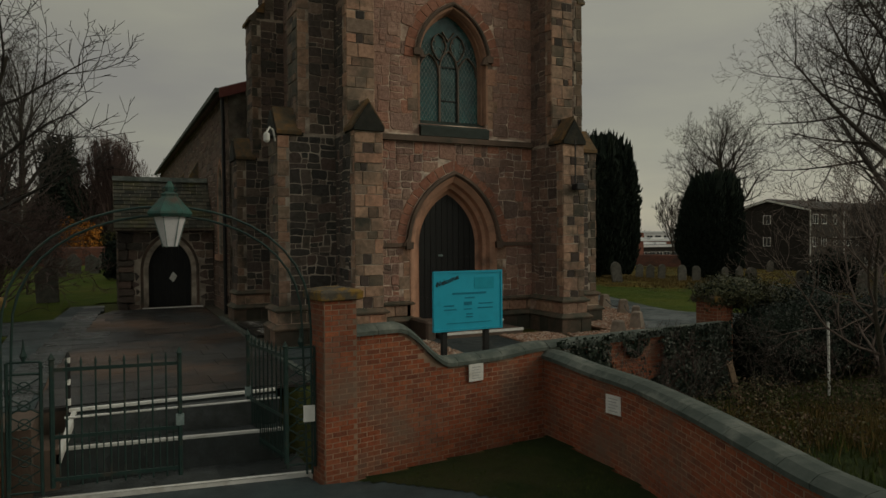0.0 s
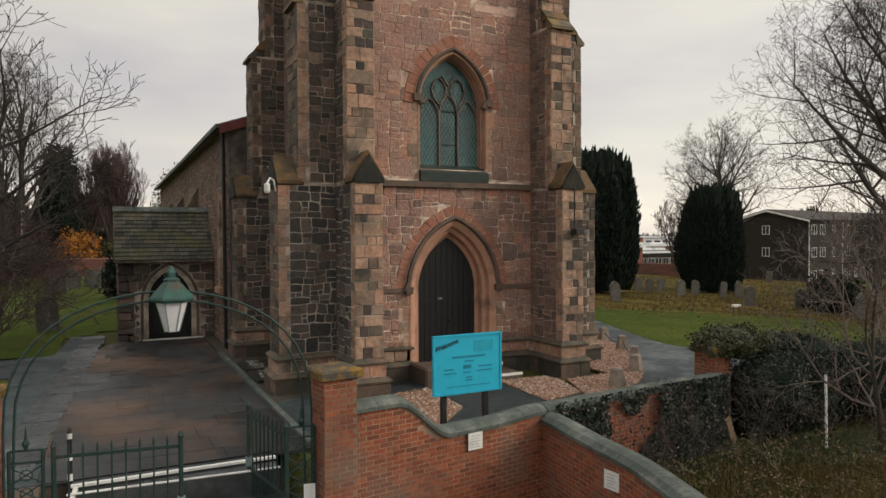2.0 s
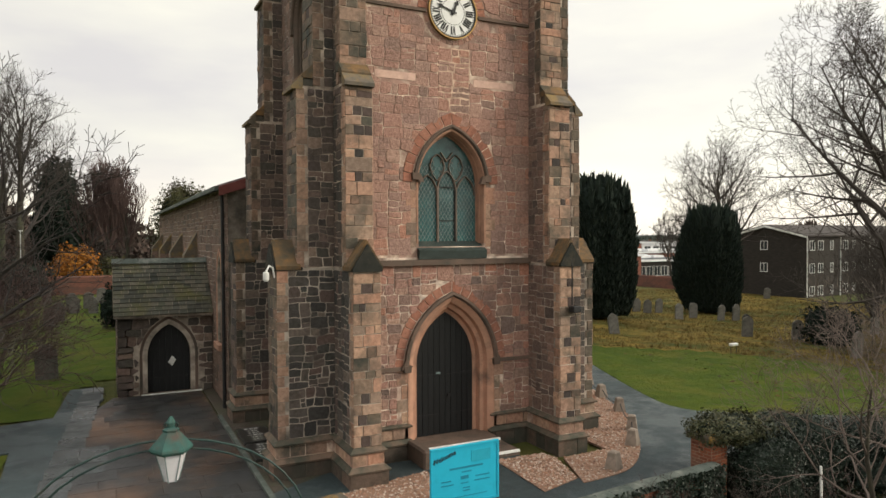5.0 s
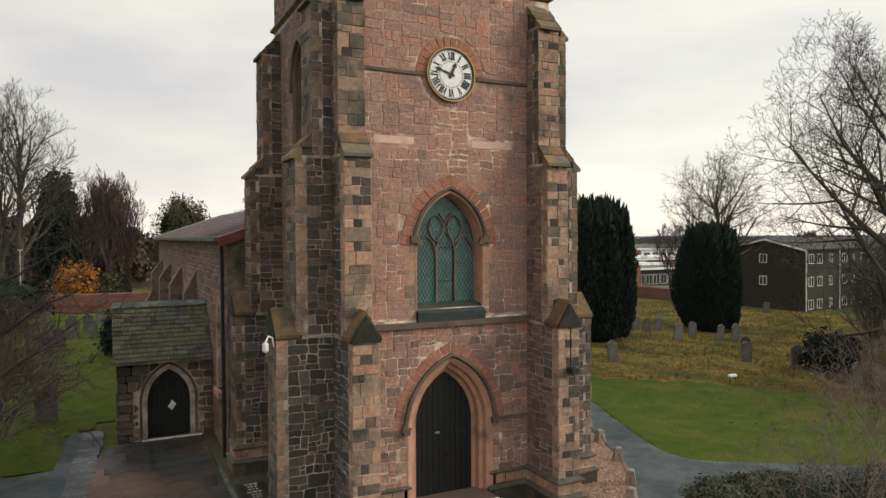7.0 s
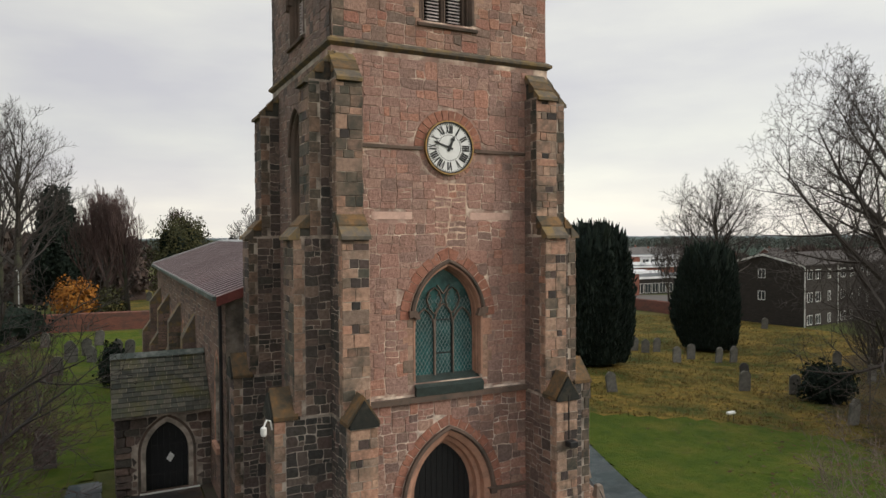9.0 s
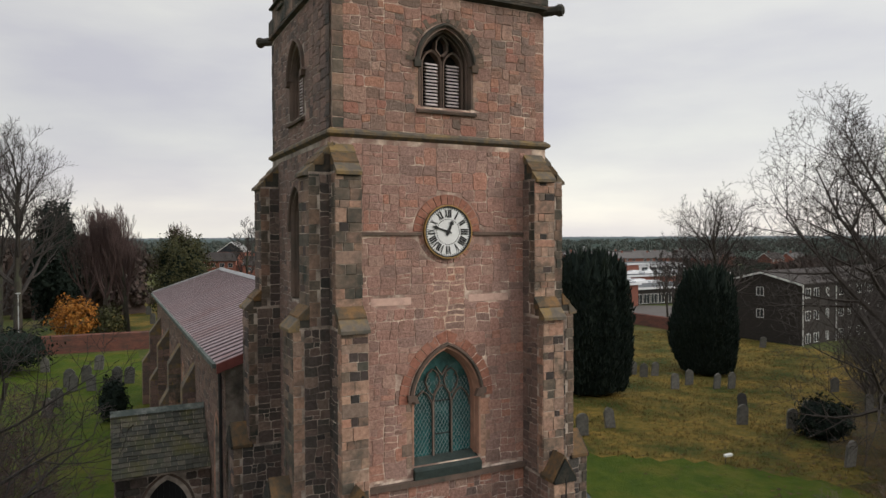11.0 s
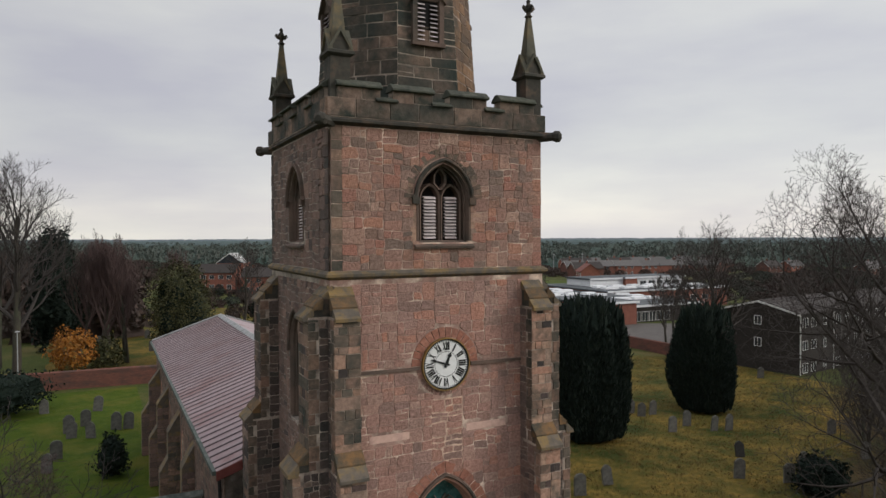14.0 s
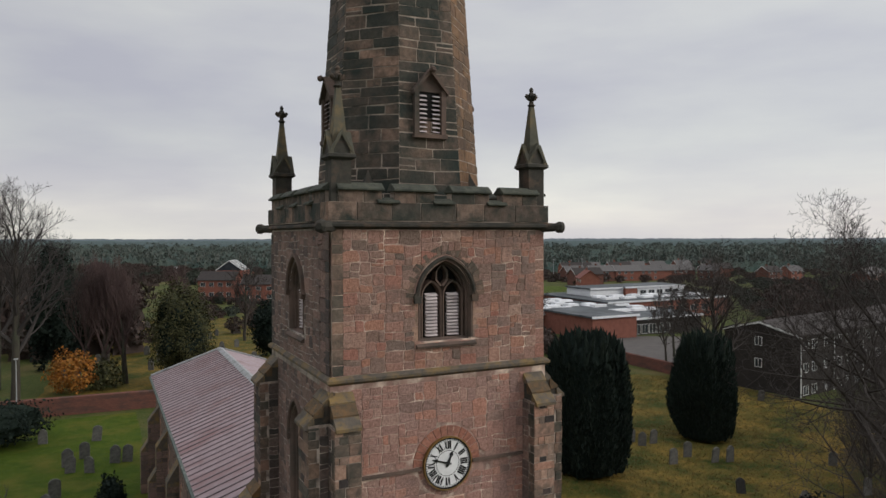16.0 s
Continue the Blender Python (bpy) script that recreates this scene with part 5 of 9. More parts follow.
for k, word in enumerate(ROMAN):
    ang = math.pi / 2 - math.tau * k / 12
    rad, tan = (math.cos(ang), math.sin(ang)), (math.sin(ang), -math.cos(ang))
    widths = {"I": 0.056, "V": 0.09, "X": 0.095}
    total = sum(widths[c] for c in word)
    x = -total / 2
    bm = bmesh.new()

    def stroke(xa, xb, w):
        pts = []
        for xx, r in ((xa - w, 0.37), (xa + w, 0.37), (xb + w, 0.58), (xb - w, 0.58)):
            pts.append((CU + rad[0] * r + tan[0] * xx, CV + rad[1] * r + tan[1] * xx))
        prism(bm, pts, F_W, 0.06, 0.067)
    for c in word:
        m = x + widths[c] / 2
        if c == "I":
            stroke(m, m, 0.0225)
        elif c == "V":
            stroke(m, m - 0.032, 0.016)
            stroke(m, m + 0.032, 0.008)
        else:
            stroke(m - 0.033, m + 0.033, 0.008)
            stroke(m + 0.033, m - 0.033, 0.016)
        x += widths[c]
    bmesh.ops.recalc_face_normals(bm, faces=bm.faces[:])
    part("numeral", bm, M_BLACK, clock)
for nm, minutes, length, w in (("minute_pointer", 48.0, 0.5, 0.022), ("hour_pointer", 4.0, 0.33, 0.034)):
    ang = math.pi / 2 - math.tau * minutes / 60
    c, s = math.cos(ang), math.sin(ang)
    q = lambda r, t, c=c, s=s: (CU + r * c - t * s, CV + r * s + t * c)
    bm = bmesh.new()
    prism(bm, [q(-0.1, -w), q(0.0, -w * 1.3), q(length * 0.6, -w * 0.8), q(length * 0.72, -w * 2), q(length, 0), q(length * 0.72, w * 2), q(length * 0.6, w * 0.8), q(0.0, w * 1.3), q(-0.1, w)], F_W, 0.075, 0.085)
    part(nm, bm, M_BLACK, clock)
bm = disc(bmesh.new(), F_W, CU, CV, 0.0, 0.055, 0.07, 0.095, 16)
part("boss", bm, M_BLACK, clock)
ring_up, ring_low = [], []
for k in range(28):
    a0, a1 = math.tau * (k + 0.04) / 28, math.tau * (k + 0.96) / 28
    up = k < 14
    r1 = 0.98 if up else 0.84
    (ring_up if up else ring_low).append([(CU + r * math.cos(a), CV + r * math.sin(a)) for r, a in ((0.715, a0), (r1, a0), (r1, a1), (0.715, a1))])
stones("voussoir", ring_up, F_W, M_ARCHBRICK, mid_w, proud=0.016, seed=24)
stones("voussoir", ring_low, F_W, M_PINK, mid_w, proud=0.014, seed=25)

# ---- small fixtures on the tower ----
cctv = thing("security_camera", (-4.8, -0.25, 5.05), "small white security camera on a curved bracket", "camera")
bm = bmesh.new()
tube(bm, [(-4.62, -0.1, 5.05), (-4.68, -0.2, 5.28), (-4.78, -0.28, 5.33), (-4.86, -0.34, 5.2)], 0.022, 6)
part("bracket", bm, M_WHITE, cctv)
bm = bmesh.new()
tube(bm, [(-4.86, -0.34, 5.2), (-4.86, -0.34, 5.17), (-4.86, -0.34, 5.02), (-4.86, -0.34, 4.98)], [0.04, 0.07, 0.07, 0.04], 10)
part("housing", bm, M_WHITE, cctv)
flood = thing("floodlight", (2.7, -1.56, 4.1), "small black floodlight on its cable pipe", "lamp")
bm = bmesh.new()
tube(bm, [(2.7, -1.5, 5.5), (2.7, -1.535, 5.2), (2.7, -1.535, 4.2)], 0.02, 6)
part("pipe", bm, M_BLACK, flood)
bm = bmesh.new()
box(bm, 2.6, 2.86, -1.74, -1.5, 4.02, 4.18)
part("lamp_body", bevelled(bm, 0.02), M_BLACK, flood)

# ---- nave ----
NX, NY0, NY1, NE, NR = 4.55, 6.9, 37.5, 7.6, 9.25
F_NN = plane((-NX, NY1, 0), (0, -1, 0), (-1, 0, 0))
L = NY1 - NY0
nwins = [(-0.0 + c, 0.42, 2.3, 4.6, 0.75) for c in (L - 1.9, L - 13.0, L - 20.0, L - 26.0)]
nave_wall = pierced_wall("nave_wall", F_NN, 0, L, 0.1, NE, [arch(a, s, sp, r, n=8, cx=c) for c, a, s, sp, r in nwins], 0.7, M_MORTARG, church, "rubble side wall of the nave")
stones("stone", courses(0, L, 0.4, NE - 0.1, 0.42, 0.22, seed=71, skip=lambda u, v: any(in_arch(u, v, a + 0.12, s, sp, r + 0.12, c) for c, a, s, sp, r in nwins)), F_NN, material("brown_rubble_stone", (0, 0, 0), pal=[(0.16, 0.11, 0.09), (0.22, 0.15, 0.12), (0.12, 0.095, 0.08), (0.26, 0.18, 0.14), (0.19, 0.12, 0.1)], s1=9), nave_wall, seed=71)
for c, a, s, sp, r in nwins:
    bm = bmesh.new()
    sweep(bm, arch(a, s, sp, r, n=8, cx=c), F_NN, [(0, -0.3), (0, -0.2), (0.1, 0.03), (0.2, 0.03), (0.2, -0.3)])
    frame_ob = part("window", bm, M_DRESS, nave_wall)
    bm = bmesh.new()
    prism(bm, arch(a + 0.02, s - 0.02, sp, r + 0.02, n=8, cx=c)[::-1], F_NN, -0.28, -0.24)
    part("pane", bm, M_GLASS, nave_wall)
    bm = bmesh.new()
    prism(bm, [(c - 0.6, s - 0.2), (c + 0.6, s - 0.2), (c + 0.6, s), (c - 0.6, s)], F_NN, -0.2, 0.14)
    part("sill", bm, M_DRESS, nave_wall)
for fr, u0, u1, tops in ((plane((0, NY0, 0), (1, 0, 0), (0, -1, 0)), -NX, NX, 0), (plane((0, NY1, 0), (-1, 0, 0), (0, 1, 0)), -NX, NX, 0)):
    bm = bmesh.new()
    prism(bm, [(u0, 0.1), (u1, 0.1), (u1, NE), (0, NR - 0.1), (u0, NE)], fr, -0.7, 0.0)
    part("gable_wall", bm, M_MORTARG, church)
bm = bmesh.new()
box(bm, NX - 0.7, NX, NY0 + 0.7, NY1 - 0.7, 0.1, NE)
part("nave_wall", bm, M_MORTARG, church)
slope = math.atan2(NR - NE, NX + 0.3)
for s in (-1, 1):
    bm = bmesh.new()
    rows = [(0.0, NR), (s * (NX + 0.3), NE), (s * (NX + 0.3), NE - 0.1), (0.0, NR - 0.12)]
    loft(bm, [[(x, y, z) for x, z in rows] for y in (NY0 - 0.15, NY1 + 0.2)])
    bmesh.ops.recalc_face_normals(bm, faces=bm.faces[:])
    roof = part("roof", bm, M_METALROOF, church, "shallow grey-pink ribbed metal nave roof")
    if s < 0:
        y = NY0 + 0.1
        while y < NY1 + 0.15:
            bm = bmesh.new()
            rows = [(-0.02, NR + 0.02), (-(NX + 0.3), NE + 0.02), (-(NX + 0.3), NE + 0.075), (-0.02, NR + 0.075)]
            loft(bm, [[(x, yy, z - 0.03) for x, z in rows] for yy in (y - 0.03, y + 0.03)])
            bmesh.ops.recalc_face_normals(bm, faces=bm.faces[:])
            part("roof_rib", bm, M_RIB, roof)
            y += 0.62
        bm = bmesh.new()
        box(bm, -NX - 0.42, -NX - 0.3, NY0 - 0.15, NY1 + 0.2, NE - 0.14, NE)
        part("gutter", bm, M_COPING, church, "green-grey eaves gutter")
    bm = bmesh.new()
    rows = [(0.0, NR - 0.02), (s * (NX + 0.3), NE - 0.02), (s * (NX + 0.3), NE - 0.32), (0.0, NR - 0.32)]
    loft(bm, [[(x, y, z) for x, z in rows] for y in (NY0 - 0.2, NY0 - 0.15)])
    bmesh.ops.recalc_face_normals(bm, faces=bm.faces[:])
    part("verge_board", bm, M_REDPAINT, church, "red-brown painted verge board")
bm = bmesh.new()
rows = [(-0.28, NR - 0.06), (0, NR + 0.09), (0.28, NR - 0.06)]
loft(bm, [[(x, y, z) for x, z in rows] for y in (NY0 - 0.1, NY1 + 0.25)])
bmesh.ops.recalc_face_normals(bm, faces=bm.faces[:])
part("ridge_capping", bm, M_RIDGE, church, "pale grey ridge capping")
for s in (-1, 1):
    bm = bmesh.new()
    rows = [(0.0, NR + 0.1), (s * (NX + 0.3), NE + 0.1), (s * (NX + 0.3), NE - 0.05), (0.0, NR - 0.05)]
    loft(bm, [[(x, y, z) for x, z in rows] for y in (NY1 + 0.1, NY1 + 0.4)])
    bmesh.ops.recalc_face_normals(bm, faces=bm.faces[:])
    part("verge_coping", bm, M_RIDGE, church)
for yy, dd, mt in ((15.4, 0.9, M_PLUM), (21.5, 1.0, M_DIM), (28.0, 1.1, M_PLUM), (34.5, 1.2, M_PLUM)):
    bm = bmesh.new()
    rows = [(0.0, 0.1), (dd, 0.1), (dd, 3.2), (dd * 0.6, 3.9), (dd * 0.6, 5.2), (0.0, 6.2)]
    loft(bm, [[(-NX - d, y, z) for d, z in rows] for y in (yy - 0.4, yy + 0.4)])
    bmesh.ops.recalc_face_normals(bm, faces=bm.faces[:])
    nb = part("nave_buttress", bm, M_LICHEN, church)
    fr = plane((-NX, yy - 0.4, 0), (-1, 0, 0), (0, -1, 0))
    stones("stone", [q[::-1] for q in courses(0, dd * 0.6, 0.4, 5.0, 0.36, 0.28, seed=int(yy))], fr, mt, nb, seed=3)
    stones("stone", [q[::-1] for q in courses(dd * 0.6, dd, 0.4, 3.2, 0.36, 0.28, seed=int(yy) + 1)], fr, mt, nb, seed=3)
bm = bmesh.new()
tube(bm, [(-NX - 0.14, 7.25, NE - 0.1), (-NX - 0.12, 7.25, 6.8), (-NX - 0.1, 7.25, 0.4)], 0.06, 8)
part("downpipe", bm, M_BLACK, church, "black iron downpipe")

# ---- porch ----
porch = thing("church_porch", (-6.3, 12.2, 0.3), "low stone side porch with mossy slate roof and dark door", "porch")
PX0, PX1, PY0, PY1, PE, PR = -7.75, -4.58, 10.55, 13.8, 3.35, 5.1
F_P = plane(((PX0 + PX1) / 2 + 0.0, PY0, 0), (1, 0, 0), (0, -1, 0))
hw = (PX1 - PX0) / 2
pwall = pierced_wall("porch_wall", F_P, -hw, hw, 0.1, PE, [arch(0.72, 0.3, 1.75, 1.1, n=10, cx=0.1)], 0.5, M_MORTARG, porch, "dark rubble porch front")
stones("stone", courses(-hw, hw, 0.35, PE, 0.38, 0.26, seed=81, skip=lambda u, v: in_arch(u, v, 1.0, 0.0, 1.75, 1.38, 0.1)), F_P, M_GREY, pwall, seed=81)
bm = bmesh.new()
sweep(bm, arch(0.72, 0.3, 1.75, 1.1, n=10, cx=0.1), F_P, [(0, -0.4), (0, -0.18), (0.1, -0.02), (0.26, 0.03), (0.26, -0.4)])
part("door_arch", bm, M_HOOD, pwall, "worn sandstone door arch")
F_PD = plane(((PX0 + PX1) / 2 + 0.1, PY0, 0), (1, 0, 0), (0, -1, 0))
pdoor = plank_door("porch_door", F_PD, 0.72, 0.34, 1.75, 1.1, -0.3, porch, "closed black plank porch door", 7)
bm = bmesh.new()
prism(bm, [(-0.02, 1.42), (0.12, 1.28), (0.26, 1.5), (0.12, 1.66)], F_PD, -0.3, -0.28)
part("notice", bm, M_WHITE, pdoor, "white paper notice hung askew")
bm = bmesh.new()
box(bm, PX0 + 0.75, PX1 - 0.4, PY0 - 0.22, PY0 + 0.05, 0.3, 0.42)
pstep = part("door_step", bm, M_HOOD, porch)
bm = bmesh.new()
box(bm, PX0 + 0.75, PX1 - 0.4, PY0 - 0.23, PY0 - 0.16, 0.38, 0.426)
part("nosing", bm, M_WHITE, pstep, "white painted step edge")
bm = bmesh.new()
fr = plane((PX0, (PY0 + PY1) / 2, 0), (0, -1, 0), (-1, 0, 0))
hd = (PY1 - PY0) / 2
prism(bm, [(-hd, 0.1), (hd, 0.1), (hd, PE), (0, PR - 0.1), (-hd, PE)], fr, -0.5, -0.001)
pg = part("porch_gable", bm, M_MORTARG, porch)
stones("stone", courses(-hd, hd, 0.35, PE, 0.38, 0.26, seed=82), fr, M_GREY, pg, seed=82)
bm = bmesh.new()
box(bm, PX0 + 0.5, PX1, PY1 - 0.5, PY1, 0.1, PE)
part("porch_wall", bm, M_MORTARG, porch)
ym = (PY0 + PY1) / 2
for s in (-1, 1):
    bm = bmesh.new()
    rows = [(ym, PR), (ym + s * (hd + 0.3), PE - 0.1), (ym + s * (hd + 0.3), PE - 0.2), (ym, PR - 0.14)]
    loft(bm, [[(x, y, z) for y, z in rows] for x in (PX0 - 0.12, PX1)])
    bmesh.ops.recalc_face_normals(bm, faces=bm.faces[:])
    proof = part("porch_roof", bm, M_DARKMORTAR, porch, "steep mossy stone-slate roof")
    if s < 0:
        sl = math.hypot(hd + 0.3, PR - PE + 0.1)
        dirv = Vector((0, -(hd + 0.3) / sl, -(PR - PE + 0.1) / sl))
        nv = Vector((0, -(PR - PE + 0.1) / sl, (hd + 0.3) / sl))
        rng = random.Random(8)
        rowsn = 13
        for i in range(rowsn):
            x = PX0 - 0.12
            while x < PX1 - 0.03:
                w = min(rng.uniform(0.2, 0.36), PX1 - x)
                a0, a1 = sl * i / rowsn, sl * (i + 1.25) / rowsn
                v = []
                for xx in (x + 0.006, x + w - 0.006):
                    for al, up in ((a0, 0.01), (a1, 0.03 + rng.uniform(0, 0.012)), (a1, 0.005)):
                        v.append(Vector((xx, ym, PR)) + dirv * min(al, sl + 0.04) + nv * up)
                mesh_obj("slate", v, [(0, 1, 4, 3), (1, 2, 5, 4), (0, 2, 1), (3, 4, 5), (0, 3, 5, 2)], M_SLATE, proof)
                x += w
bm = bmesh.new()
loft(bm, [[(x, ym + dy, z) for dy, z in ((-0.2, PR - 0.1), (0, PR + 0.08), (0.2, PR - 0.1), (0, PR - 0.02))] for x in (PX0 - 0.14, PX1)])
bmesh.ops.recalc_face_normals(bm, faces=bm.faces[:])
part("ridge_tile", bm, M_COPING, porch, "green-stained ridge")

# ---- paths and paving ----
def inside_poly(x, y, poly):
    hit = False
    for i in range(len(poly)):
        (x0, y0), (x1, y1) = poly[i - 1], poly[i]
        if (y0 > y) != (y1 > y) and x < (x1 - x0) * (y - y0) / (y1 - y0) + x0:
            hit = not hit
    return hit


def smooth_line(pts, n=6, closed=False):
    """A Catmull-Rom line through the points."""
    out = []
    k = len(pts)
    for i in range(k if closed else k - 1):
        p = [Vector(pts[j % k] if closed else pts[min(max(j, 0), k - 1)]) for j in (i - 1, i, i + 1, i + 2)]
        for s in range(n):
            t = s / n
            out.append(0.5 * (2 * p[1] + (p[2] - p[0]) * t + (2 * p[0] - 5 * p[1] + 4 * p[2] - p[3]) * t * t + (3 * p[1] - p[0] - 3 * p[2] + p[3]) * t ** 3))
    if not closed:
        out.append(Vector(pts[-1]))
    return [tuple(v) for v in out]


def sheet(name, outline, lift, mat, label, category, thick=0.05):
    """A paved area that follows the ground a little above it."""
    from mathutils.geometry import tessellate_polygon
    tris = tessellate_polygon([[Vector((x, y, 0)) for x, y in outline]])
    k = len(outline)
    verts = [(x, y, ground(x, y) + lift) for x, y in outline] + [(x, y, ground(x, y) + lift - thick) for x, y in outline]
    faces = [tuple(t) for t in tris] + [(i, (i + 1) % k, (i + 1) % k + k, i + k) for i in range(k)]
    ob = mesh_obj(name, verts, faces, mat)
    bm = bmesh.new()
    bm.from_mesh(ob.data)
    bmesh.ops.recalc_face_normals(bm, faces=bm.faces[:])
    if sum(f.normal.z * f.calc_area() for f in bm.faces) < 0:
        bmesh.ops.reverse_faces(bm, faces=bm.faces[:])
    bm.to_mesh(ob.data)
    bm.free()
    return tagged(ob, label, category, kind="structure")


edge_in = smooth_line([(1.7, -3.5), (3.1, -3.25), (4.4, -2.2), (5.35, -0.95), (6.3, 0.3), (7.05, 2.2), (7.9, 4.4), (8.7, 7.0), (9.2, 9.5)])
edge_out = smooth_line([(12.5, 12.5), (10.8, 7.8), (9.5, 4.4), (8.75, 2.2), (8.5, 0.8), (9.0, -0.2), (11.0, -1.5), (13.4, -2.9), (17.0, -5.0)])
sheet("path", edge_in + [(10.6, 12.8)] + edge_out + [(16.2, -6.4), (12.6, -4.2), (10.3, -3.0), (8.6, -2.6), (6.5, -4.0), (4.0, -4.9), (1.0, -5.35), (-1.0, -5.65), (-3.4, -5.95), (-4.95, -6.1), (-4.95, -1.0), (-3.3, -0.2), (-0.9, -0.3), (1.3, -1.1)], 0.07, M_ASPHALT, "wet grey asphalt path curving round the tower", "path")
main_path = sheet("path", [(-9.05, -4.35), (-5.0, -4.35), (-5.0, 10.35), (-7.9, 10.45), (-8.4, 9.0), (-9.05, 6.5)], 0.05, M_TARMAC, "broad wet red-brown paved path from gate to porch", "path")
flag_path = sheet("path", [(-10.1, -4.3), (-9.06, -4.3), (-9.06, 6.8), (-8.2, 10.5), (-8.3, 12.6), (-9.3, 12.6), (-9.6, 8.4), (-13.0, 7.6), (-18.0, 7.2), (-18.0, 4.6), (-10.4, 5.0)], 0.055, M_ASPHALT, "grey flagged side path beside the lawn", "path")
# paving slabs
M_DARKFLAG = material("dark_wet_flags", (0, 0, 0), pal=[(0.032, 0.035, 0.037), (0.042, 0.044, 0.046), (0.028, 0.03, 0.031), (0.05, 0.048, 0.046)], s1=4, stain=(0.12, 0.066, 0.04), s2=0.3, amount=0.3, wet=(0.5, 0.28, 0.65))
rng = random.Random(4)
y = -4.3
row = 0
while y < 10.2:
    h = rng.choice((0.62, 0.78, 0.92))
    x = -9.0 - (0.4 if row % 2 else 0.0)
    while x < -5.05:
        w = rng.uniform(0.75, 1.25)
        x0, x1, y0, y1 = max(x, -9.03) + 0.008, min(x + w, -5.02) - 0.008, y + 0.008, min(y + h, 10.3) - 0.008
        if x1 - x0 > 0.1 and not (y1 > 6.5 and x0 < -8.3):
            z = 0.388 + rng.uniform(0, 0.006)
            mesh_obj("paving_slab", [(x0, y0, z), (x1, y0, z), (x1, y1, z), (x0, y1, z), (x0 - 0.004, y0 - 0.004, z - 0.02), (x1 + 0.004, y0 - 0.004, z - 0.02), (x1 + 0.004, y1 + 0.004, z - 0.02), (x0 - 0.004, y1 + 0.004, z - 0.02)], [(0, 1, 2, 3), (4, 5, 1, 0), (5, 6, 2, 1), (6, 7, 3, 2), (7, 4, 0, 3)], M_DARKFLAG, main_path)
        x += w
    y += h
    row += 1
y = -4.0
while y < 12.3:
    h = rng.uniform(0.7, 1.15)
    x0 = -9.72 + 0.062 * (y + 2.0)
    x = x0
    for w in (0.7,) if y < 1.8 or y > 4.2 else (0.62, 0.7):
        z = 0.397 + rng.uniform(0, 0.008)
        a, b, c, d = x + 0.01, x + w - 0.01, y + 0.01, y + h - 0.01
        mesh_obj("flagstone", [(a, c, z), (b, c, z), (b, d, z), (a, d, z), (a, c, z - 0.03), (b, c, z - 0.03), (b, d, z - 0.03), (a, d, z - 0.03)], [(0, 1, 2, 3), (4, 5, 1, 0), (5, 6, 2, 1), (6, 7, 3, 2), (7, 4, 0, 3)], M_FLAG, flag_path)
        x += w
    y += h
bm = bmesh.new()
box(bm, -5.02, -4.9, -4.2, 6.2, 0.25, 0.46)
tagged(part("kerb", bm, M_COPING, None), "low stone kerb along the path", "kerb", kind="structure")

# gravel beds
M_PEBBLE = M_GRAVEL
M_POST = material("grey_brown_post_stone", (0.2, 0.165, 0.135), (0.28, 0.225, 0.185), (0.1, 0.09, 0.075), s1=6, s2=2, amount=0.35)


def gravel(outline, count, seed, label):
    bed = sheet("gravel_bed", outline, 0.085, material("gravel_bed_soil", (0.3, 0.18, 0.125), (0.2, 0.125, 0.09), s1=30, bump=0.6, bscale=60), label, "gravel")
    rng = random.Random(seed)
    xs, ys = [p[0] for p in outline], [p[1] for p in outline]
    verts, faces, made = [], [], 0
    while made < count:
        x, y = rng.uniform(min(xs), max(xs)), rng.uniform(min(ys), max(ys))
        if not inside_poly(x, y, outline):
            continue
        r, z = rng.uniform(0.018, 0.042), ground(x, y) + 0.085
        k, a = len(verts), rng.uniform(0, 6.28)
        for j in range(4):
            q = r * rng.uniform(0.7, 1.2)
            verts.append((x + q * math.cos(a + j * 1.57), y + q * math.sin(a + j * 1.57), z + r * 0.3))
        verts += [(x, y, z + r * rng.uniform(0.7, 1.1)), (x, y, z - r * 0.2)]
        faces += [(k + j, k + (j + 1) % 4, k + 4) for j in range(4)] + [(k + (j + 1) % 4, k + j, k + 5) for j in range(4)]
        made += 1
    tagged(mesh_obj("gravel", verts, faces, M_PEBBLE), "loose buff and pink gravel stones", "gravel", kind="stuff")


gravel([(1.55, -3.5)] + edge_in[1:-6] + [(8.0, 6.5), (4.9, 6.5), (4.9, 1.0), (3.6, -0.3), (3.6, -1.8), (2.2, -1.85)], 5200, 5, "buff gravel bed edged by low stone posts")
gravel([(0.55, -1.3), (1.9, -1.35), (2.0, -1.8), (1.6, -3.2), (0.45, -3.55)], 1500, 6, "buff gravel bed beside the door steps")
gravel([(-3.7, -1.75), (-1.3, -1.2), (-1.45, -3.2), (-2.4, -4.2), (-3.9, -3.4)], 1800, 7, "buff gravel bed beneath the notice board")

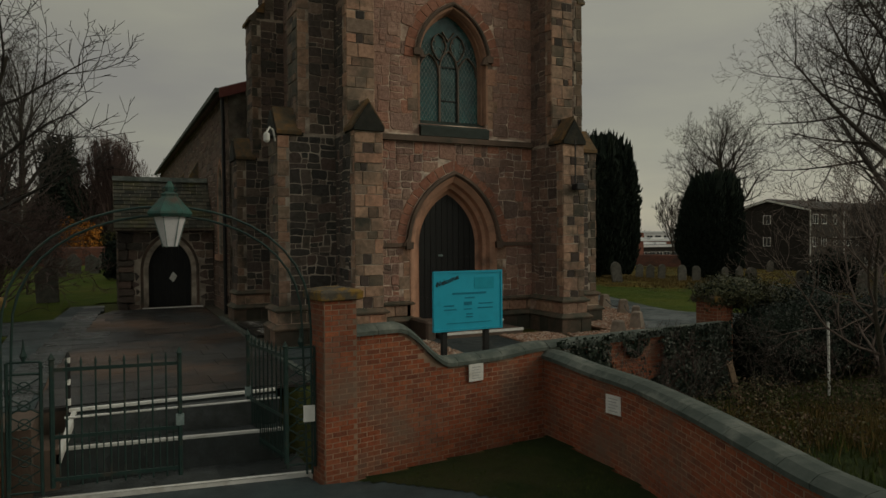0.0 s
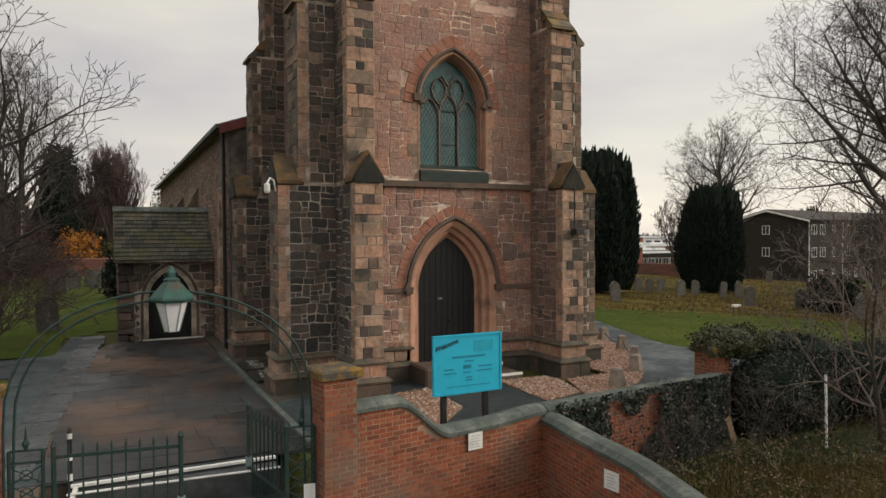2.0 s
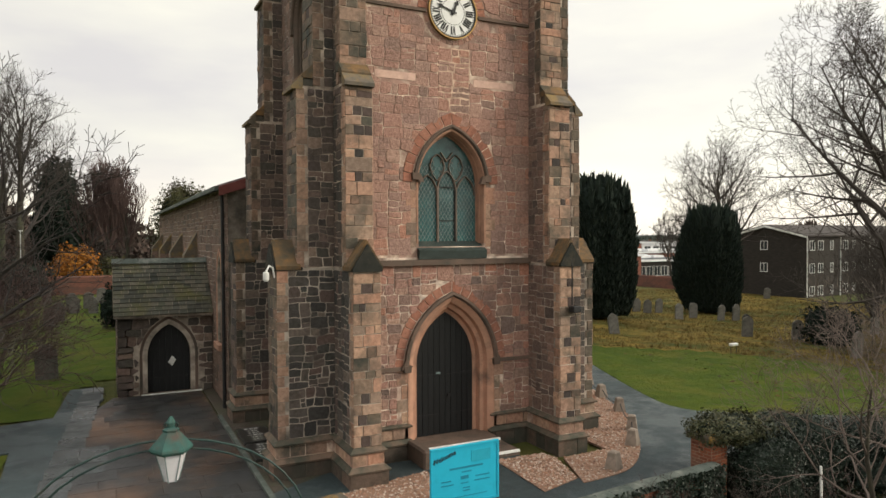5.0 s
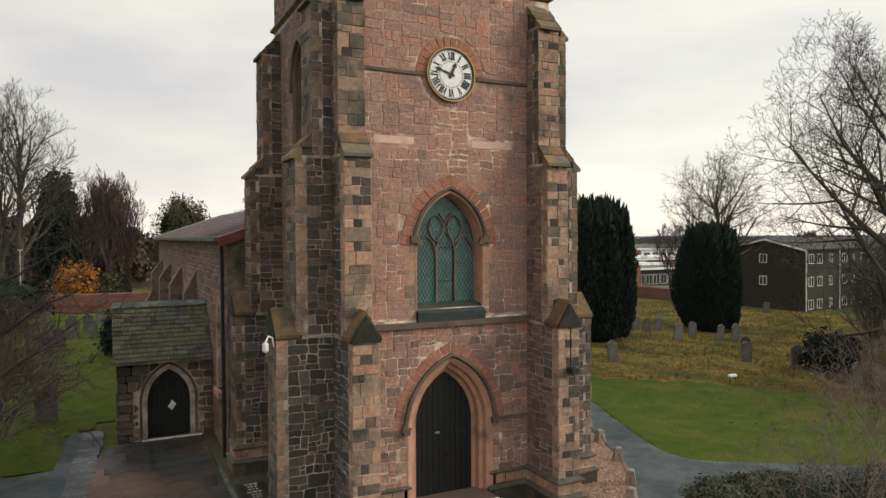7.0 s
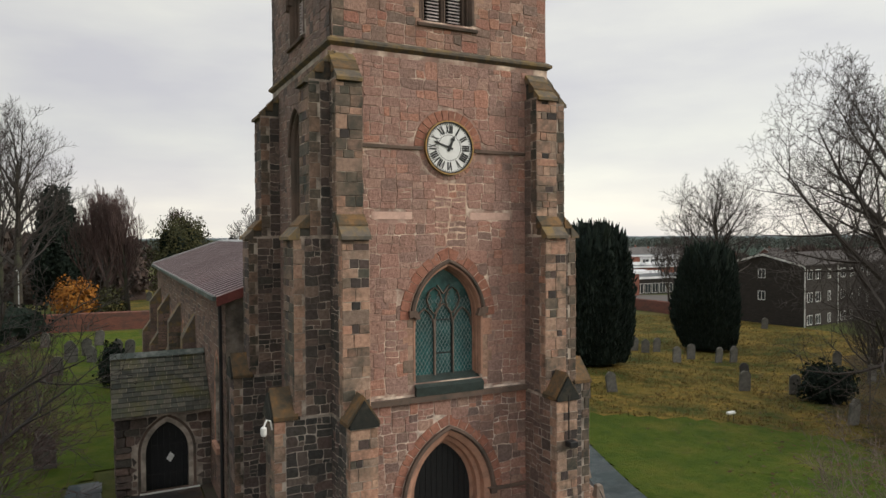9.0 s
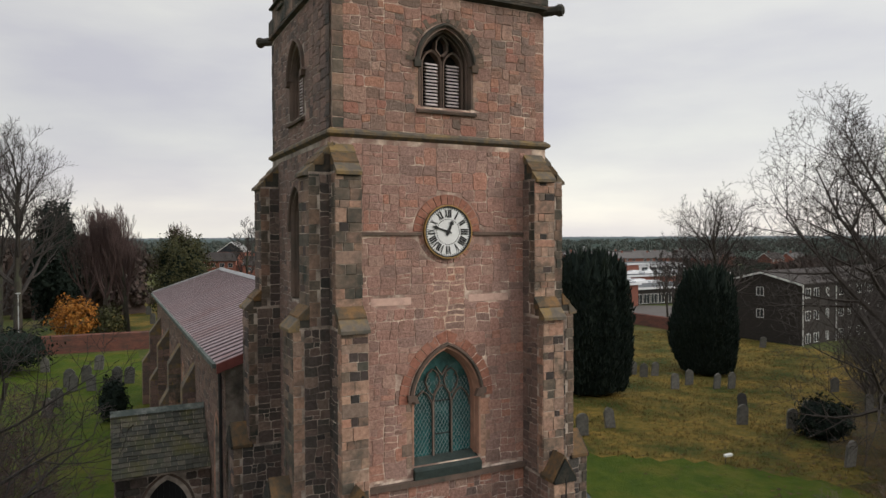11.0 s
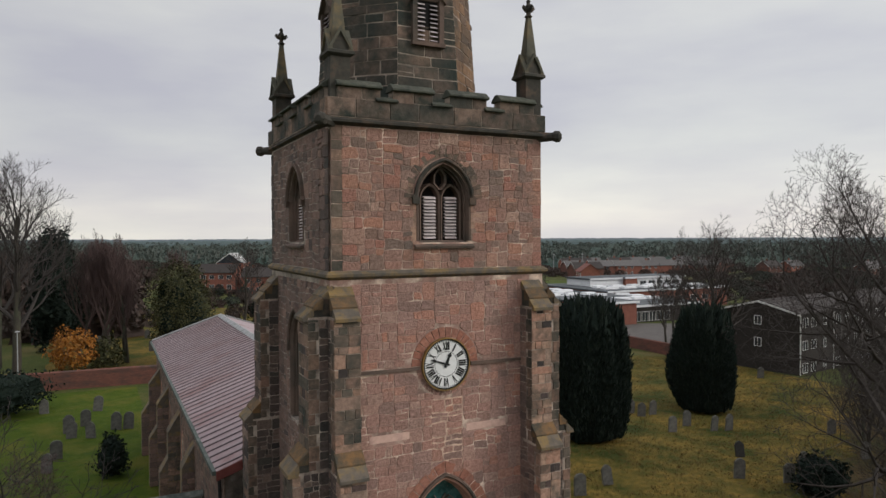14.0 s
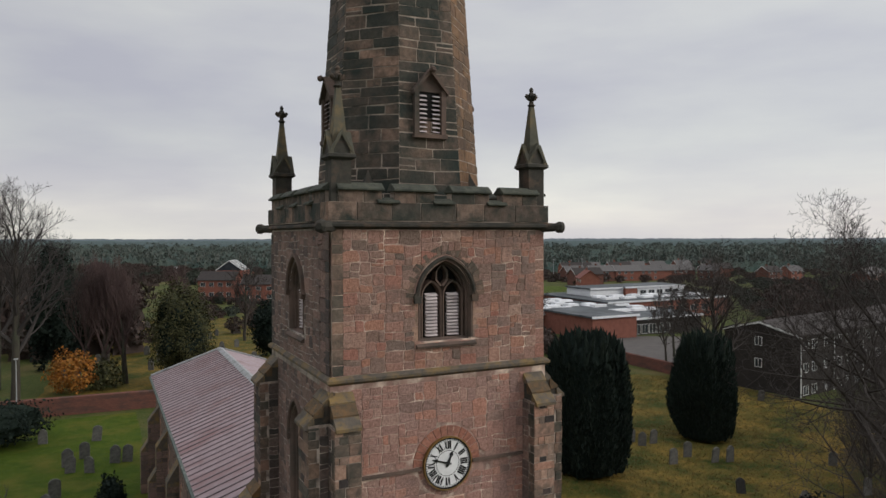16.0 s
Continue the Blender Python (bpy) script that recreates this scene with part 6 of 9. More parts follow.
# low posts with a slack chain round the gravel
post = bmesh.new()
loft(post, [rect_ring(0, 0, 0, 0, z, o) for z, o in ((-0.1, 0.17), (0.06, 0.165), (0.42, 0.11), (0.47, 0.105), (0.5, 0.07))])
stone_post = part("stone_post", post, M_POST, None)
tagged(stone_post, "short tapered sandstone post edging the gravel", "post", "posts round the gravel")
spots = [(2.75, -3.1), (4.45, -1.85), (5.4, -0.75), (6.5, 1.05), (7.25, 2.85), (8.05, 4.6)]
stone_post.matrix_basis = pose(*spots[0], ground(*spots[0]) + 0.02, 0, 0, 20)
for i, (x, y) in enumerate(spots[1:]):
    copy_thing(stone_post, pose(x, y, ground(x, y) + 0.02, 0, 0, 30 + 17 * i))
for (xa, ya), (xb, yb) in zip(spots[1:], spots[2:]):
    bm = bmesh.new()
    tube(bm, [(xa + (xb - xa) * t, ya + (yb - ya) * t, 0.33 + 0.4 - 0.8 * t * (1 - t) + 0.0) for t in (0.07, 0.25, 0.5, 0.75, 0.93)], 0.018, 5)
    tagged(part("chain", bm, M_BLACK, None), "slack dark chain between stone posts", "chain", "chains between the posts")

# ---- ledger slabs beside the path ----
M_LEDGER = material("black_polished_slab", (0.014, 0.014, 0.014), (0.025, 0.026, 0.024), (0.05, 0.055, 0.04), s1=4, s2=1.5, amount=0.3, rough=0.35, bump=0.1)
for x0, x1, y0, y1 in ((-4.8, -3.95, 1.3, 2.7), (-4.8, -3.95, 2.85, 4.3)):
    bm = bmesh.new()
    box(bm, x0, x1, y0, y1, 0.25, 0.46)
    slab = tagged(part("ledger_slab", bevelled(bm, 0.015), M_LEDGER, None), "black ledger stone with white worn lettering", "grave slab", "ledger slabs")
    rng = random.Random(int(y0 * 10))
    for j in range(6):
        w = rng.uniform(0.25, 0.6)
        yy = y0 + 0.2 + j * (y1 - y0 - 0.4) / 5
        xm = (x0 + x1) / 2
        for k in range(3):
            a = xm - w / 2 + k * w / 3
            mesh_obj("lettering_bar", [(a, yy, 0.465), (a + w / 3 - 0.04, yy, 0.465), (a + w / 3 - 0.04, yy + 0.05, 0.465), (a, yy + 0.05, 0.465)], [(0, 1, 2, 3)], M_WHITE, slab)

sheet("soil_bed", [(-4.95, -0.95), (-3.0, -0.95), (-3.0, 7.0), (-4.5, 10.6), (-4.95, 10.4)], 0.06, M_SOIL, "dark damp soil strip beside the tower", "soil")

# ---- gate steps ----
gsteps = thing("gate_steps", (-7.2, -5.2, -0.3), "dark stone gate steps with white painted nosings", "steps")
for x0, x1, y0, y1, z in ((-8.6, -5.65, -4.54, -4.25, 0.38), (-8.65, -5.65, -4.77, -4.25, 0.3), (-8.85, -5.65, -5.08, -4.6, -0.08), (-9.0, -5.45, -5.55, -5.1, -0.55)):
    skew = 0.0 if z > 0.35 else (0.065 if z > 0 else 0.14)
    ya, yb = y0 - skew * (x0 + 7.1), y0 - skew * (x1 + 7.1)
    bm = bmesh.new()
    loft(bm, [[(x0, ya, h), (x1, yb, h), (x1, y1, h), (x0, y1, h)] for h in (-0.8, z)])
    bmesh.ops.recalc_face_normals(bm, faces=bm.faces[:])
    st = part("step", bm, M_FLAG, gsteps)
    if z > -0.3:
        bm = bmesh.new()
        e = 0.05 if z > 0.35 or z < 0 else 0.025
        loft(bm, [[(x0 - 0.01, ya - 0.012, h), (x1 + 0.01, yb - 0.012, h), (x1 + 0.01, yb + e, h), (x0 - 0.01, ya + e, h)] for h in (z - e * 0.8, z + 0.008)])
        bmesh.ops.recalc_face_normals(bm, faces=bm.faces[:])
        part("nosing", bevelled(bm, 0.006), M_WHITE, st, "white painted step edge")
bm = bmesh.new()
box(bm, -9.0, -8.7, -5.2, -4.2, -0.8, 0.0)
part("side_wall", bm, M_HOOD, gsteps)
bm = bmesh.new()
box(bm, -9.45, -9.0, -5.45, -4.2, -0.8, 0.372)
box(bm, -9.0, -8.55, -4.34, -4.2, -0.8, 0.372)
part("side_wall", bm, M_HOOD, gsteps)
bm = bmesh.new()
loft(bm, [[(-8.74, -5.2, -0.1 + d), (-8.68, -5.2, -0.1 + d), (-8.5, -4.5, 0.36 + d), (-8.56, -4.5, 0.36 + d)] for d in (-0.1, 0.03)])
bmesh.ops.recalc_face_normals(bm, faces=bm.faces[:])
part("string", bm, M_WHITE, gsteps, "white painted sloping edge")
for x in (-8.0, -7.1, -6.25):
    mesh_obj("flagstone", [(x - 0.43, -5.6 - 0.17 * (x + 8.05), -0.545), (x + 0.42, -5.6 - 0.17 * (x + 8.9), -0.545), (x + 0.42, -5.2, -0.545), (x - 0.43, -5.2, -0.545)], [(0, 1, 2, 3)], M_FLAG, gsteps)
bm = bmesh.new()
loft(bm, [[(-9.2, -5.48, z), (-5.45, -6.1, z), (-5.43, -6.03, z), (-9.18, -5.41, z)] for z in (-0.75, -0.54)])
bmesh.ops.recalc_face_normals(bm, faces=bm.faces[:])
part("threshold", bm, M_WHITE, gsteps, "white painted threshold kerb")
mesh_obj("landing", [(-9.15, -5.42, -0.555), (-5.45, -6.04, -0.555), (-5.45, -5.1, -0.555), (-9.15, -5.1, -0.555), (-9.15, -5.42, -0.8), (-5.45, -6.04, -0.8), (-5.45, -5.1, -0.8), (-9.15, -5.1, -0.8)], [(0, 1, 2, 3), (4, 5, 1, 0), (5, 6, 2, 1), (6, 7, 3, 2), (7, 4, 0, 3)], M_FLAG, gsteps)
bollard = thing("step_post", (-8.62, -4.42, 0.33), "thin black and white painted post beside the steps", "post")
bm = bmesh.new()
tube(bm, [(-8.62, -4.42, 0.2), (-8.62, -4.42, 0.7), (-8.62, -4.42, 1.14), (-8.62, -4.42, 1.2)], [0.035, 0.035, 0.035, 0.012], 8)
part("shaft", bm, M_BLACK, bollard)
for z0, z1 in ((0.42, 0.52), (0.72, 0.8), (1.04, 1.12)):
    bm = bmesh.new()
    tube(bm, [(-8.62, -4.42, z0), (-8.62, -4.42, z1)], 0.037, 8)
    part("white_band", bm, M_WHITE, bollard, "white painted band")

# ---- pavement ----
sheet("pavement", [(-14, -5.3), (-9.3, -6.02), (-8.98, -6.02), (-8.97, -5.53), (-5.52, -6.1), (-5.45, -6.5), (-5.0, -6.6), (-4.2, -6.75), (-2.7, -8.0), (-2.6, -10.0), (-3.4, -13), (-3.4, -24), (-14, -24)], 0.075, M_ASPHALT, "dark wet pavement outside the gate", "pavement")


# ---- brick walls and piers ----
def line_frame(pts):
    """A frame along a bent line: a runs along it, d out to its right."""
    vs = [Vector((*p, 0)) for p in pts]
    ls = [0.0]
    for p, q in zip(vs, vs[1:]):
        ls.append(ls[-1] + (q - p).length)

    def fr(a, v, d=0.0):
        i = max(0, min(len(vs) - 2, next((j for j in range(len(ls) - 1) if a <= ls[j + 1]), len(vs) - 2)))
        t = (a - ls[i]) / (ls[i + 1] - ls[i])
        dirs = [(vs[min(k + 1, len(vs) - 1)] - vs[max(k - 1, 0)]).normalized() for k in (i, i + 1)]
        dv = dirs[0].lerp(dirs[1], min(1, max(0, t))).normalized()
        return vs[i].lerp(vs[i + 1], t) + Vector((dv.y, -dv.x, 0)) * d + Vector((0, 0, v))
    return fr, ls[-1]


def brick_polys(u0, u1, v0, top, seed=1):
    rng = random.Random(seed)
    out, v, k = [], v0, 0
    L0, H = 0.225, 0.075
    while v < 3:
        u = u0 - (0.0 if k % 2 else L0 / 2)
        any_left = False
        while u < u1 - 0.02:
            a, b = max(u, u0) + 0.005, min(u + L0, u1) - 0.005
            u += L0
            if b - a < 0.04:
                continue
            t = min(top(a), top(b))
            if v + H * 0.5 > t:
                continue
            any_left = True
            j = rng.uniform(-0.002, 0.002)
            hi = min(v + H - 0.01, t)
            out.append([(a, v + j), (b, v + j), (b, hi + j), (a, hi + j)])
        v += H
        k += 1
        if not any_left and v > v0 + 0.3:
            break
    return out


def brick_wall(name, pts, z0, top, thick, label, single_to=0, seed=1, cop_w=0.36, both=False):
    fr, length = line_frame(pts)
    n = max(8, int(length / 0.12))
    bm = bmesh.new()
    cols = []
    for i in range(n + 1):
        a = length * i / n
        cols.append([bm.verts.new(fr(a, z, d)) for z, d in ((z0, 0.0), (top(a), 0.0), (top(a), -thick), (z0, -thick))])
    for p, q in zip(cols, cols[1:]):
        for j in range(4):
            bm.faces.new((p[j], q[j], q[(j + 1) % 4], p[(j + 1) % 4]))
    bm.faces.new(cols[0][::-1])
    bm.faces.new(cols[-1])
    bmesh.ops.recalc_face_normals(bm, faces=bm.faces[:])
    wall = tagged(part(name, bm, M_BMORTAR, None), label, "wall", kind="structure")
    polys = brick_polys(0, length, z0, top, seed)
    stones("brick", polys[-single_to:] if single_to else [], fr, M_BRICK, wall, proud=0.006, seed=seed, single=True)
    rest = polys[:-single_to] if single_to else polys
    if rest:
        stones("brick", rest, fr, M_BRICK, wall, proud=0.006, seed=seed)
    if both:
        fb = lambda a, v, d=0.0: fr(a, v, -thick - d)
        stones("brick", [p[::-1] for p in polys], fb, M_BRICK, wall, proud=0.006, seed=seed + 1)
    # coping stones
    a, rng = 0.0, random.Random(seed)
    while a < length - 0.02:
        w = min(rng.uniform(0.38, 0.55), length - a)
        bm = bmesh.new()
        rows = []
        m = 4
        for i in range(m + 1):
            s = a + 0.004 + (w - 0.008) * i / m
            rows.append([fr(s, top(s) + z, d) for z, d in ((0.0, 0.05), (0.06, 0.055), (0.13, 0.03 - cop_w * 0.2), (0.15, -thick / 2), (0.13, -thick + cop_w * 0.2 - 0.03), (0.06, -thick - 0.055), (0.0, -thick - 0.05))])
        loft(bm, rows)
        bmesh.ops.recalc_face_normals(bm, faces=bm.faces[:])
        part("coping_stone", bm, M_COPING, wall, "green-stained rounded coping" if a == 0 else "")
        a += w
    return wall


def ogee(a):
    return 0.78 + 0.63 * (1 - ease(a, 0.75, 1.75)) + 0.06 * ease(a, 2.6, 3.7)


bricked = brick_wall("wall_front", [(-4.92, -6.36), (-3.0, -6.06), (-1.15, -5.78)], -0.75, ogee, 0.34, "orange-red brick wall with swept stone coping", 230, 1)
brick_wall("wall_back", [(-1.1, -5.74), (1.5, -5.42), (4.0, -5.2)], -0.9, lambda a: 0.82, 0.34, "ivy-grown red brick garden wall", 0, 2)
splay = smooth_line([(-1.22, -5.72), (-1.28, -6.6), (-1.36, -7.5), (-1.5, -8.5), (-1.95, -10.0), (-2.4, -11.2), (-2.75, -12.3), (-3.0, -14.5)], 4)
brick_wall("wall_splay", [(x, y) for x, y in splay][::-1][::-1], -0.9, lambda a: 0.7 - 0.05 * ease(a, 0.2, 1.6), 0.34, "curving orange-red brick wall with stone coping", 60, 3, both=True)


M_MOSSCAP = material("mossy_pier_cap", (0.05, 0.045, 0.037), (0.09, 0.078, 0.062), (0.27, 0.15, 0.02), s1=9, s2=5.0, amount=0.45, bump=0.8, bscale=30)


def brick_pier(name, x, y, w, z0, z1, turn, label, single):
    pier = thing(name, (x, y, z0), label, "gate pier", "gate piers")
    m = pose(x, y, 0, 0, 0, turn)
    bm = bmesh.new()
    box(bm, -w / 2, w / 2, -w / 2, w / 2, z0, z1, m)
    core = part("pier_core", bm, M_BMORTAR, pier)
    for k in range(4):
        r = m @ Matrix.Rotation(k * math.pi / 2, 4, "Z")
        fr = lambda a, v, d=0.0, r=r: r @ Vector((a, -w / 2 - d, v))
        stones("brick", brick_polys(-w / 2, w / 2, z0, lambda a: z1, 40 + k), fr, M_BRICK, core, proud=0.006, seed=k, single=single and k in (0, 3))
    bm = bmesh.new()
    o = w / 2
    rings = [[m @ Vector(p) for p in rect_ring(-o, o, -o, o, z1 + dz, e)] for dz, e in ((0.0, 0.03), (0.02, 0.07), (0.12, 0.075), (0.15, 0.05), (0.19, -0.12))]
    loft(bm, rings)
    part("cap", bm, M_MOSSCAP, pier, "dark stone cap yellow with moss")


brick_pier("gate_pier", -5.17, -6.24, 0.5, -0.72, 1.95, 8, "orange-red brick gate pier with a lichen-covered stone cap", True)
brick_pier("gate_pier", -9.62, -5.62, 0.5, -0.72, 1.95, -8, "orange-red brick gate pier beside the railings", False)

# white notices on the wall
for c, turn, z in (((-2.73, -6.06), 8.8, 0.64), ((-1.44, -7.9), -83, 0.36)):
    bm = bmesh.new()
    m = pose(c[0], c[1], z, 0, 0, turn)
    box(bm, -0.145, 0.145, -0.014, -0.002, -0.14, 0.14, m)
    sg = tagged(part("wall_notice", bm, M_WHITE, None), "small white printed notice fixed to brickwork", "sign", "wall notices")
    for j in range(5):
        bm = bmesh.new()
        box(bm, -0.09, 0.09 - 0.03 * (j % 2), -0.017, -0.0135, 0.08 - j * 0.045, 0.092 - j * 0.045, m)
        part("text_bar", bm, material("grey_print", (0.35, 0.35, 0.36), bump=0.0) if j == 0 else bpy.data.materials["grey_print"], sg)


# ---- gate, side panels and overthrow with lantern ----
GL, GR = Vector((-9.35, -5.72, 0)), Vector((-5.45, -6.3, 0))
GD = (GR - GL).normalized()


def railing(parent, origin, along, width, z0, z1, bars, dense_to=None, name="bar"):
    o, d = Vector(origin), Vector(along).normalized()
    for z in (z0 + 0.08, z1 - 0.12) + ((dense_to,) if dense_to else ()):
        bm = bmesh.new()
        n = d.cross(Vector((0, 0, 1)))
        loft(bm, [[o + d * a + n * s * 0.012 + Vector((0, 0, z + h)) for s, h in ((-1, 0), (1, 0), (1, 0.045), (-1, 0.045))] for a in (0, width)])
        bmesh.ops.recalc_face_normals(bm, faces=bm.faces[:])
        part("rail", bm, M_IRON, parent)
    for i in range(bars + 1):
        a = width * i / bars
        thick = 0.03 if i in (0, bars) else 0.012
        p = o + d * a
        bm = bmesh.new()
        hi = z1 + (0.12 if i in (0, bars) else 0.06)
        tube(bm, [p + Vector((0, 0, z)) for z in (z0, hi - 0.1, hi - 0.08, hi)], [thick, thick, thick * 1.5, 0.003], 6)
        part(name, bm, M_IRON, parent)
        if dense_to and i < bars:
            p = o + d * (a + width / bars / 2)
            bm = bmesh.new()
            tube(bm, [p + Vector((0, 0, z)) for z in (z0 + 0.05, dense_to + 0.05, dense_to + 0.1)], [0.009, 0.009, 0.002], 5)
            part("dog_bar", bm, M_IRON, parent)


def lattice_panel(parent, origin, along, width, z0, z1):
    o, d = Vector(origin), Vector(along).normalized()
    for a in (0.0, width):
        bm = bmesh.new()
        tube(bm, [o + d * a + Vector((0, 0, z)) for z in (z0, z1)], 0.022, 6)
        part("stile", bm, M_IRON, parent)
    rows = 6
    for k in range(rows):
        a0, a1 = z0 + 0.1 + (z1 - z0 - 0.3) * k / rows, z0 + 0.1 + (z1 - z0 - 0.3) * (k + 1) / rows
        for s in (0, 1):
            bm = bmesh.new()
            tube(bm, [o + d * (width * s) + Vector((0, 0, a0)), o + d * (width * (1 - s)) + Vector((0, 0, a1))], 0.01, 5)
            part("lattice_bar", bm, M_IRON, parent)
        bm = bmesh.new()
        c = o + d * (width / 2) + Vector((0, 0, (a0 + a1) / 2))
        tube(bm, [c + d * (0.07 * math.cos(q)) + Vector((0, 0, 0.07 * math.sin(q))) for q in [j * math.tau / 10 for j in range(11)]], 0.009, 5)
        part("scroll", bm, M_IRON, parent)
    for z in (z0 + 0.05, z1 - 0.15, z1):
        bm = bmesh.new()
        tube(bm, [o + Vector((0, 0, z)), o + d * width + Vector((0, 0, z))], 0.015, 5)
        part("rail", bm, M_IRON, parent)
    bm = bmesh.new()
    c = o + d * (width / 2)
    tube(bm, [c + Vector((0, 0, z)) for z in (z1, z1 + 0.08, z1 + 0.14, z1 + 0.3)], [0.012, 0.045, 0.02, 0.003], 6)
    part("finial", bm, M_IRON, parent)


gw = 1.52
for side, origin, along in (("closed", GL + GD * 0.62, GD), ("open", GR - GD * 0.42, Vector((-0.16, 1, 0)))):
    gate = thing("iron_gate", origin, f"{'half-shut' if side == 'closed' else 'open'} dark green iron gate leaf with spiked bars", "gate", "entrance gate leaves")
    railing(gate, origin, along, gw, -0.32, 1.28, 9, 0.3)
    bm = bmesh.new()
    o, d = Vector(origin), Vector(along).normalized()
    c = o + d * gw
    box(bm, -0.05, 0.05, -0.03, 0.03, 0.35, 0.5, Matrix.Translation(c))
    part("latch", bm, M_LEAD, gate, "pale worn latch")
for origin in (GL + GD * 0.12, GR - GD * 0.4):
    pan = thing("iron_screen", origin, "dark green iron lattice screen beside the gate", "railing", "gate side screens")
    lattice_panel(pan, origin, GD, 0.38, -0.4, 1.3)
bm = bmesh.new()
n = Vector((GD.y, -GD.x, 0))
m = Matrix.Translation(GR - GD * 0.1 + n * 0.03) @ Matrix.Rotation(math.atan2(GD.y, GD.x), 4, "Z")
box(bm, -0.08, 0.08, -0.01, 0.01, 0.25, 0.48, m)
tagged(part("gate_notice", bm, M_WHITE, None), "small white notice tied to the iron screen", "sign")

arch_over = thing("gate_overthrow", (GL + GR) / 2 + Vector((0, 0, -0.4)), "dark green iron arch over the gate holding a lantern", "gate arch")
mid, half = (GL + GR) / 2, (GR - GL).length / 2 - 0.06
for dr in (0.0, 0.12):
    bm = bmesh.new()
    pts = [mid + GD * (-(half - dr * 0.6)) + Vector((0, 0, -0.5))]
    for k in range(21):
        q = math.pi * (1 - k / 20)
        pts.append(mid + GD * ((half - dr) * math.cos(q)) + Vector((0, 0, 1.55 + (1.72 - dr) * math.sin(q) ** 0.8)))
    pts.append(mid + GD * (half - dr * 0.6) + Vector((0, 0, -0.5)))
    tube(bm, pts, 0.016, 6)
    part("arch_bar", bm, M_IRON, arch_over)
lan = Vector((-7.33, -6.1, 0))
lantern = thing("lantern", lan + Vector((0, 0, 2.75)), "green iron lantern with white glass hung in the gate arch", "lantern")
M_OPAL = material("opal_glass", (0.6, 0.59, 0.62), (0.52, 0.51, 0.54), s1=5, rough=0.3, bump=0.0)
bm = bmesh.new()
loft(bm, [[lan + Vector((r * math.cos(q), r * math.sin(q), z)) for q in [0.02 + j * math.tau / 6 for j in range(6)]] for z, r in ((2.74, 0.085), (3.14, 0.2))])
part("glass", bm, M_OPAL, lantern, "white opal lantern glass")
bm = bmesh.new()
loft(bm, [[lan + Vector((r * math.cos(q), r * math.sin(q), z)) for q in [0.02 + j * math.tau / 6 for j in range(6)]] for z, r in ((3.13, 0.25), (3.17, 0.28), (3.2, 0.27), (3.4, 0.1), (3.43, 0.11), (3.46, 0.05), (3.52, 0.06), (3.6, 0.02))])
part("cap", bm, material("verdigris_copper", (0.03, 0.095, 0.082), (0.022, 0.06, 0.054), (0.07, 0.055, 0.045), s1=8, s2=3, amount=0.35, rough=0.7), lantern, "verdigris conical cap")
for j in range(6):
    q = 0.02 + j * math.tau / 6
    bm = bmesh.new()
    tube(bm, [lan + Vector((0.09 * math.cos(q), 0.09 * math.sin(q), 2.73)), lan + Vector((0.2 * math.cos(q), 0.2 * math.sin(q), 3.14))], 0.007, 5)
    part("glazing_bar", bm, M_LEAD, lantern)
for s in (-1, 1):
    bm = bmesh.new()
    tube(bm, [lan + GD * (s * 0.04 + s * 0.05 * math.sin(k * 0.7)) + Vector((0, 0, 3.44 + 0.02 * k)) for k in range(6)], 0.012, 5)
    part("scroll", bm, M_IRON, lantern)

# ---- notice board ----
M_TEAL = material("turquoise_painted_board", (0.008, 0.34, 0.5), (0.01, 0.37, 0.54), (0.007, 0.3, 0.44), s1=3, s2=2, amount=0.2, rough=0.45, bump=0.03)
M_PRINT = material("dark_teal_print", (0.006, 0.17, 0.26), (0.008, 0.2, 0.3), s1=9, bump=0.0)
BO = Matrix.Translation((-2.32, -5.05, 0)) @ Matrix.Rotation(radians(1.5), 4, "Z")
board = thing("notice_board", (-2.32, -5.05, 0.33), "turquoise church notice board on two black posts", "notice board")
bm = bmesh.new()
box(bm, -0.68, 0.68, -0.02, 0.02, 1.2, 2.22, BO)
part("panel", bm, M_TEAL, board, "turquoise painted panel")
for x0, x1, z0, z1 in ((-0.7, 0.7, 2.2, 2.24), (-0.7, 0.7, 1.18, 1.22), (-0.7, -0.665, 1.22, 2.2), (0.665, 0.7, 1.22, 2.2)):
    bm = bmesh.new()
    box(bm, x0, x1, -0.035, 0.03, z0, z1, BO)
    part("frame_bar", bm, M_TEAL, board)
for x in (-0.46, 0.4):
    bm = bmesh.new()
    box(bm, x - 0.045, x + 0.045, 0.02, 0.11, 0.2, 2.1, BO)
    part("post", bm, M_BLACK, board, "black square post")


def lettering(words, size, m, mat, parent, bold=0.0):
    cu = bpy.data.curves.new("lettering", "FONT")
    cu.body, cu.size, cu.extrude, cu.align_x, cu.offset = words, size, 0.002, "CENTER", bold
    tmp = new("lettering", cu)
    me = bpy.data.meshes.new_from_object(tmp)
    bpy.data.objects.remove(tmp)
    me.materials.append(mat)
    ob = new("lettering", me)
    ob.parent = parent
    ob.matrix_parent_inverse = parent_inverse(parent)
    ob.matrix_basis = m
    return ob


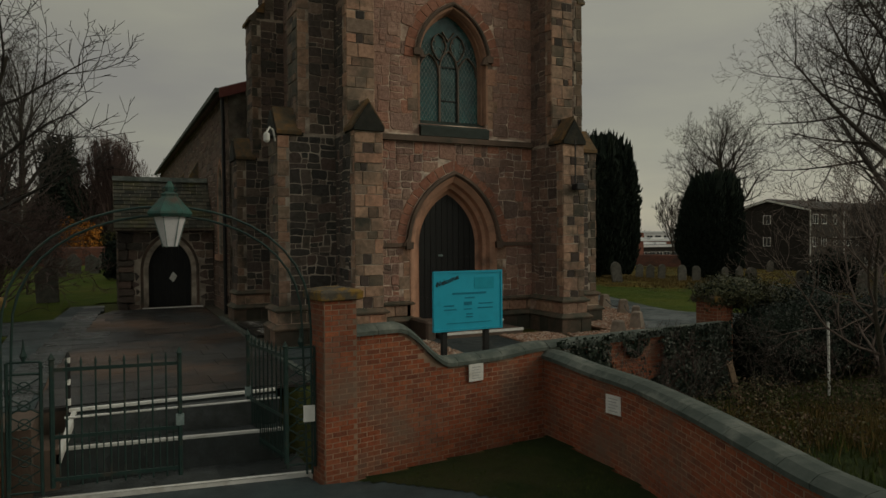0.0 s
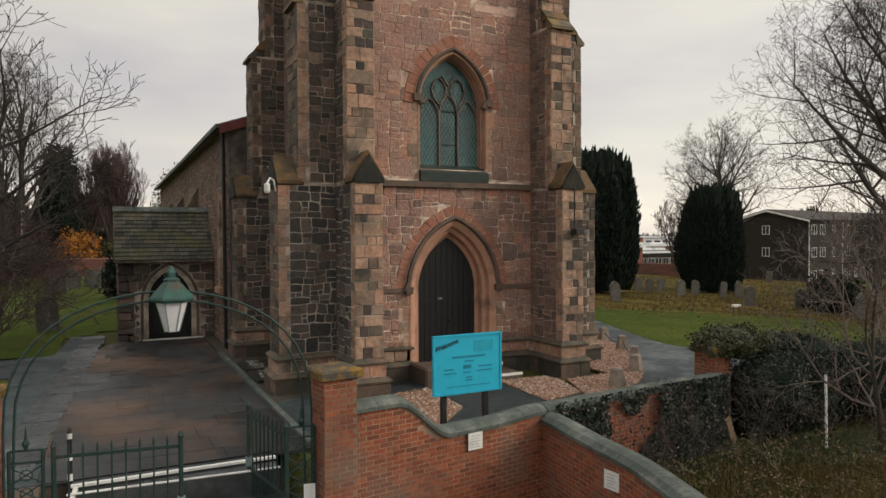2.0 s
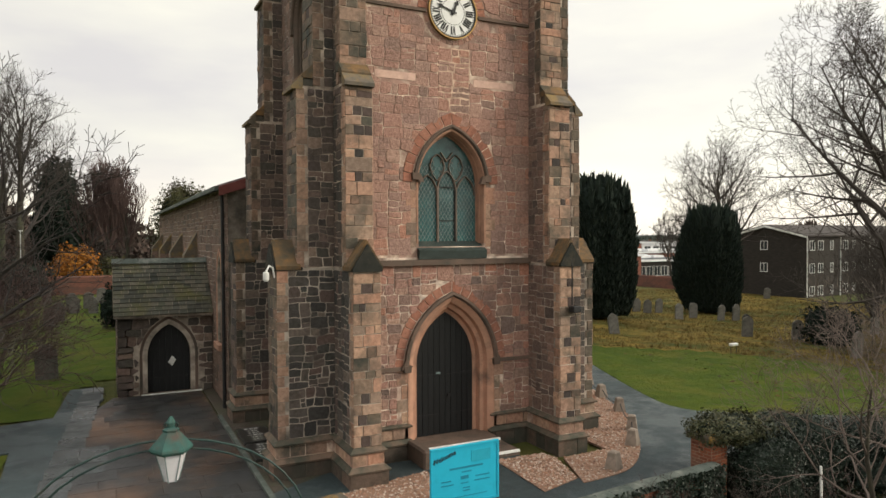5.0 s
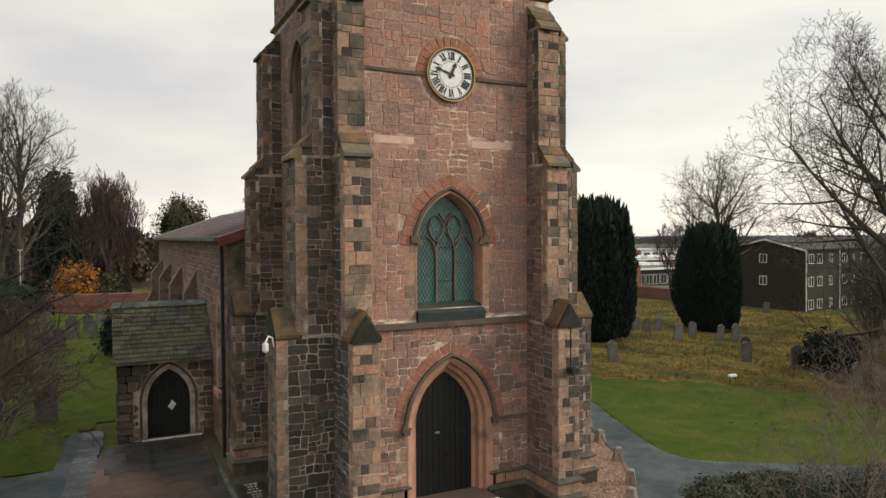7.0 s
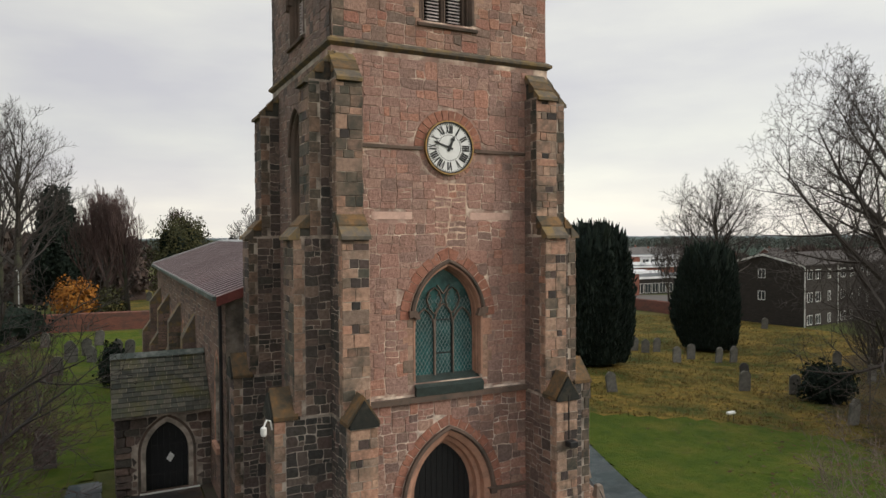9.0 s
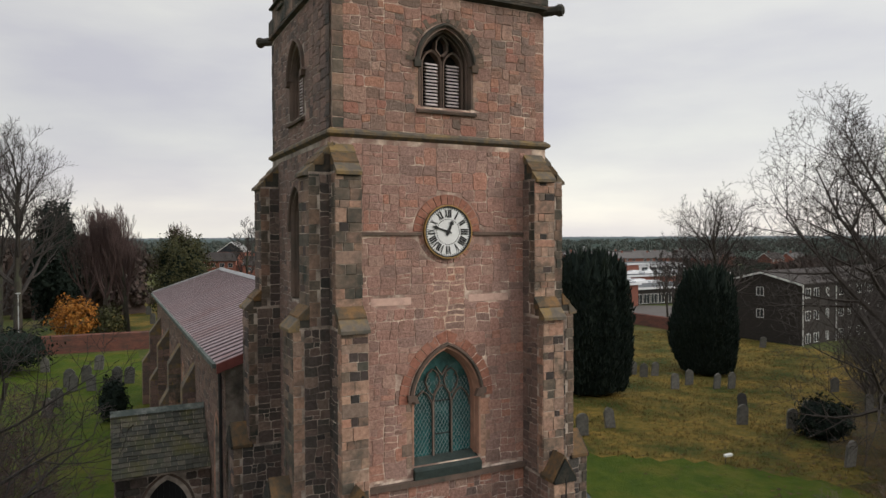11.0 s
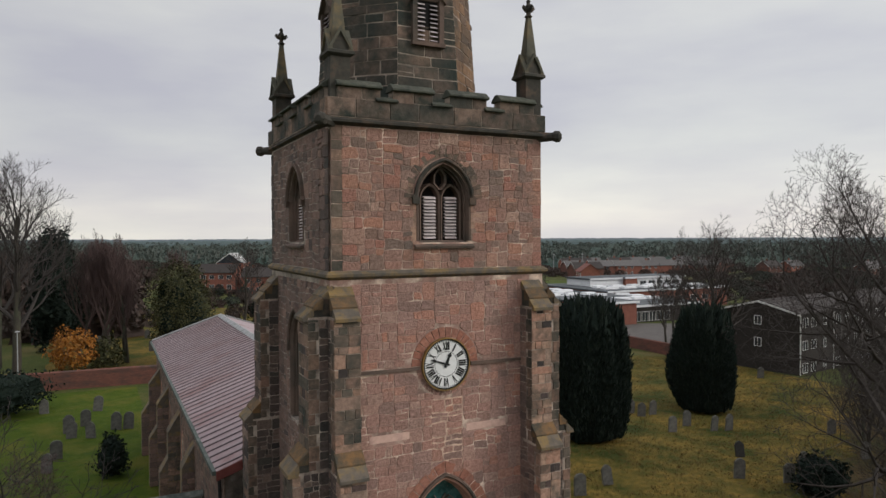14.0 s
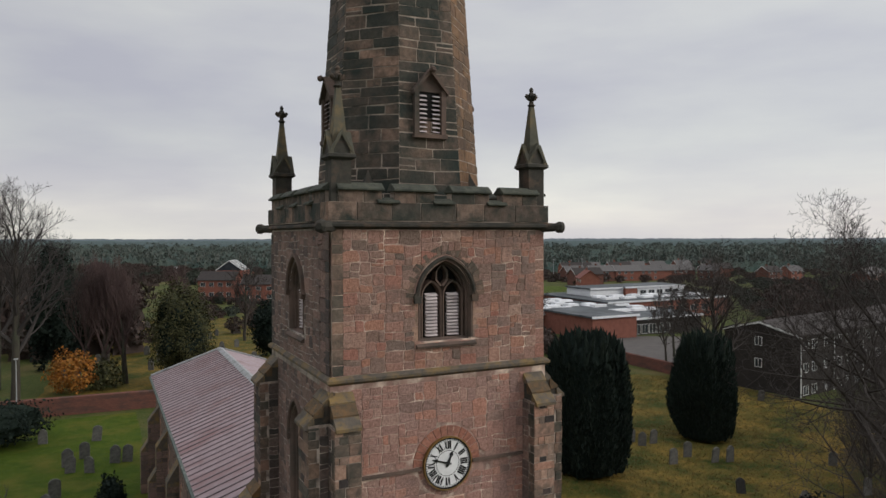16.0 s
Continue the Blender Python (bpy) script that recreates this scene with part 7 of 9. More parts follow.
lettering("Welcome", 0.125, BO @ pose(-0.43, -0.028, 2.03, 90, 0, 0) @ pose(0, 0, 0, 0, 0, 18), M_BLACK, board, 0.002)
for u0, u1, z, h in ((-0.33, 0.36, 1.84, 0.035), (-0.08, 0.12, 1.76, 0.025), (-0.1, 0.06, 1.66, 0.06), (-0.5, -0.3, 1.63, 0.02), (0.2, 0.5, 1.65, 0.02), (-0.5, -0.25, 1.56, 0.02), (0.18, 0.5, 1.57, 0.02), (-0.1, 0.06, 1.56, 0.02), (-0.05, 0.08, 1.47, 0.02), (-0.06, 0.08, 1.42, 0.02), (-0.45, 0.45, 1.32, 0.012)):
    bm = bmesh.new()
    box(bm, u0, u1, -0.026, -0.0215, z - h / 2, z + h / 2, BO)
    part("text_bar", bm, M_PRINT, board)
bm = bmesh.new()
box(bm, 0.12, 0.52, -0.026, -0.0215, 1.92, 2.12, BO)
part("printed_patch", bm, material("pale_teal_print", (0.01, 0.3, 0.42), (0.008, 0.27, 0.38), s1=9, bump=0.0), board)


# ---- gravestones ----
M_HEAD = material("lichened_headstone", (0.085, 0.082, 0.076), (0.14, 0.132, 0.118), (0.045, 0.05, 0.04), s1=5, s2=2, amount=0.35)
M_HEADD = material("dark_headstone", (0.03, 0.03, 0.03), (0.05, 0.048, 0.045), s1=5)


def headstone(kind, w, h, t, mat, label):
    if kind == "round":
        out = [(-w / 2, -0.25), (w / 2, -0.25), (w / 2, h - w * 0.42)] + [(w / 2 * math.cos(q), h - w * 0.42 + w * 0.42 * math.sin(q)) for q in [j * math.pi / 8 for j in range(1, 8)]] + [(-w / 2, h - w * 0.42)]
    elif kind == "point":
        out = [(-w / 2, -0.25), (w / 2, -0.25), (w / 2, h * 0.78), (w * 0.3, h * 0.92), (0, h), (-w * 0.3, h * 0.92), (-w / 2, h * 0.78)]
    else:
        out = [(-w / 2, -0.25), (w / 2, -0.25), (w / 2, h * 0.82), (w * 0.36, h * 0.84), (w * 0.3, h * 0.93)] + [(w * 0.28 * math.cos(q), h * 0.93 + h * 0.07 * math.sin(q)) for q in (0.6, 1.2, 1.57, 1.95, 2.55)] + [(-w * 0.3, h * 0.93), (-w * 0.36, h * 0.84), (-w / 2, h * 0.82)]
    bm = bmesh.new()
    prism(bm, out, plane((0, 0, 0), (1, 0, 0), (0, -1, 0)), -t / 2, t / 2)
    bmesh.ops.bevel(bm, geom=bm.edges[:], offset=0.015, segments=1, affect="EDGES")
    return tagged(part("headstone", bm, mat, None), label, "headstone", "churchyard headstones")


kinds = [headstone("round", 0.75, 1.35, 0.13, M_HEAD, "grey lichened round-topped headstone in rough grass"), headstone("point", 0.7, 1.3, 0.14, M_HEAD, "grey lichened headstone with a pointed top"), headstone("shoulder", 0.8, 1.45, 0.14, M_HEAD, "weathered headstone with shouldered top"), headstone("point", 0.65, 1.2, 0.16, M_HEADD, "dark slate headstone leaning slightly")]
plan = [(16.4, 15.3, 0), (19.2, 16.2, 1), (34.6, 31.4, 1), (34.7, 30.1, 1), (36.3, 30.4, 0), (33.3, 25.0, 0), (36.1, 26.2, 0), (37.2, 24.3, 0), (38.6, 24.0, 2), (32.9, 18.1, 3), (31.0, 12.8, 0), (34.3, 14.1, 2), (26.4, 6.1, 2), (60, 38, 0), (55, 43.0, 1), (41.7, 14.5, 0), (-10.2, 41.0, 1), (-8.9, 40.4, 1), (-7.2, 42.0, 2), (-6.35, 41.9, 0), (-10.9, 36.0, 0), (-11.3, 33.2, 1), (-7.9, 32.8, 3), (-10.2, 15.2, 2), (-10.4, 42.5, 2), (-9.3, 44.2, 0), (-12.5, 50, 1), (-8.5, 49, 0), (14.3, 17.5, 1), (46, 20, 1), (28.5, 14.5, 0)]
rng = random.Random(3)
used = set()
for x, y, k in plan:
    s = rng.uniform(0.85, 1.15)
    m = pose(x, y, ground(x, y), rng.uniform(-5, 5), rng.uniform(-6, 6), -14 + rng.uniform(-16, 16))
    if k not in used:
        used.add(k)
        kinds[k].matrix_basis = m
    else:
        copy_thing(kinds[k], m)
sign = thing("lawn_sign", (20.3, 8.5, ground(20.3, 8.5)), "small white sign box on two thin legs", "sign")
bm = bmesh.new()
gz = ground(20.3, 8.5)
box(bm, 20.05, 20.55, 8.4, 8.6, gz + 0.42, gz + 0.56)
part("sign_box", bevelled(bm, 0.03), M_WHITE, sign)
for x in (20.1, 20.5):
    bm = bmesh.new()
    tube(bm, [(x, 8.5, gz - 0.1), (x, 8.5, gz + 0.45)], 0.02, 6)
    part("leg", bm, M_BLACK, sign)

# ---- lawns and rough grass ----
M_LAWN = material("green_lawn", (0.036, 0.064, 0.006), (0.064, 0.09, 0.009), (0.096, 0.094, 0.016), s1=1.3, s2=0.3, amount=0.36, bump=0.9, bscale=24, depth=0.05, spec=0.1)
M_ROUGH = material("straw_coloured_rough_grass", (0.205, 0.132, 0.03), (0.1, 0.08, 0.017), (0.036, 0.05, 0.01), s1=1.9, s2=0.24, amount=0.55, bump=1.0, bscale=14, depth=0.08, spec=0.1)
# grass colour taken down to hold the shade of the ivy hedge
M_GARDEN = material("shade_darkened_garden_grass", (0.016, 0.027, 0.009), (0.026, 0.037, 0.012), (0.045, 0.04, 0.018), s1=3, s2=0.7, amount=0.4, bump=1.0, bscale=20, depth=0.06, spec=0.1)
M_STRAW = material("dry_straw_blades", (0, 0, 0), pal=[(0.22, 0.14, 0.05), (0.13, 0.11, 0.03), (0.27, 0.175, 0.065), (0.08, 0.085, 0.022), (0.19, 0.105, 0.042)], s1=3, bump=0.0)
M_GREENBLADE = material("green_grass_blades", (0, 0, 0), pal=[(0.046, 0.076, 0.009), (0.07, 0.1, 0.012), (0.036, 0.058, 0.008), (0.1, 0.108, 0.02)], s1=3, bump=0.0)


def turf(name, outline, step, lift, mat, label):
    xs, ys = [p[0] for p in outline], [p[1] for p in outline]
    nx, ny = int((max(xs) - min(xs)) / step) + 2, int((max(ys) - min(ys)) / step) + 2
    index, verts, faces = {}, [], []

    def vert(i, j):
        if (i, j) not in index:
            x, y = min(xs) + i * step, min(ys) + j * step
            index[i, j] = len(verts)
            verts.append((x + 0.25 * step * noise.noise((x * 1.3, y * 1.3, 1)), y + 0.25 * step * noise.noise((x * 1.3, y * 1.3, 7)), ground(x, y) + lift))
        return index[i, j]
    for i in range(nx):
        for j in range(ny):
            if inside_poly(min(xs) + (i + 0.5) * step, min(ys) + (j + 0.5) * step, outline):
                faces.append((vert(i, j), vert(i + 1, j), vert(i + 1, j + 1), vert(i, j + 1)))
    return tagged(mesh_obj(name, verts, faces, mat, smooth=True), label, "grass", kind="structure")


def blades(name, outline, count, h0, h1, mat, seed, label, width=0.02):
    rng = random.Random(seed)
    xs, ys = [p[0] for p in outline], [p[1] for p in outline]
    verts, faces, made = [], [], 0
    while made < count:
        x, y = rng.uniform(min(xs), max(xs)), rng.uniform(min(ys), max(ys))
        if not inside_poly(x, y, outline) or noise.noise((x * 0.35, y * 0.35, seed)) < rng.uniform(-0.6, 0.35):
            continue
        z = ground(x, y)
        for _ in range(4):
            a, h, ln = rng.uniform(0, 6.28), rng.uniform(h0, h1), rng.uniform(0.1, 0.6)
            c, s = math.cos(a), math.sin(a)
            k = len(verts)
            px, py = x + rng.uniform(-0.08, 0.08), y + rng.uniform(-0.08, 0.08)
            verts += [(px - s * width, py + c * width, z), (px + s * width, py - c * width, z), (px + c * h * ln, py + s * h * ln, z + h)]
            faces.append((k, k + 1, k + 2))
        made += 1
    return tagged(mesh_obj(name, verts, faces, mat), label, "grass", kind="stuff")


rough_poly = [(11.5, 12.2), (14.5, 12.0), (19.0, 9.5), (22.5, 5.0), (22.0, 0.0), (30, -10), (64, 0), (64, 52), (50, 62), (18, 40), (12.5, 24)]
lawn_poly = edge_out[6:-6] + [(20.0, -8.0), (23.0, -2.0), (23.0, 5.5), (19.2, 10.0), (14.7, 12.6), (12.2, 12.9)]
turf("rough_grass", rough_poly, 0.8, 0.05, M_ROUGH, "straw-yellow rough churchyard grass")
# brown litter whose colour also carries the dimness under the branches
M_SHADELITTER = material("shade_darkened_brown_litter", (0.075, 0.05, 0.023), (0.05, 0.041, 0.017), (0.036, 0.042, 0.012), s1=1.5, s2=0.25, amount=0.45, bump=1.0, bscale=16, depth=0.07, spec=0.1)
turf("leaf_litter", [(21.5, -9), (22.0, -4.0), (23.5, 0.5), (23.2, 3.5), (26.5, 5.0), (28, 9.0), (32.5, 10.0), (36, 15.0), (42, 15.5), (50, 22.0), (63, 24), (63, -12)], 0.8, 0.08, M_SHADELITTER, "brown leaf litter and rough grass beneath the trees, colour darkened as shade")
turf("lawn", lawn_poly, 0.3, 0.045, M_LAWN, "mown green churchyard lawn")
turf("lawn", [(-9.6, 8.6), (-13.2, 7.9), (-18.5, 7.5), (-40, 8), (-34, 58), (-5.2, 58), (-5.2, 14), (-8.3, 14), (-8.6, 12.8), (-9.4, 12.6)], 0.5, 0.04, M_LAWN, "mown green churchyard lawn")
turf("lawn", [(-10.2, -4.4), (-10.5, 4.9), (-18, 4.5), (-30, 4.5), (-30, -4.4)], 0.4, 0.04, M_LAWN, "mown green churchyard lawn")
turf("verge", [(-5.0, -6.58), (-1.3, -6.04), (-1.4, -7.6), (-1.7, -9.6), (-2.4, -11.6), (-3.5, -12.0), (-3.0, -8.6), (-4.4, -7.0)], 0.1, 0.085, M_GARDEN, "dark damp grass verge under the walls")
blades("grass_tufts", rough_poly, 34000, 0.05, 0.24, M_STRAW, 3, "straw-coloured tufts of long grass", 0.022)
blades("grass_tufts", lawn_poly, 16000, 0.03, 0.07, M_GREENBLADE, 4, "short green grass blades", 0.02)
blades("verge_grass", [(-4.4, -6.7), (-1.5, -6.3), (-1.8, -8.6), (-2.6, -9.5), (-2.9, -8.6)], 900, 0.05, 0.14, M_GREENBLADE, 5, "dark green verge grass", 0.012)

# brown leaves added for shade: thick under the trees, thinning out over the grass
rng = random.Random(77)
verts, faces = [], []
while len(faces) < 26000:
    x, y = rng.uniform(13, 62), rng.uniform(-8, 44)
    away = (y + 3.0) - 0.62 * (x - 20.0)
    if rng.random() > math.exp(-max(0.0, away) / 4.0) or noise.noise((x * 0.3, y * 0.3, 3)) < rng.uniform(-0.7, 0.2):
        continue
    z, a, r = ground(x, y) + 0.06 + rng.uniform(0, 0.1), rng.uniform(0, 6.28), rng.uniform(0.06, 0.13)
    k = len(verts)
    for j in range(4):
        verts.append((x + r * (1.0 if j % 2 else 0.5) * math.cos(a + j * 1.57), y + r * (1.0 if j % 2 else 0.5) * math.sin(a + j * 1.57), z + rng.uniform(-0.03, 0.03)))
    faces.append((k, k + 1, k + 2, k + 3))
M_DIMLEAVES = material("dimming_brown_leaves", (0, 0, 0), pal=[(0.09, 0.05, 0.025), (0.06, 0.035, 0.02), (0.13, 0.075, 0.03), (0.045, 0.032, 0.02)], s1=3, bump=0.0)
tagged(mesh_obj("fallen_leaves", verts, faces, M_DIMLEAVES), "brown leaves added over the grass to dim it as tree shade", "leaves", kind="stuff")

# ---- bare trees ----
M_BARK = material("dark_damp_bark", (0.035, 0.03, 0.024), (0.06, 0.05, 0.038), (0.05, 0.06, 0.035), s1=4, s2=1, amount=0.35, stretch=(1, 1, 0.3))
M_TWIG = material("dark_bare_twigs", (0.037, 0.031, 0.027), (0.055, 0.046, 0.04), s1=2, bump=0.0)
M_TWIGL = material("grey_bare_twigs", (0.032, 0.028, 0.026), (0.047, 0.04, 0.036), s1=2, bump=0.0)
M_TWIGR = material("reddish_bare_twigs", (0.066, 0.044, 0.041), (0.09, 0.058, 0.053), s1=2, bump=0.0)
M_TWIGP = material("pale_garden_twigs", (0.1, 0.078, 0.068), (0.14, 0.11, 0.096), s1=2, bump=0.0)
M_LEAFY = material("dark_yew_foliage", (0, 0, 0), pal=[(0.016, 0.026, 0.022), (0.023, 0.035, 0.027), (0.013, 0.021, 0.018), (0.03, 0.043, 0.031)], s1=3, bump=0.0, spec=0.1)


def add_tube(verts, faces, pts, radii, sides):
    start = len(verts)
    for i, p in enumerate(pts):
        t = (pts[min(i + 1, len(pts) - 1)] - pts[max(i - 1, 0)]).normalized()
        side = t.cross(Vector((0.31, 0.2, 0.93)))
        side = side.normalized() if side.length > 0.01 else Vector((1, 0, 0))
        up = side.cross(t)
        for k in range(sides):
            q = k * math.tau / sides
            verts.append(p + (side * math.cos(q) + up * math.sin(q)) * radii[i])
    for i in range(len(pts) - 1):
        a, b = start + i * sides, start + (i + 1) * sides
        for k in range(sides):
            faces.append((a + k, a + (k + 1) % sides, b + (k + 1) % sides, b + k))


def bare_tree(base, height, seed, label, spread=0.9, trunk_r=0.3, fork=0.28, lift=0.25, levels=4, kids=(7, 6, 6, 5), reach=0.5, lean=(0, 0), twig=None, wander=0.16, name="tree", bare_to=0.3, tip_r=0.008, group="bare trees"):
    rng = random.Random(seed)
    tree = thing(name, base, label, "tree", group)
    tv, tf, cv, cf = [], [], [], []

    def grow(p, d, length, r, level):
        n = 7 if level == 0 else (5 if level < 3 else 3)
        pts, rad = [p.copy()], [r]
        d = d.normalized()
        wd = wander * (0.5 if level == 0 else (1.0 if level < 3 else 0.6))
        for i in range(n):
            d = (d + Vector((rng.gauss(0, wd), rng.gauss(0, wd), rng.gauss(0, wd * 0.7) + (lift * 0.35 if level else 0.01)))).normalized()
            pts.append(pts[-1] + d * (length / n))
            rad.append(max(tip_r, r * (1 - (0.72 if level == 0 else 0.85) * (i + 1) / n)))
        if level == 0:
            add_tube(tv, tf, pts, rad, 8)
        else:
            add_tube(cv, cf, pts, rad, 5 if level == 1 else (4 if level == 2 else 3))
        if level >= levels:
            return
        count = kids[min(level, len(kids) - 1)]
        for k in range(count):
            t = (bare_to if level == 0 else 0.22) + (1 - (bare_to if level == 0 else 0.22)) * (k + rng.uniform(0.1, 0.9)) / count
            i = min(n - 1, int(t * n))
            q = pts[i].lerp(pts[i + 1], t * n - i)
            ax = (pts[i + 1] - pts[i]).normalized()
            perp = ax.orthogonal().normalized()
            perp.rotate(Matrix.Rotation(k * 2.4 + rng.uniform(-0.5, 0.5), 3, ax))
            ang = spread * rng.uniform(0.7, 1.2) * (0.75 if level else 1.0 - 0.4 * t)
            nd = ax * math.cos(ang) + perp * math.sin(ang)
            ln = (height * reach * (1.1 - 0.55 * t) if level == 0 else length * rng.uniform(0.42, 0.68) * (1.15 - 0.5 * t))
            grow(q, nd, ln, max(tip_r, rad[i] * (0.62 if level == 0 else 0.6)), level + 1)

    grow(Vector(base) - Vector((0, 0, 0.2)), Vector((lean[0], lean[1], 1)), height * (1 - fork * 0.6), trunk_r, 0)
    mesh_obj("trunk", tv, tf, M_BARK, tree, smooth=True)
    mesh_obj("crown", cv, cf, twig or M_TWIG, tree, "bare winter branches")
    return tree


CAMXY, FWD, RGT = Vector((-8.07, -15.9)), Vector((0.4425, 0.8968)), Vector((0.8968, -0.4425))


def spot(across, away):
    """A place by how far it lies across and away from the gate side of the churchyard."""
    p = CAMXY + RGT * across + FWD * away
    return (p.x, p.y, ground(p.x, p.y))


bare_tree(spot(26.1, 37.5), 17.2, 5, "large bare spreading tree beside the churchyard lawn", spread=1.25, trunk_r=0.5, reach=0.64, levels=5, kids=(17, 8, 7, 5, 3), lift=0.2, bare_to=0.12, wander=0.07, lean=(-0.02, 0.02), tip_r=0.008)
bare_tree(spot(29.4, 72.0), 16.2, 9, "bare round-crowned tree behind the yews", spread=1.15, trunk_r=0.45, reach=0.52, levels=4, kids=(14, 8, 6, 5), lift=0.17, bare_to=0.3, tip_r=0.011, wander=0.08)
bare_tree(spot(33.5, 100.0), 9.5, 11, "small distant bare tree", spread=0.7, trunk_r=0.2, levels=4, kids=(9, 6, 5, 3), lift=0.4, tip_r=0.018)
bare_tree(spot(57.0, 66.0), 15.0, 12, "bare tree before the flats", spread=0.8, trunk_r=0.28, levels=4, kids=(10, 6, 5, 4), lift=0.3, tip_r=0.014)
bare_tree(spot(48.0, 62.0), 12.0, 13, "bare tree before the flats", spread=0.8, trunk_r=0.24, levels=4, kids=(10, 6, 5, 4), lift=0.3, tip_r=0.014)
bare_tree(spot(38.0, 110.0), 10.0, 14, "bare tree beyond the yews", spread=0.75, trunk_r=0.24, levels=4, kids=(9, 6, 5, 4), lift=0.4, tip_r=0.018)
bare_tree(spot(-43.4, 70.0), 20.9, 21, "tall bare tree by the boundary wall", spread=0.95, trunk_r=0.5, reach=0.46, levels=4, kids=(13, 7, 6, 5), lift=0.3, tip_r=0.012, bare_to=0.3, wander=0.09, twig=M_TWIGL)
bare_tree(spot(-50.5, 78.0), 20.5, 22, "tall bare tree by the boundary wall", spread=0.7, trunk_r=0.5, reach=0.4, levels=4, kids=(12, 6, 5, 4), lift=0.4, tip_r=0.018, wander=0.09, twig=M_TWIGL)
for k, (a, d, h) in enumerate(((-41.6, 80.5, 12.6), (-39.2, 79.5, 13.0), (-36.9, 80.5, 12.4), (-46.0, 95.0, 12.5), (-35.0, 96.0, 11.5))):
    bare_tree(spot(a, d), h, 31 + k, "pollarded lime with a dense brush of reddish shoots", spread=0.62, trunk_r=0.36, reach=0.5, levels=4, kids=(15, 7, 5, 4), lift=0.7, wander=0.06, bare_to=0.3, twig=M_TWIGR, tip_r=0.013, group="pollarded limes")
bare_tree(spot(-33.5, 118.0), 13.0, 41, "bare tree beyond the cemetery", spread=0.8, levels=4, kids=(10, 6, 5, 4), tip_r=0.02)
bare_tree(spot(-26.5, 125.0), 12.0, 42, "bare tree beyond the cemetery", spread=0.8, levels=4, kids=(10, 6, 5, 4), tip_r=0.02)
bare_tree(spot(9.6, 88.0), 13.5, 43, "bare tree behind the tower", spread=0.8, trunk_r=0.3, levels=4, kids=(10, 6, 5, 4), tip_r=0.015)
bare_tree(spot(-13.4, 18.0), 9.4, 51, "bare tree reaching over the path lawn", spread=1.1, trunk_r=0.16, reach=0.55, levels=4, kids=(8, 6, 4, 3), lift=0.12, bare_to=0.4, lean=(0.16, -0.1), tip_r=0.008, twig=M_TWIGL, wander=0.13)
bare_tree(spot(-13.6, 16.5), 6.6, 52, "bare tree reaching over the path lawn", spread=1.25, trunk_r=0.11, reach=0.8, levels=4, kids=(10, 6, 4, 3), lift=-0.02, bare_to=0.1, lean=(0.15, 0.05), tip_r=0.007, twig=M_TWIGL)
for k, (a, d) in enumerate(((-15.0, 22.0), (-16.2, 24.5), (-14.4, 20.5), (-17.5, 27.0), (-19.0, 31.0))):
    bare_tree(spot(a, d), 3.2 + 0.5 * (k % 3), 55 + k, "brown bare shrub under the lawn tree", spread=1.0, trunk_r=0.05, reach=0.85, levels=4, kids=(11, 6, 5, 3), lift=0.12, bare_to=0.04, tip_r=0.007, wander=0.22, name="bare_shrub", twig=M_TWIGR, group="lawn edge shrubs")
for k, (a, d, h) in enumerate(((31.5, 46.0, 7.5), (38.5, 56.0, 8.0), (34.0, 47.0, 6.5), (43.0, 58.0, 8.0), (46.0, 66.0, 8.5), (25.5, 35.0, 5.5), (29.0, 41.0, 6.0), (23.0, 31.0, 4.6), (27.5, 36.0, 5.0), (34.0, 54.0, 6.5), (38.0, 60.0, 7.5), (31.5, 49.5, 6.0), (36.0, 52.0, 7.0))):
    bare_tree(spot(a, d), h, 91 + k, "dense bare thicket tree along the churchyard edge", spread=0.9, trunk_r=0.15, reach=0.65, levels=4, kids=(11, 6, 6, 3), lift=0.25, bare_to=0.1, tip_r=0.008, wander=0.12, group="thicket trees")
for k, (x, y) in enumerate(((22.5, -1.5), (24.5, 0.5), (21.0, -4.0), (26.5, 1.5), (24.0, -3.5), (19.5, -5.0), (27.5, -1.0), (29.0, 2.0))):
    bare_tree((x, y, ground(x, y)), 2.0 + 0.4 * (k % 3), 110 + k, "brown bramble thicket at the lawn edge", spread=1.0, trunk_r=0.03, reach=0.85, levels=4, kids=(12, 6, 4, 3), lift=0.1, bare_to=0.03, tip_r=0.006, wander=0.25, name="bramble_bush", twig=M_TWIGR, group="bramble thickets")
# thin multi-stemmed shrubs in the garden corner
bare_tree(spot(9.3, 14.6)[:2] + (-0.7,), 4.6, 61, "tangled bare garden tree in the corner plot", spread=1.0, trunk_r=0.075, reach=0.75, levels=4, kids=(9, 6, 5, 4), lift=0.1, bare_to=0.2, tip_r=0.004, twig=M_TWIGP, wander=0.22, group="garden shrubs")
bare_tree(spot(10.8, 16.5)[:2] + (-0.7,), 5.2, 62, "tangled bare garden tree in the corner plot", spread=1.0, trunk_r=0.075, reach=0.75, levels=4, kids=(9, 6, 5, 4), lift=0.1, bare_to=0.2, tip_r=0.004, twig=M_TWIGP, wander=0.22, group="garden shrubs")
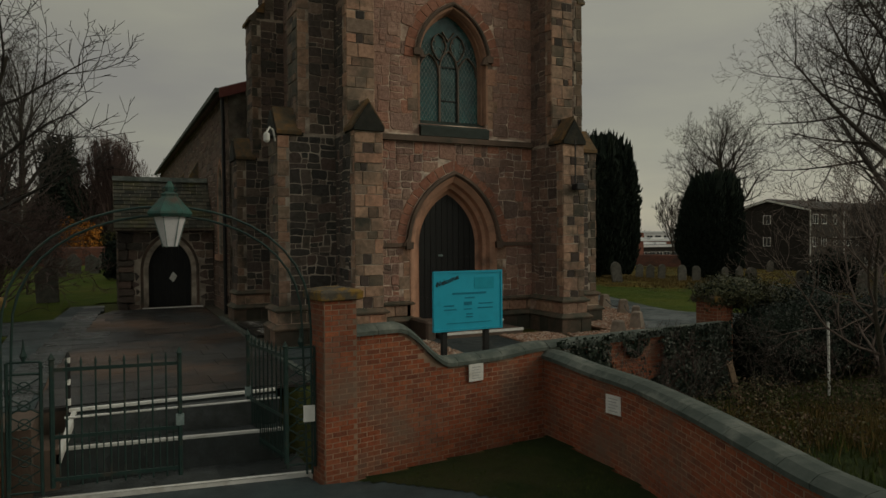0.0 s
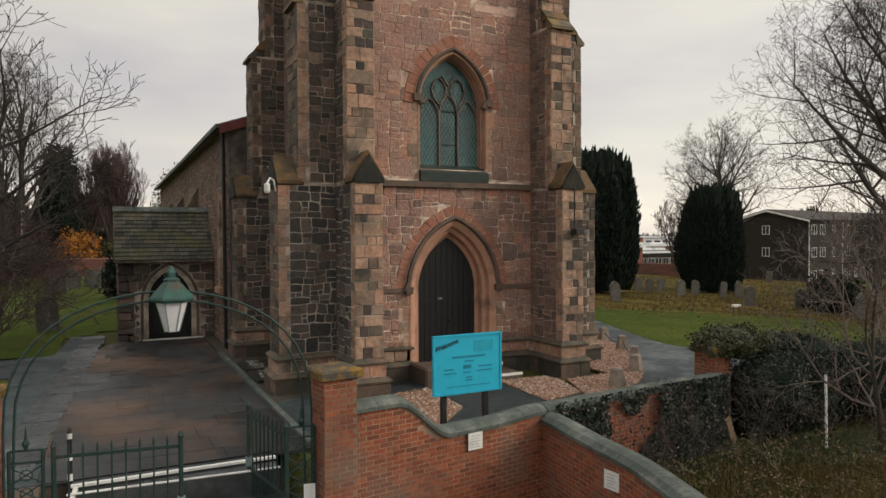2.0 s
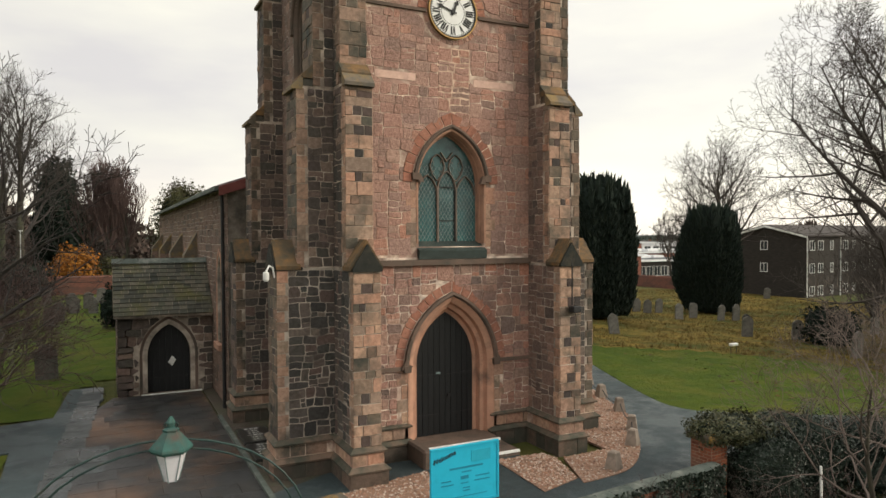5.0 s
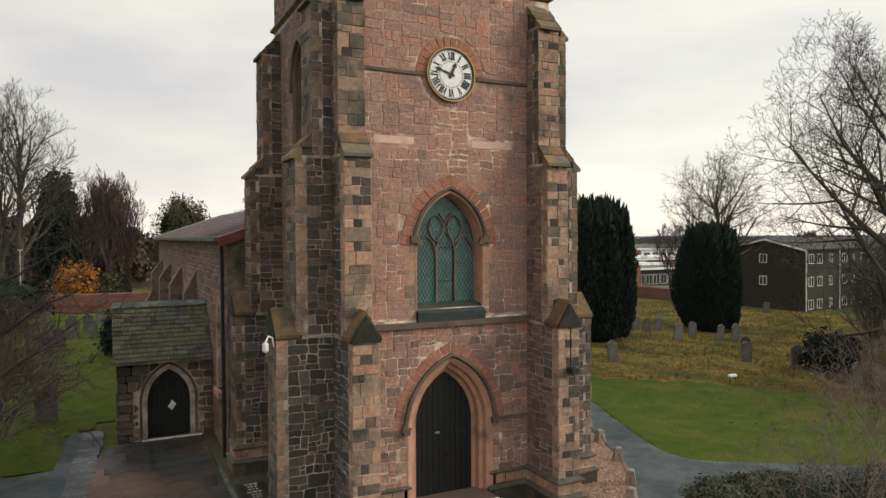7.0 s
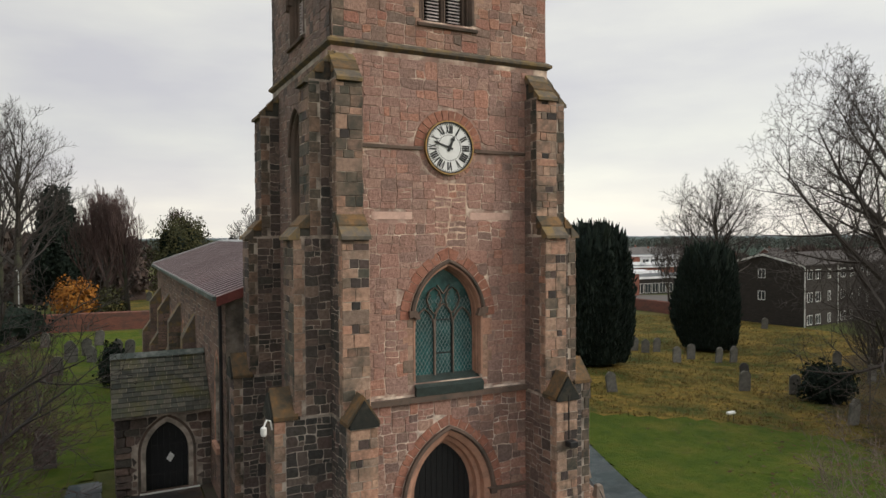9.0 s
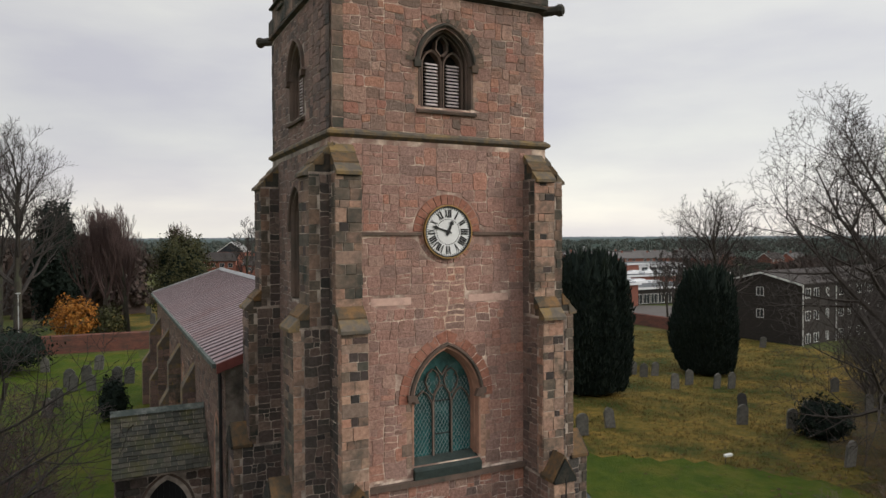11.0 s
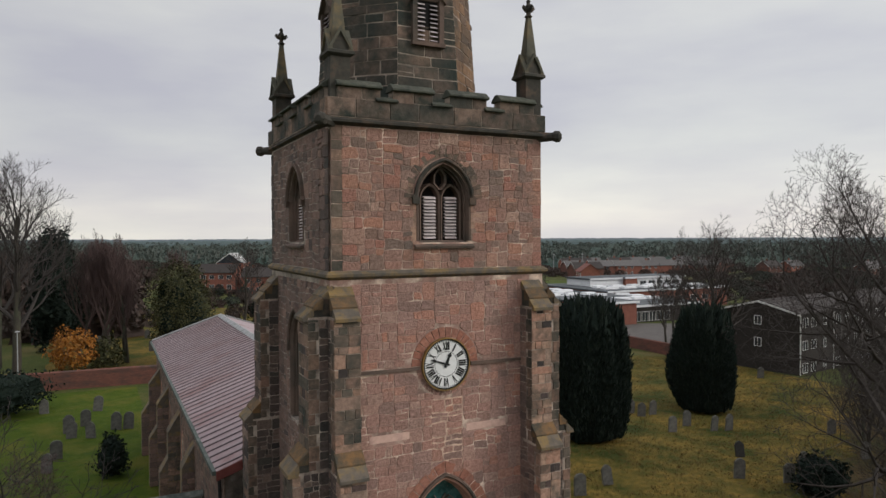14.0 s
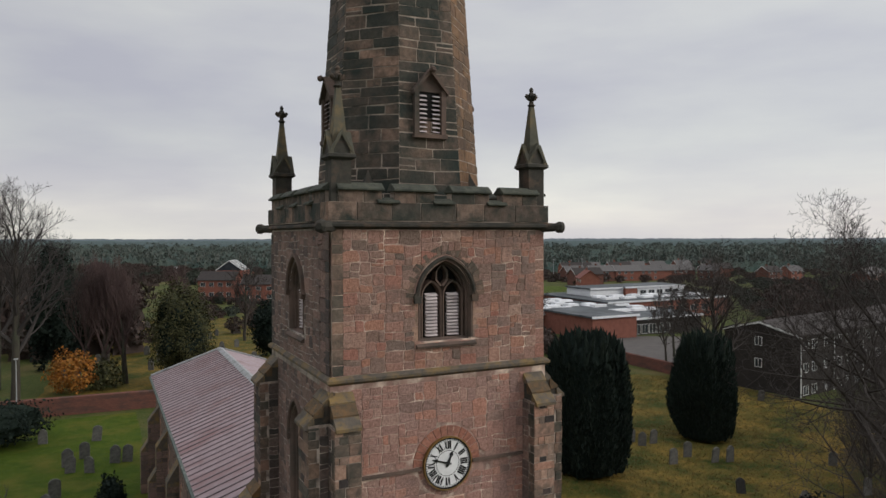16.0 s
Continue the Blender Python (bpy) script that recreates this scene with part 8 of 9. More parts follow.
for k, (x, y) in enumerate(((1.4, -6.5), (2.2, -6.2), (2.9, -6.8), (0.6, -6.6), (7.2, -7.4), (4.6, -7.6), (5.2, -6.0))):
    bare_tree((x, y, -0.72), 1.5 + 0.25 * (k % 3), 70 + k, "thin bare bramble bush", spread=0.9, trunk_r=0.016, reach=0.8, levels=3, kids=(9, 5, 3), lift=0.1, bare_to=0.05, tip_r=0.003, wander=0.25, name="bramble_bush", twig=M_TWIGR if k % 2 else M_TWIG, group="garden shrubs")


# ---- evergreens ----
def sprays(rng, count, place, size, up, verts, faces):
    """Small pointed sprays of foliage, each at place() along its own direction."""
    for _ in range(count):
        p, out = place(rng)
        d = (out + Vector((0, 0, up)) + Vector((rng.gauss(0, 0.25), rng.gauss(0, 0.25), rng.gauss(0, 0.2)))).normalized()
        s = size * rng.uniform(0.6, 1.4)
        side = d.orthogonal().normalized()
        side.rotate(Matrix.Rotation(rng.uniform(0, 6.28), 3, d))
        w = s * 0.2
        k = len(verts)
        b = d.cross(side)
        verts += [p + side * w, p - side * w * 0.6 + b * w, p - side * w * 0.6 - b * w, p + d * s]
        faces += [(k, k + 1, k + 3), (k + 1, k + 2, k + 3), (k + 2, k, k + 3)]


def yew(base, width, height, seed, label):
    rng = random.Random(seed)
    tree = thing("yew_tree", base, label, "tree", "columnar yews")
    b = Vector(base)

    def radius(h, a):
        prof = (0.8 + 0.2 * math.sin(min(1.0, h / 0.4) * math.pi / 2)) * (1.0 if h < 0.5 else (1 - 0.22 * (h - 0.5) / 0.5) * (1.0 if h < 0.86 else math.sqrt(max(0.0, 1 - ((h - 0.86) / 0.15) ** 2)) * 0.55 + 0.45))
        return width / 2 * prof * (0.93 + 0.26 * noise.noise((math.cos(a) * 2.4 + seed, math.sin(a) * 2.4, h * 1.6)))
    bm = bmesh.new()
    n, m = 20, 14
    loft(bm, [[b + Vector((0.93 * radius(i / m * 0.97, q) * math.cos(q), 0.93 * radius(i / m * 0.97, q) * math.sin(q), 0.35 + (height - 0.6) * i / m)) for q in [j * math.tau / n for j in range(n)]] for i in range(m + 1)])
    part("crown", bm, M_LEAFY, tree, "dense dark evergreen crown", smooth=True)
    bm = bmesh.new()
    tube(bm, [b + Vector((0, 0, z)) for z in (-0.2, 0.4, 1.2)], [0.5, 0.4, 0.4], 8)
    part("trunk", bm, M_BARK, tree)
    verts, faces = [], []

    def place(r):
        h, q = r.random() ** 0.85, r.uniform(0, math.tau)
        rr = radius(h, q) * r.uniform(0.9, 1.03)
        return b + Vector((rr * math.cos(q), rr * math.sin(q), 0.3 + (height - 0.7) * h)), Vector((math.cos(q), math.sin(q), 0)) * 0.35
    sprays(rng, 11000, place, 0.38, 1.0, verts, faces)

    def plume(r):
        q, rr = r.uniform(0, math.tau), math.sqrt(r.random())
        h = 0.84 + 0.14 * r.random()
        return b + Vector((rr * radius(h, q) * math.cos(q), rr * radius(h, q) * math.sin(q), 0.3 + (height - 0.7) * (h + (1 - rr) * 0.06))), Vector((math.cos(q), math.sin(q), 0)) * 0.1
    sprays(rng, 700, plume, 1.15, 1.6, verts, faces)
    tagged(mesh_obj("foliage", verts, faces, M_LEAFY, tree), kind="stuff")


yew(spot(11.4, 52.0), 6.9, 10.1, 3, "tall columnar dark yew with ragged upright top")
yew(spot(24.8, 63.5), 6.0, 9.3, 4, "columnar dark yew beside headstones")


def leafy(name, base, size, count, leaf, mat, seed, label, category="bush", group="", core=True):
    """A bush of many small leaves on an uneven rounded body."""
    rng = random.Random(seed)
    ob = thing(name, base, label, category, group)
    b, s = Vector(base), Vector(size)

    def shell(u, q, k=1.0):
        d = Vector((math.sqrt(1 - u * u) * math.cos(q), math.sqrt(1 - u * u) * math.sin(q), u))
        r = 1 + 0.45 * noise.noise(d * 1.9 + Vector((seed, 0, 0))) + 0.2 * noise.noise(d * 4.5 + Vector((0, seed, 0)))
        return Vector((d.x * s.x / 2, d.y * s.y / 2, d.z * s.z / 2)) * r * k + Vector((0, 0, s.z / 2)), d
    if core:
        bm = bmesh.new()
        loft(bm, [[b + shell(-0.98 + 1.96 * i / 9, j * math.tau / 14, 0.78)[0] for j in range(14)] for i in range(10)])
        part("branch_mass", bm, M_LEAFY, ob)
    verts, faces = [], []
    for _ in range(count):
        p, d = shell(rng.uniform(-0.9, 1), rng.uniform(0, math.tau), rng.uniform(0.72, 1.05))
        a = (d + Vector((rng.gauss(0, 0.6), rng.gauss(0, 0.6), rng.gauss(0, 0.6)))).normalized()
        side = a.orthogonal().normalized()
        side.rotate(Matrix.Rotation(rng.uniform(0, 6.28), 3, a))
        up = a.cross(side)
        w = leaf * rng.uniform(0.6, 1.4)
        k = len(verts)
        p = b + p
        verts += [p - side * w * 0.5, p + up * w * 0.4, p + side * w * 0.6, p - up * w * 0.4]
        faces.append((k, k + 1, k + 2, k + 3))
    tagged(mesh_obj("leaves", verts, faces, mat, ob), kind="stuff")
    return ob


M_IVY = material("dark_glossy_ivy_leaves", (0, 0, 0), pal=[(0.012, 0.024, 0.017), (0.02, 0.038, 0.025), (0.008, 0.016, 0.012), (0.034, 0.052, 0.034)], s1=5, rough=0.45, bump=0.0)
M_IVYL = material("pale_ivy_leaves", (0, 0, 0), pal=[(0.05, 0.06, 0.03), (0.1, 0.105, 0.05), (0.035, 0.05, 0.022), (0.14, 0.13, 0.06)], s1=5, rough=0.5, bump=0.0)
M_ORANGE = material("orange_autumn_leaves", (0, 0, 0), pal=[(0.42, 0.16, 0.02), (0.33, 0.12, 0.02), (0.5, 0.23, 0.04), (0.2, 0.085, 0.025)], s1=3, bump=0.0)
M_OLIVE = material("olive_evergreen_leaves", (0, 0, 0), pal=[(0.052, 0.058, 0.022), (0.075, 0.076, 0.028), (0.04, 0.046, 0.018), (0.1, 0.09, 0.034)], s1=3, bump=0.0)
x, y, z = spot(-40.7, 76.0)
leafy("autumn_bush", (x, y, z), (4.8, 4.4, 4.5), 2400, 0.26, M_ORANGE, 5, "orange autumn-leaved bush behind the brick wall", core=False)
leafy("autumn_bush", (x + 3.2, y + 0.5, z), (4.0, 4.0, 3.4), 1200, 0.3, M_OLIVE, 6, "brown-green bush behind the brick wall", core=False)
x, y, z = spot(-30.2, 80.0)
leafy("evergreen_tree", (x, y, z + 0.3), (6.2, 6.2, 11.4), 15000, 0.22, M_OLIVE, 7, "olive-green evergreen tree beyond the nave", "tree")
x, y, z = spot(-24.5, 100.0)
leafy("evergreen_tree", (x, y, z + 0.3), (5.5, 5.5, 8.0), 5500, 0.32, M_LEAFY, 8, "olive-green evergreen tree beyond the nave", "tree")
x, y, z = spot(-50.5, 90.0)
leafy("conifer", (x, y, z), (5.6, 5.6, 16.2), 9000, 0.42, M_LEAFY, 9, "dark narrow conifer by the boundary wall", "tree")
for k, (a, d, sx, sz) in enumerate(((-37.0, 56.0, 8.5, 4.2), (-42.5, 58.0, 8.0, 4.6))):
    x, y, z = spot(a, d)
    leafy("evergreen_bush", (x, y, z - 0.3), (sx, 5.0, sz), 3200, 0.26, M_LEAFY, 10 + k, "dark dense evergreen bush on the lawn", group="dark lawn bushes")
leafy("evergreen_bush", (31.0, 10.6, ground(31, 10.6) - 0.2), (3.6, 3.2, 2.6), 2200, 0.2, M_LEAFY, 15, "dark low evergreen bush among headstones")
leafy("evergreen_bush", (-7.6, 30.5, 0.2), (1.7, 1.7, 2.9), 1500, 0.16, M_LEAFY, 16, "small dark upright evergreen beside the nave")

# ---- ivy and the garden corner ----
rng = random.Random(12)
verts, faces = [], []
fr, length = line_frame([(-1.1, -5.74), (1.5, -5.42), (4.0, -5.2)])


def leaf_at(p, n, w, verts, faces, rng):
    a = (n + Vector((rng.gauss(0, 0.5), rng.gauss(0, 0.5), rng.gauss(0, 0.5)))).normalized()
    side = a.orthogonal().normalized()
    side.rotate(Matrix.Rotation(rng.uniform(0, 6.28), 3, a))
    up = a.cross(side)
    k = len(verts)
    verts += [p - side * w * 0.5, p - side * w * 0.1 + up * w * 0.5, p + side * w * 0.6, p - side * w * 0.1 - up * w * 0.5]
    faces.append((k, k + 1, k + 2, k + 3))


for _ in range(21000):
    a, v = rng.uniform(0.1, length), rng.uniform(-0.8, 0.98)
    bare = 1.5 < a < 2.9 and -0.15 < v - 0.2 * math.sin(a * 5) < 0.68
    if bare and rng.random() < 0.97:
        continue
    if v > 0.78 and a < 3.0 and rng.random() < 0.7:
        continue
    d = 0.05 + 0.16 * max(0.0, noise.noise((a * 1.5, v * 1.5, 2))) + rng.uniform(0, 0.05)
    leaf_at(fr(a, v, d), fr(a, v, 1) - fr(a, v, 0), rng.uniform(0.035, 0.075), verts, faces, rng)
ivy = tagged(mesh_obj("ivy", verts, faces, M_IVY), "dark glossy ivy clinging to the garden wall", "ivy", kind="stuff")
brick_pier("wall_pier", 4.22, -4.62, 0.55, -0.8, 1.34, 6, "red brick wall pier overgrown with ivy", False)
for x, y, z, sx, sy, sz, n, mt, sd in ((4.7, -4.65, 1.15, 1.9, 1.5, 0.75, 2200, M_IVYL, 21), (5.6, -5.0, -0.8, 2.2, 2.0, 2.3, 3200, M_IVY, 22), (7.3, -4.6, -0.8, 3.0, 2.4, 2.4, 3600, M_IVY, 23), (9.8, -4.9, -0.8, 3.6, 3.0, 2.2, 3600, M_IVY, 24), (12.8, -5.6, -0.8, 4.0, 3.2, 2.4, 3200, M_IVY, 25), (6.4, -4.2, 1.0, 3.0, 1.4, 0.6, 1500, M_IVYL, 26)):
    leafy("ivy_hedge", (x, y, z), (sx, sy, sz), int(n * 3.4), 0.05, mt, sd, "dense dark ivy hedge over the garden wall", "hedge", "ivy hedge masses")
garden = [(-0.7, -6.1), (3.9, -5.6), (9.0, -6.2), (11.0, -9.5), (3.0, -12.0), (-1.0, -11.0)]
turf("garden_grass", [(-0.9, -5.9), (4.0, -5.4), (14.0, -5.5), (22.0, -10.0), (14.0, -20.0), (-2.4, -14.0), (-1.6, -10.0)], 0.4, 0.04, M_GARDEN, "unkempt green grass of the garden plot, hedge shade put into its colour")
blades("dry_weeds", [(-0.6, -6.3), (3.0, -6.6), (5.5, -7.6), (7.8, -8.2), (7.0, -10.5), (-1.0, -10.5)], 2600, 0.12, 0.5, M_STRAW, 8, "dry straw-brown weeds and grass stems", 0.008)
blades("garden_weeds", garden, 2200, 0.1, 0.35, M_GREENBLADE, 9, "green weeds in the garden plot", 0.012)
M_WEED = material("mixed_weed_leaves", (0, 0, 0), pal=[(0.05, 0.065, 0.02), (0.09, 0.09, 0.04), (0.16, 0.1, 0.075), (0.035, 0.05, 0.018), (0.2, 0.14, 0.1)], s1=5, bump=0.0)
for k, (x, y, sx, sz) in enumerate(((1.2, -6.7, 1.4, 0.7), (2.5, -6.9, 1.6, 0.9), (3.6, -6.5, 1.3, 0.8), (2.2, -7.9, 1.8, 0.6), (4.4, -7.4, 1.6, 0.8), (3.6, -8.8, 1.9, 0.6), (5.8, -8.0, 1.7, 0.9), (1.0, -8.4, 1.5, 0.5), (5.2, -9.4, 1.8, 0.6), (7.2, -7.2, 2.0, 1.1))):
    leafy("weed_clump", (x, y, -0.75), (sx, sx * 0.85, sz), 1100, 0.045, M_WEED, 130 + k, "low clump of mixed weeds and dead stems", "weeds", "garden weed clumps", core=False)
bm = bmesh.new()
tube(bm, [(5.85, -6.25, -0.8), (5.86, -6.23, 0.1), (5.85, -6.22, 0.95)], 0.028, 6)
tagged(part("garden_stake", bm, M_WHITE, None), "thin pale wooden stake stuck in the garden", "stake")
bm = bmesh.new()
box(bm, -0.075, 0.075, -0.02, 0.02, 0, 1.1, Matrix.Translation((3.75, -5.75, -0.75)) @ Euler((radians(6), radians(-26), 0)).to_matrix().to_4x4())
tagged(part("plank", bm, material("weathered_plank", (0.22, 0.15, 0.1), (0.16, 0.11, 0.075), s1=8, stretch=(1, 1, 0.2)), None), "weathered plank leaning on the ivy", "plank")

# ---- boundary walls ----
def plain_wall(name, a, b, h, t, mat, label):
    p, q = Vector((*a, 0)), Vector((*b, 0))
    d = (q - p).normalized()
    n = Vector((-d.y, d.x, 0)) * t / 2
    bm = bmesh.new()
    k = max(2, int((q - p).length / 6))
    rings = []
    for i in range(k + 1):
        c = p.lerp(q, i / k)
        z = ground(c.x, c.y)
        rings.append([c - n + Vector((0, 0, z - 0.4)), c + n + Vector((0, 0, z - 0.4)), c + n + Vector((0, 0, z + h)), c + Vector((0, 0, z + h + 0.12)), c - n + Vector((0, 0, z + h))])
    loft(bm, rings)
    bmesh.ops.recalc_face_normals(bm, faces=bm.faces[:])
    return tagged(part(name, bm, mat, None), label, "wall", kind="structure")


M_OLDBRICK = material("old_red_brick", (0.11, 0.048, 0.036), (0.16, 0.066, 0.048), (0.06, 0.042, 0.035), s1=3, s2=0.5, amount=0.4, bump=0.5, bscale=8, stretch=(1, 1, 3))
plain_wall("boundary_wall_north", (-48, 63.0), (20, 57.5), 1.7, 0.35, M_OLDBRICK, "old red brick churchyard boundary wall")
plain_wall("boundary_wall_east", (62.5, 52.5), (63.5, 72.0), 1.6, 0.35, M_OLDBRICK, "old red brick churchyard boundary wall")
plain_wall("boundary_wall_south", (62.5, 52.5), (110, 30.0), 1.6, 0.35, M_OLDBRICK, "old red brick churchyard boundary wall")
x, y, z = spot(-38.6, 62.5)
lamp = thing("street_lamp", (x, y, z), "slim grey street lamp column behind the wall", "street lamp")
bm = bmesh.new()
tube(bm, [(x, y, z - 0.2), (x, y, z + 3), (x, y, z + 6.2)], [0.06, 0.05, 0.04], 8)
M_GALV = material("galvanised_steel", (0.35, 0.36, 0.36), (0.28, 0.29, 0.29), s1=5, rough=0.5, bump=0.0)
part("column", bm, M_GALV, lamp)
bm = bmesh.new()
box(bm, x - 0.2, x + 0.2, y - 0.1, y + 0.1, z + 6.17, z + 6.27)
part("lamp_head", bevelled(bm, 0.03), M_GALV, lamp)

# ---- buildings ----
M_FLATBRICK = material("dark_brown_brick", (0.021, 0.018, 0.016), (0.032, 0.027, 0.023), s1=2, s2=0.4, bump=0.4, bscale=9, stretch=(1, 1, 3))
M_HOUSE = material("orange_house_brick", (0.2, 0.078, 0.056), (0.25, 0.098, 0.068), s1=1, s2=0.2, bump=0.3, bscale=6)
M_TILE = material("brown_roof_tiles", (0.032, 0.028, 0.026), (0.05, 0.041, 0.037), s1=1.5, bump=0.5, bscale=7, stretch=(1, 1, 3))
M_REDTILE = material("red_roof_tiles", (0.15, 0.06, 0.05), (0.2, 0.08, 0.06), s1=1.5, bump=0.5, bscale=7)
M_GREYTILE = material("pale_grey_roof_tiles", (0.085, 0.08, 0.077), (0.12, 0.112, 0.108), s1=1.5, bump=0.5, bscale=7)
M_PANE = material("window_pane", (0.03, 0.035, 0.04), (0.05, 0.055, 0.06), s1=1, rough=0.1, bump=0.0, spec=0.6)
M_FLATROOF = material("grey_felt_flat_roof", (0.05, 0.056, 0.06), (0.075, 0.082, 0.086), (0.13, 0.14, 0.145), s1=0.5, s2=0.12, amount=0.3, bump=0.05)
M_RENDER = material("white_cladding", (0.7, 0.71, 0.72), (0.6, 0.61, 0.62), s1=1, bump=0.05)


def window_on(fr, u, v, w, h, parent, name="window"):
    bm = bmesh.new()
    f = 0.06
    for a, b, c, d in ((-w / 2, w / 2, -h / 2, -h / 2 + f), (-w / 2, w / 2, h / 2 - f, h / 2), (-w / 2, -w / 2 + f, -h / 2 + f, h / 2 - f), (w / 2 - f, w / 2, -h / 2 + f, h / 2 - f), (-f / 3, f / 3, -h / 2 + f, h / 2 - f)):
        prism(bm, [(u + a, v + c), (u + b, v + c), (u + b, v + d), (u + a, v + d)], fr, -0.02, 0.06)
    win = part(name, bm, M_WHITE, parent)
    bm = bmesh.new()
    prism(bm, [(u - w / 2, v - h / 2), (u + w / 2, v - h / 2), (u + w / 2, v + h / 2), (u - w / 2, v + h / 2)], fr, -0.04, 0.02)
    part("pane", bm, M_PANE, win)
    return win


def house(name, x, y, turn, length, depth, eave, ridge, wall, roof, label, rows=(), ends=(), base=None, group="", category="house", chimney=True):
    z = ground(x, y) if base is None else base
    ob = thing(name, (x, y, z), label, category, group)
    m = pose(x, y, z, 0, 0, turn)
    bm = bmesh.new()
    pr = [(0, -1.5), (depth, -1.5), (depth, eave), (depth / 2, ridge), (0, eave)]
    loft(bm, [[m @ Vector((a, b, c)) for b, c in pr] for a in (0, length)])
    bmesh.ops.recalc_face_normals(bm, faces=bm.faces[:])
    part("wall", bm, wall, ob)
    for s in (0, 1):
        bm = bmesh.new()
        b0, b1 = (-0.35, depth / 2) if s == 0 else (depth / 2, depth + 0.35)
        lo = eave - 0.35 * (ridge - eave) / (depth / 2)
        e0, e1 = (lo, ridge) if s == 0 else (ridge, lo)
        loft(bm, [[m @ Vector((a, b, c)) for b, c in ((b0, e0 + 0.05), (b1, e1 + 0.05), (b1, e1 + 0.2), (b0, e0 + 0.2))] for a in (-0.3, length + 0.3)])
        bmesh.ops.recalc_face_normals(bm, faces=bm.faces[:])
        part("roof", bm, roof, ob)
        bm = bmesh.new()
        loft(bm, [[m @ Vector((a, b, c)) for b, c in ((b0, e0 - 0.12), (b1, e1 - 0.12), (b1, e1 + 0.12), (b0, e0 + 0.12))] for a in (-0.36, -0.3)])
        bmesh.ops.recalc_face_normals(bm, faces=bm.faces[:])
        part("barge_board", bm, M_WHITE, ob)
    f_front = lambda u, v, d=0.0: m @ Vector((u, -d, v))
    f_end = lambda u, v, d=0.0: m @ Vector((-d, depth - u, v))
    for u, v, w, h in rows:
        window_on(f_front, u, v, w, h, ob)
    for u, v, w, h in ends:
        window_on(f_end, u, v, w, h, ob)
    if chimney:
        bm = bmesh.new()
        box(bm, length * 0.3 - 0.35, length * 0.3 + 0.35, depth / 2 - 0.3, depth / 2 + 0.3, ridge - 0.3, ridge + 1.0, m)
        part("chimney", bm, wall, ob)
    return ob


fw = []
for v in (1.1, 3.8, 6.5):
    for u in (1.4, 3.4, 6.1, 9.6, 11.8, 14.5, 17.5, 20.5, 23.5, 27, 30):
        fw.append((u, v, 1.2 if u not in (6.1, 11.8) else 0.7, 1.15))
flats = house("apartment_block", 65.4, 37.0, 8.8, 34, 9.7, 7.6, 8.85, M_FLATBRICK, M_TILE, "dark brown brick three-storey flats with white windows", fw, [(4.6, 3.8, 0.95, 1.1), (4.6, 6.5, 0.95, 1.1)], base=-1.8, category="flats", chimney=False)
fm = pose(65.4, 37.0, -1.8, 0, 0, 8.8)
for u in (0.12, 8.2, 16.0):
    bm = bmesh.new()
    tube(bm, [fm @ Vector((u, -0.1, z)) for z in (0, 3, 7.5)], 0.07, 6)
    part("downpipe", bm, M_WHITE, flats, "white downpipe")
house("apartment_block", 96.0, 24.0, 50.0, 22, 9, 7.6, 9.3, M_FLATBRICK, M_TILE, "dark brown brick flats behind bare trees", [(u, v, 1.4, 1.3) for u in (2, 5, 8, 11, 14, 17, 20) for v in (1.1, 3.8, 6.5)], base=-1.8, category="flats", chimney=False)

M_YARD = material("worn_brown_tarmac", (0.1, 0.088, 0.08), (0.075, 0.068, 0.062), s1=0.8, rough=0.9)
school = thing("school_building", (90, 95, -2.6), "low flat-roofed brick school with white roofs and windows", "school")


def block(x0, x1, y0, y1, z0, z1, wall, name="wing", windows=()):
    bm = bmesh.new()
    box(bm, x0, x1, y0, y1, z0, z1)
    w = part(name, bm, wall, school)
    bm = bmesh.new()
    box(bm, x0 - 0.4, x1 + 0.4, y0 - 0.4, y1 + 0.4, z1, z1 + 0.35)
    part("flat_roof", bm, M_FLATROOF, school, "grey felted flat roof")
    bm = bmesh.new()
    box(bm, x0 - 0.45, x1 + 0.45, y0 - 0.46, y0 - 0.41, z1 - 0.05, z1 + 0.4)
    part("fascia", bm, M_RENDER, school)
    fr = plane((x0, y0, 0), (1, 0, 0), (0, -1, 0))
    for u, v, ww, h in windows:
        window_on(fr, u, v, ww, h, school)
    return w


block(76, 87, 88, 104, -4.5, 1.9, M_HOUSE)
block(87, 108, 91, 118, -4.5, 0.6, M_FLATBRICK, windows=[(u, -1.4, 1.7, 2.0) for u in (3, 5, 7, 9, 11)])
block(70, 100, 104, 132, -4.5, 1.0, M_FLATBRICK)
block(100, 140, 112, 140, -4.5, 1.6, M_HOUSE, windows=[(u, -0.6, 2.2, 1.4) for u in (4, 8, 12, 16, 20, 24, 28, 32)])
block(106, 139, 126, 136, 1.6, 3.7, M_RENDER, windows=[(u, 2.5, 2.2, 1.0) for u in (12, 15, 18, 21, 24, 27, 30)])
block(117, 121, 125, 127, 1.6, 3.8, M_HOUSE)
rng = random.Random(9)
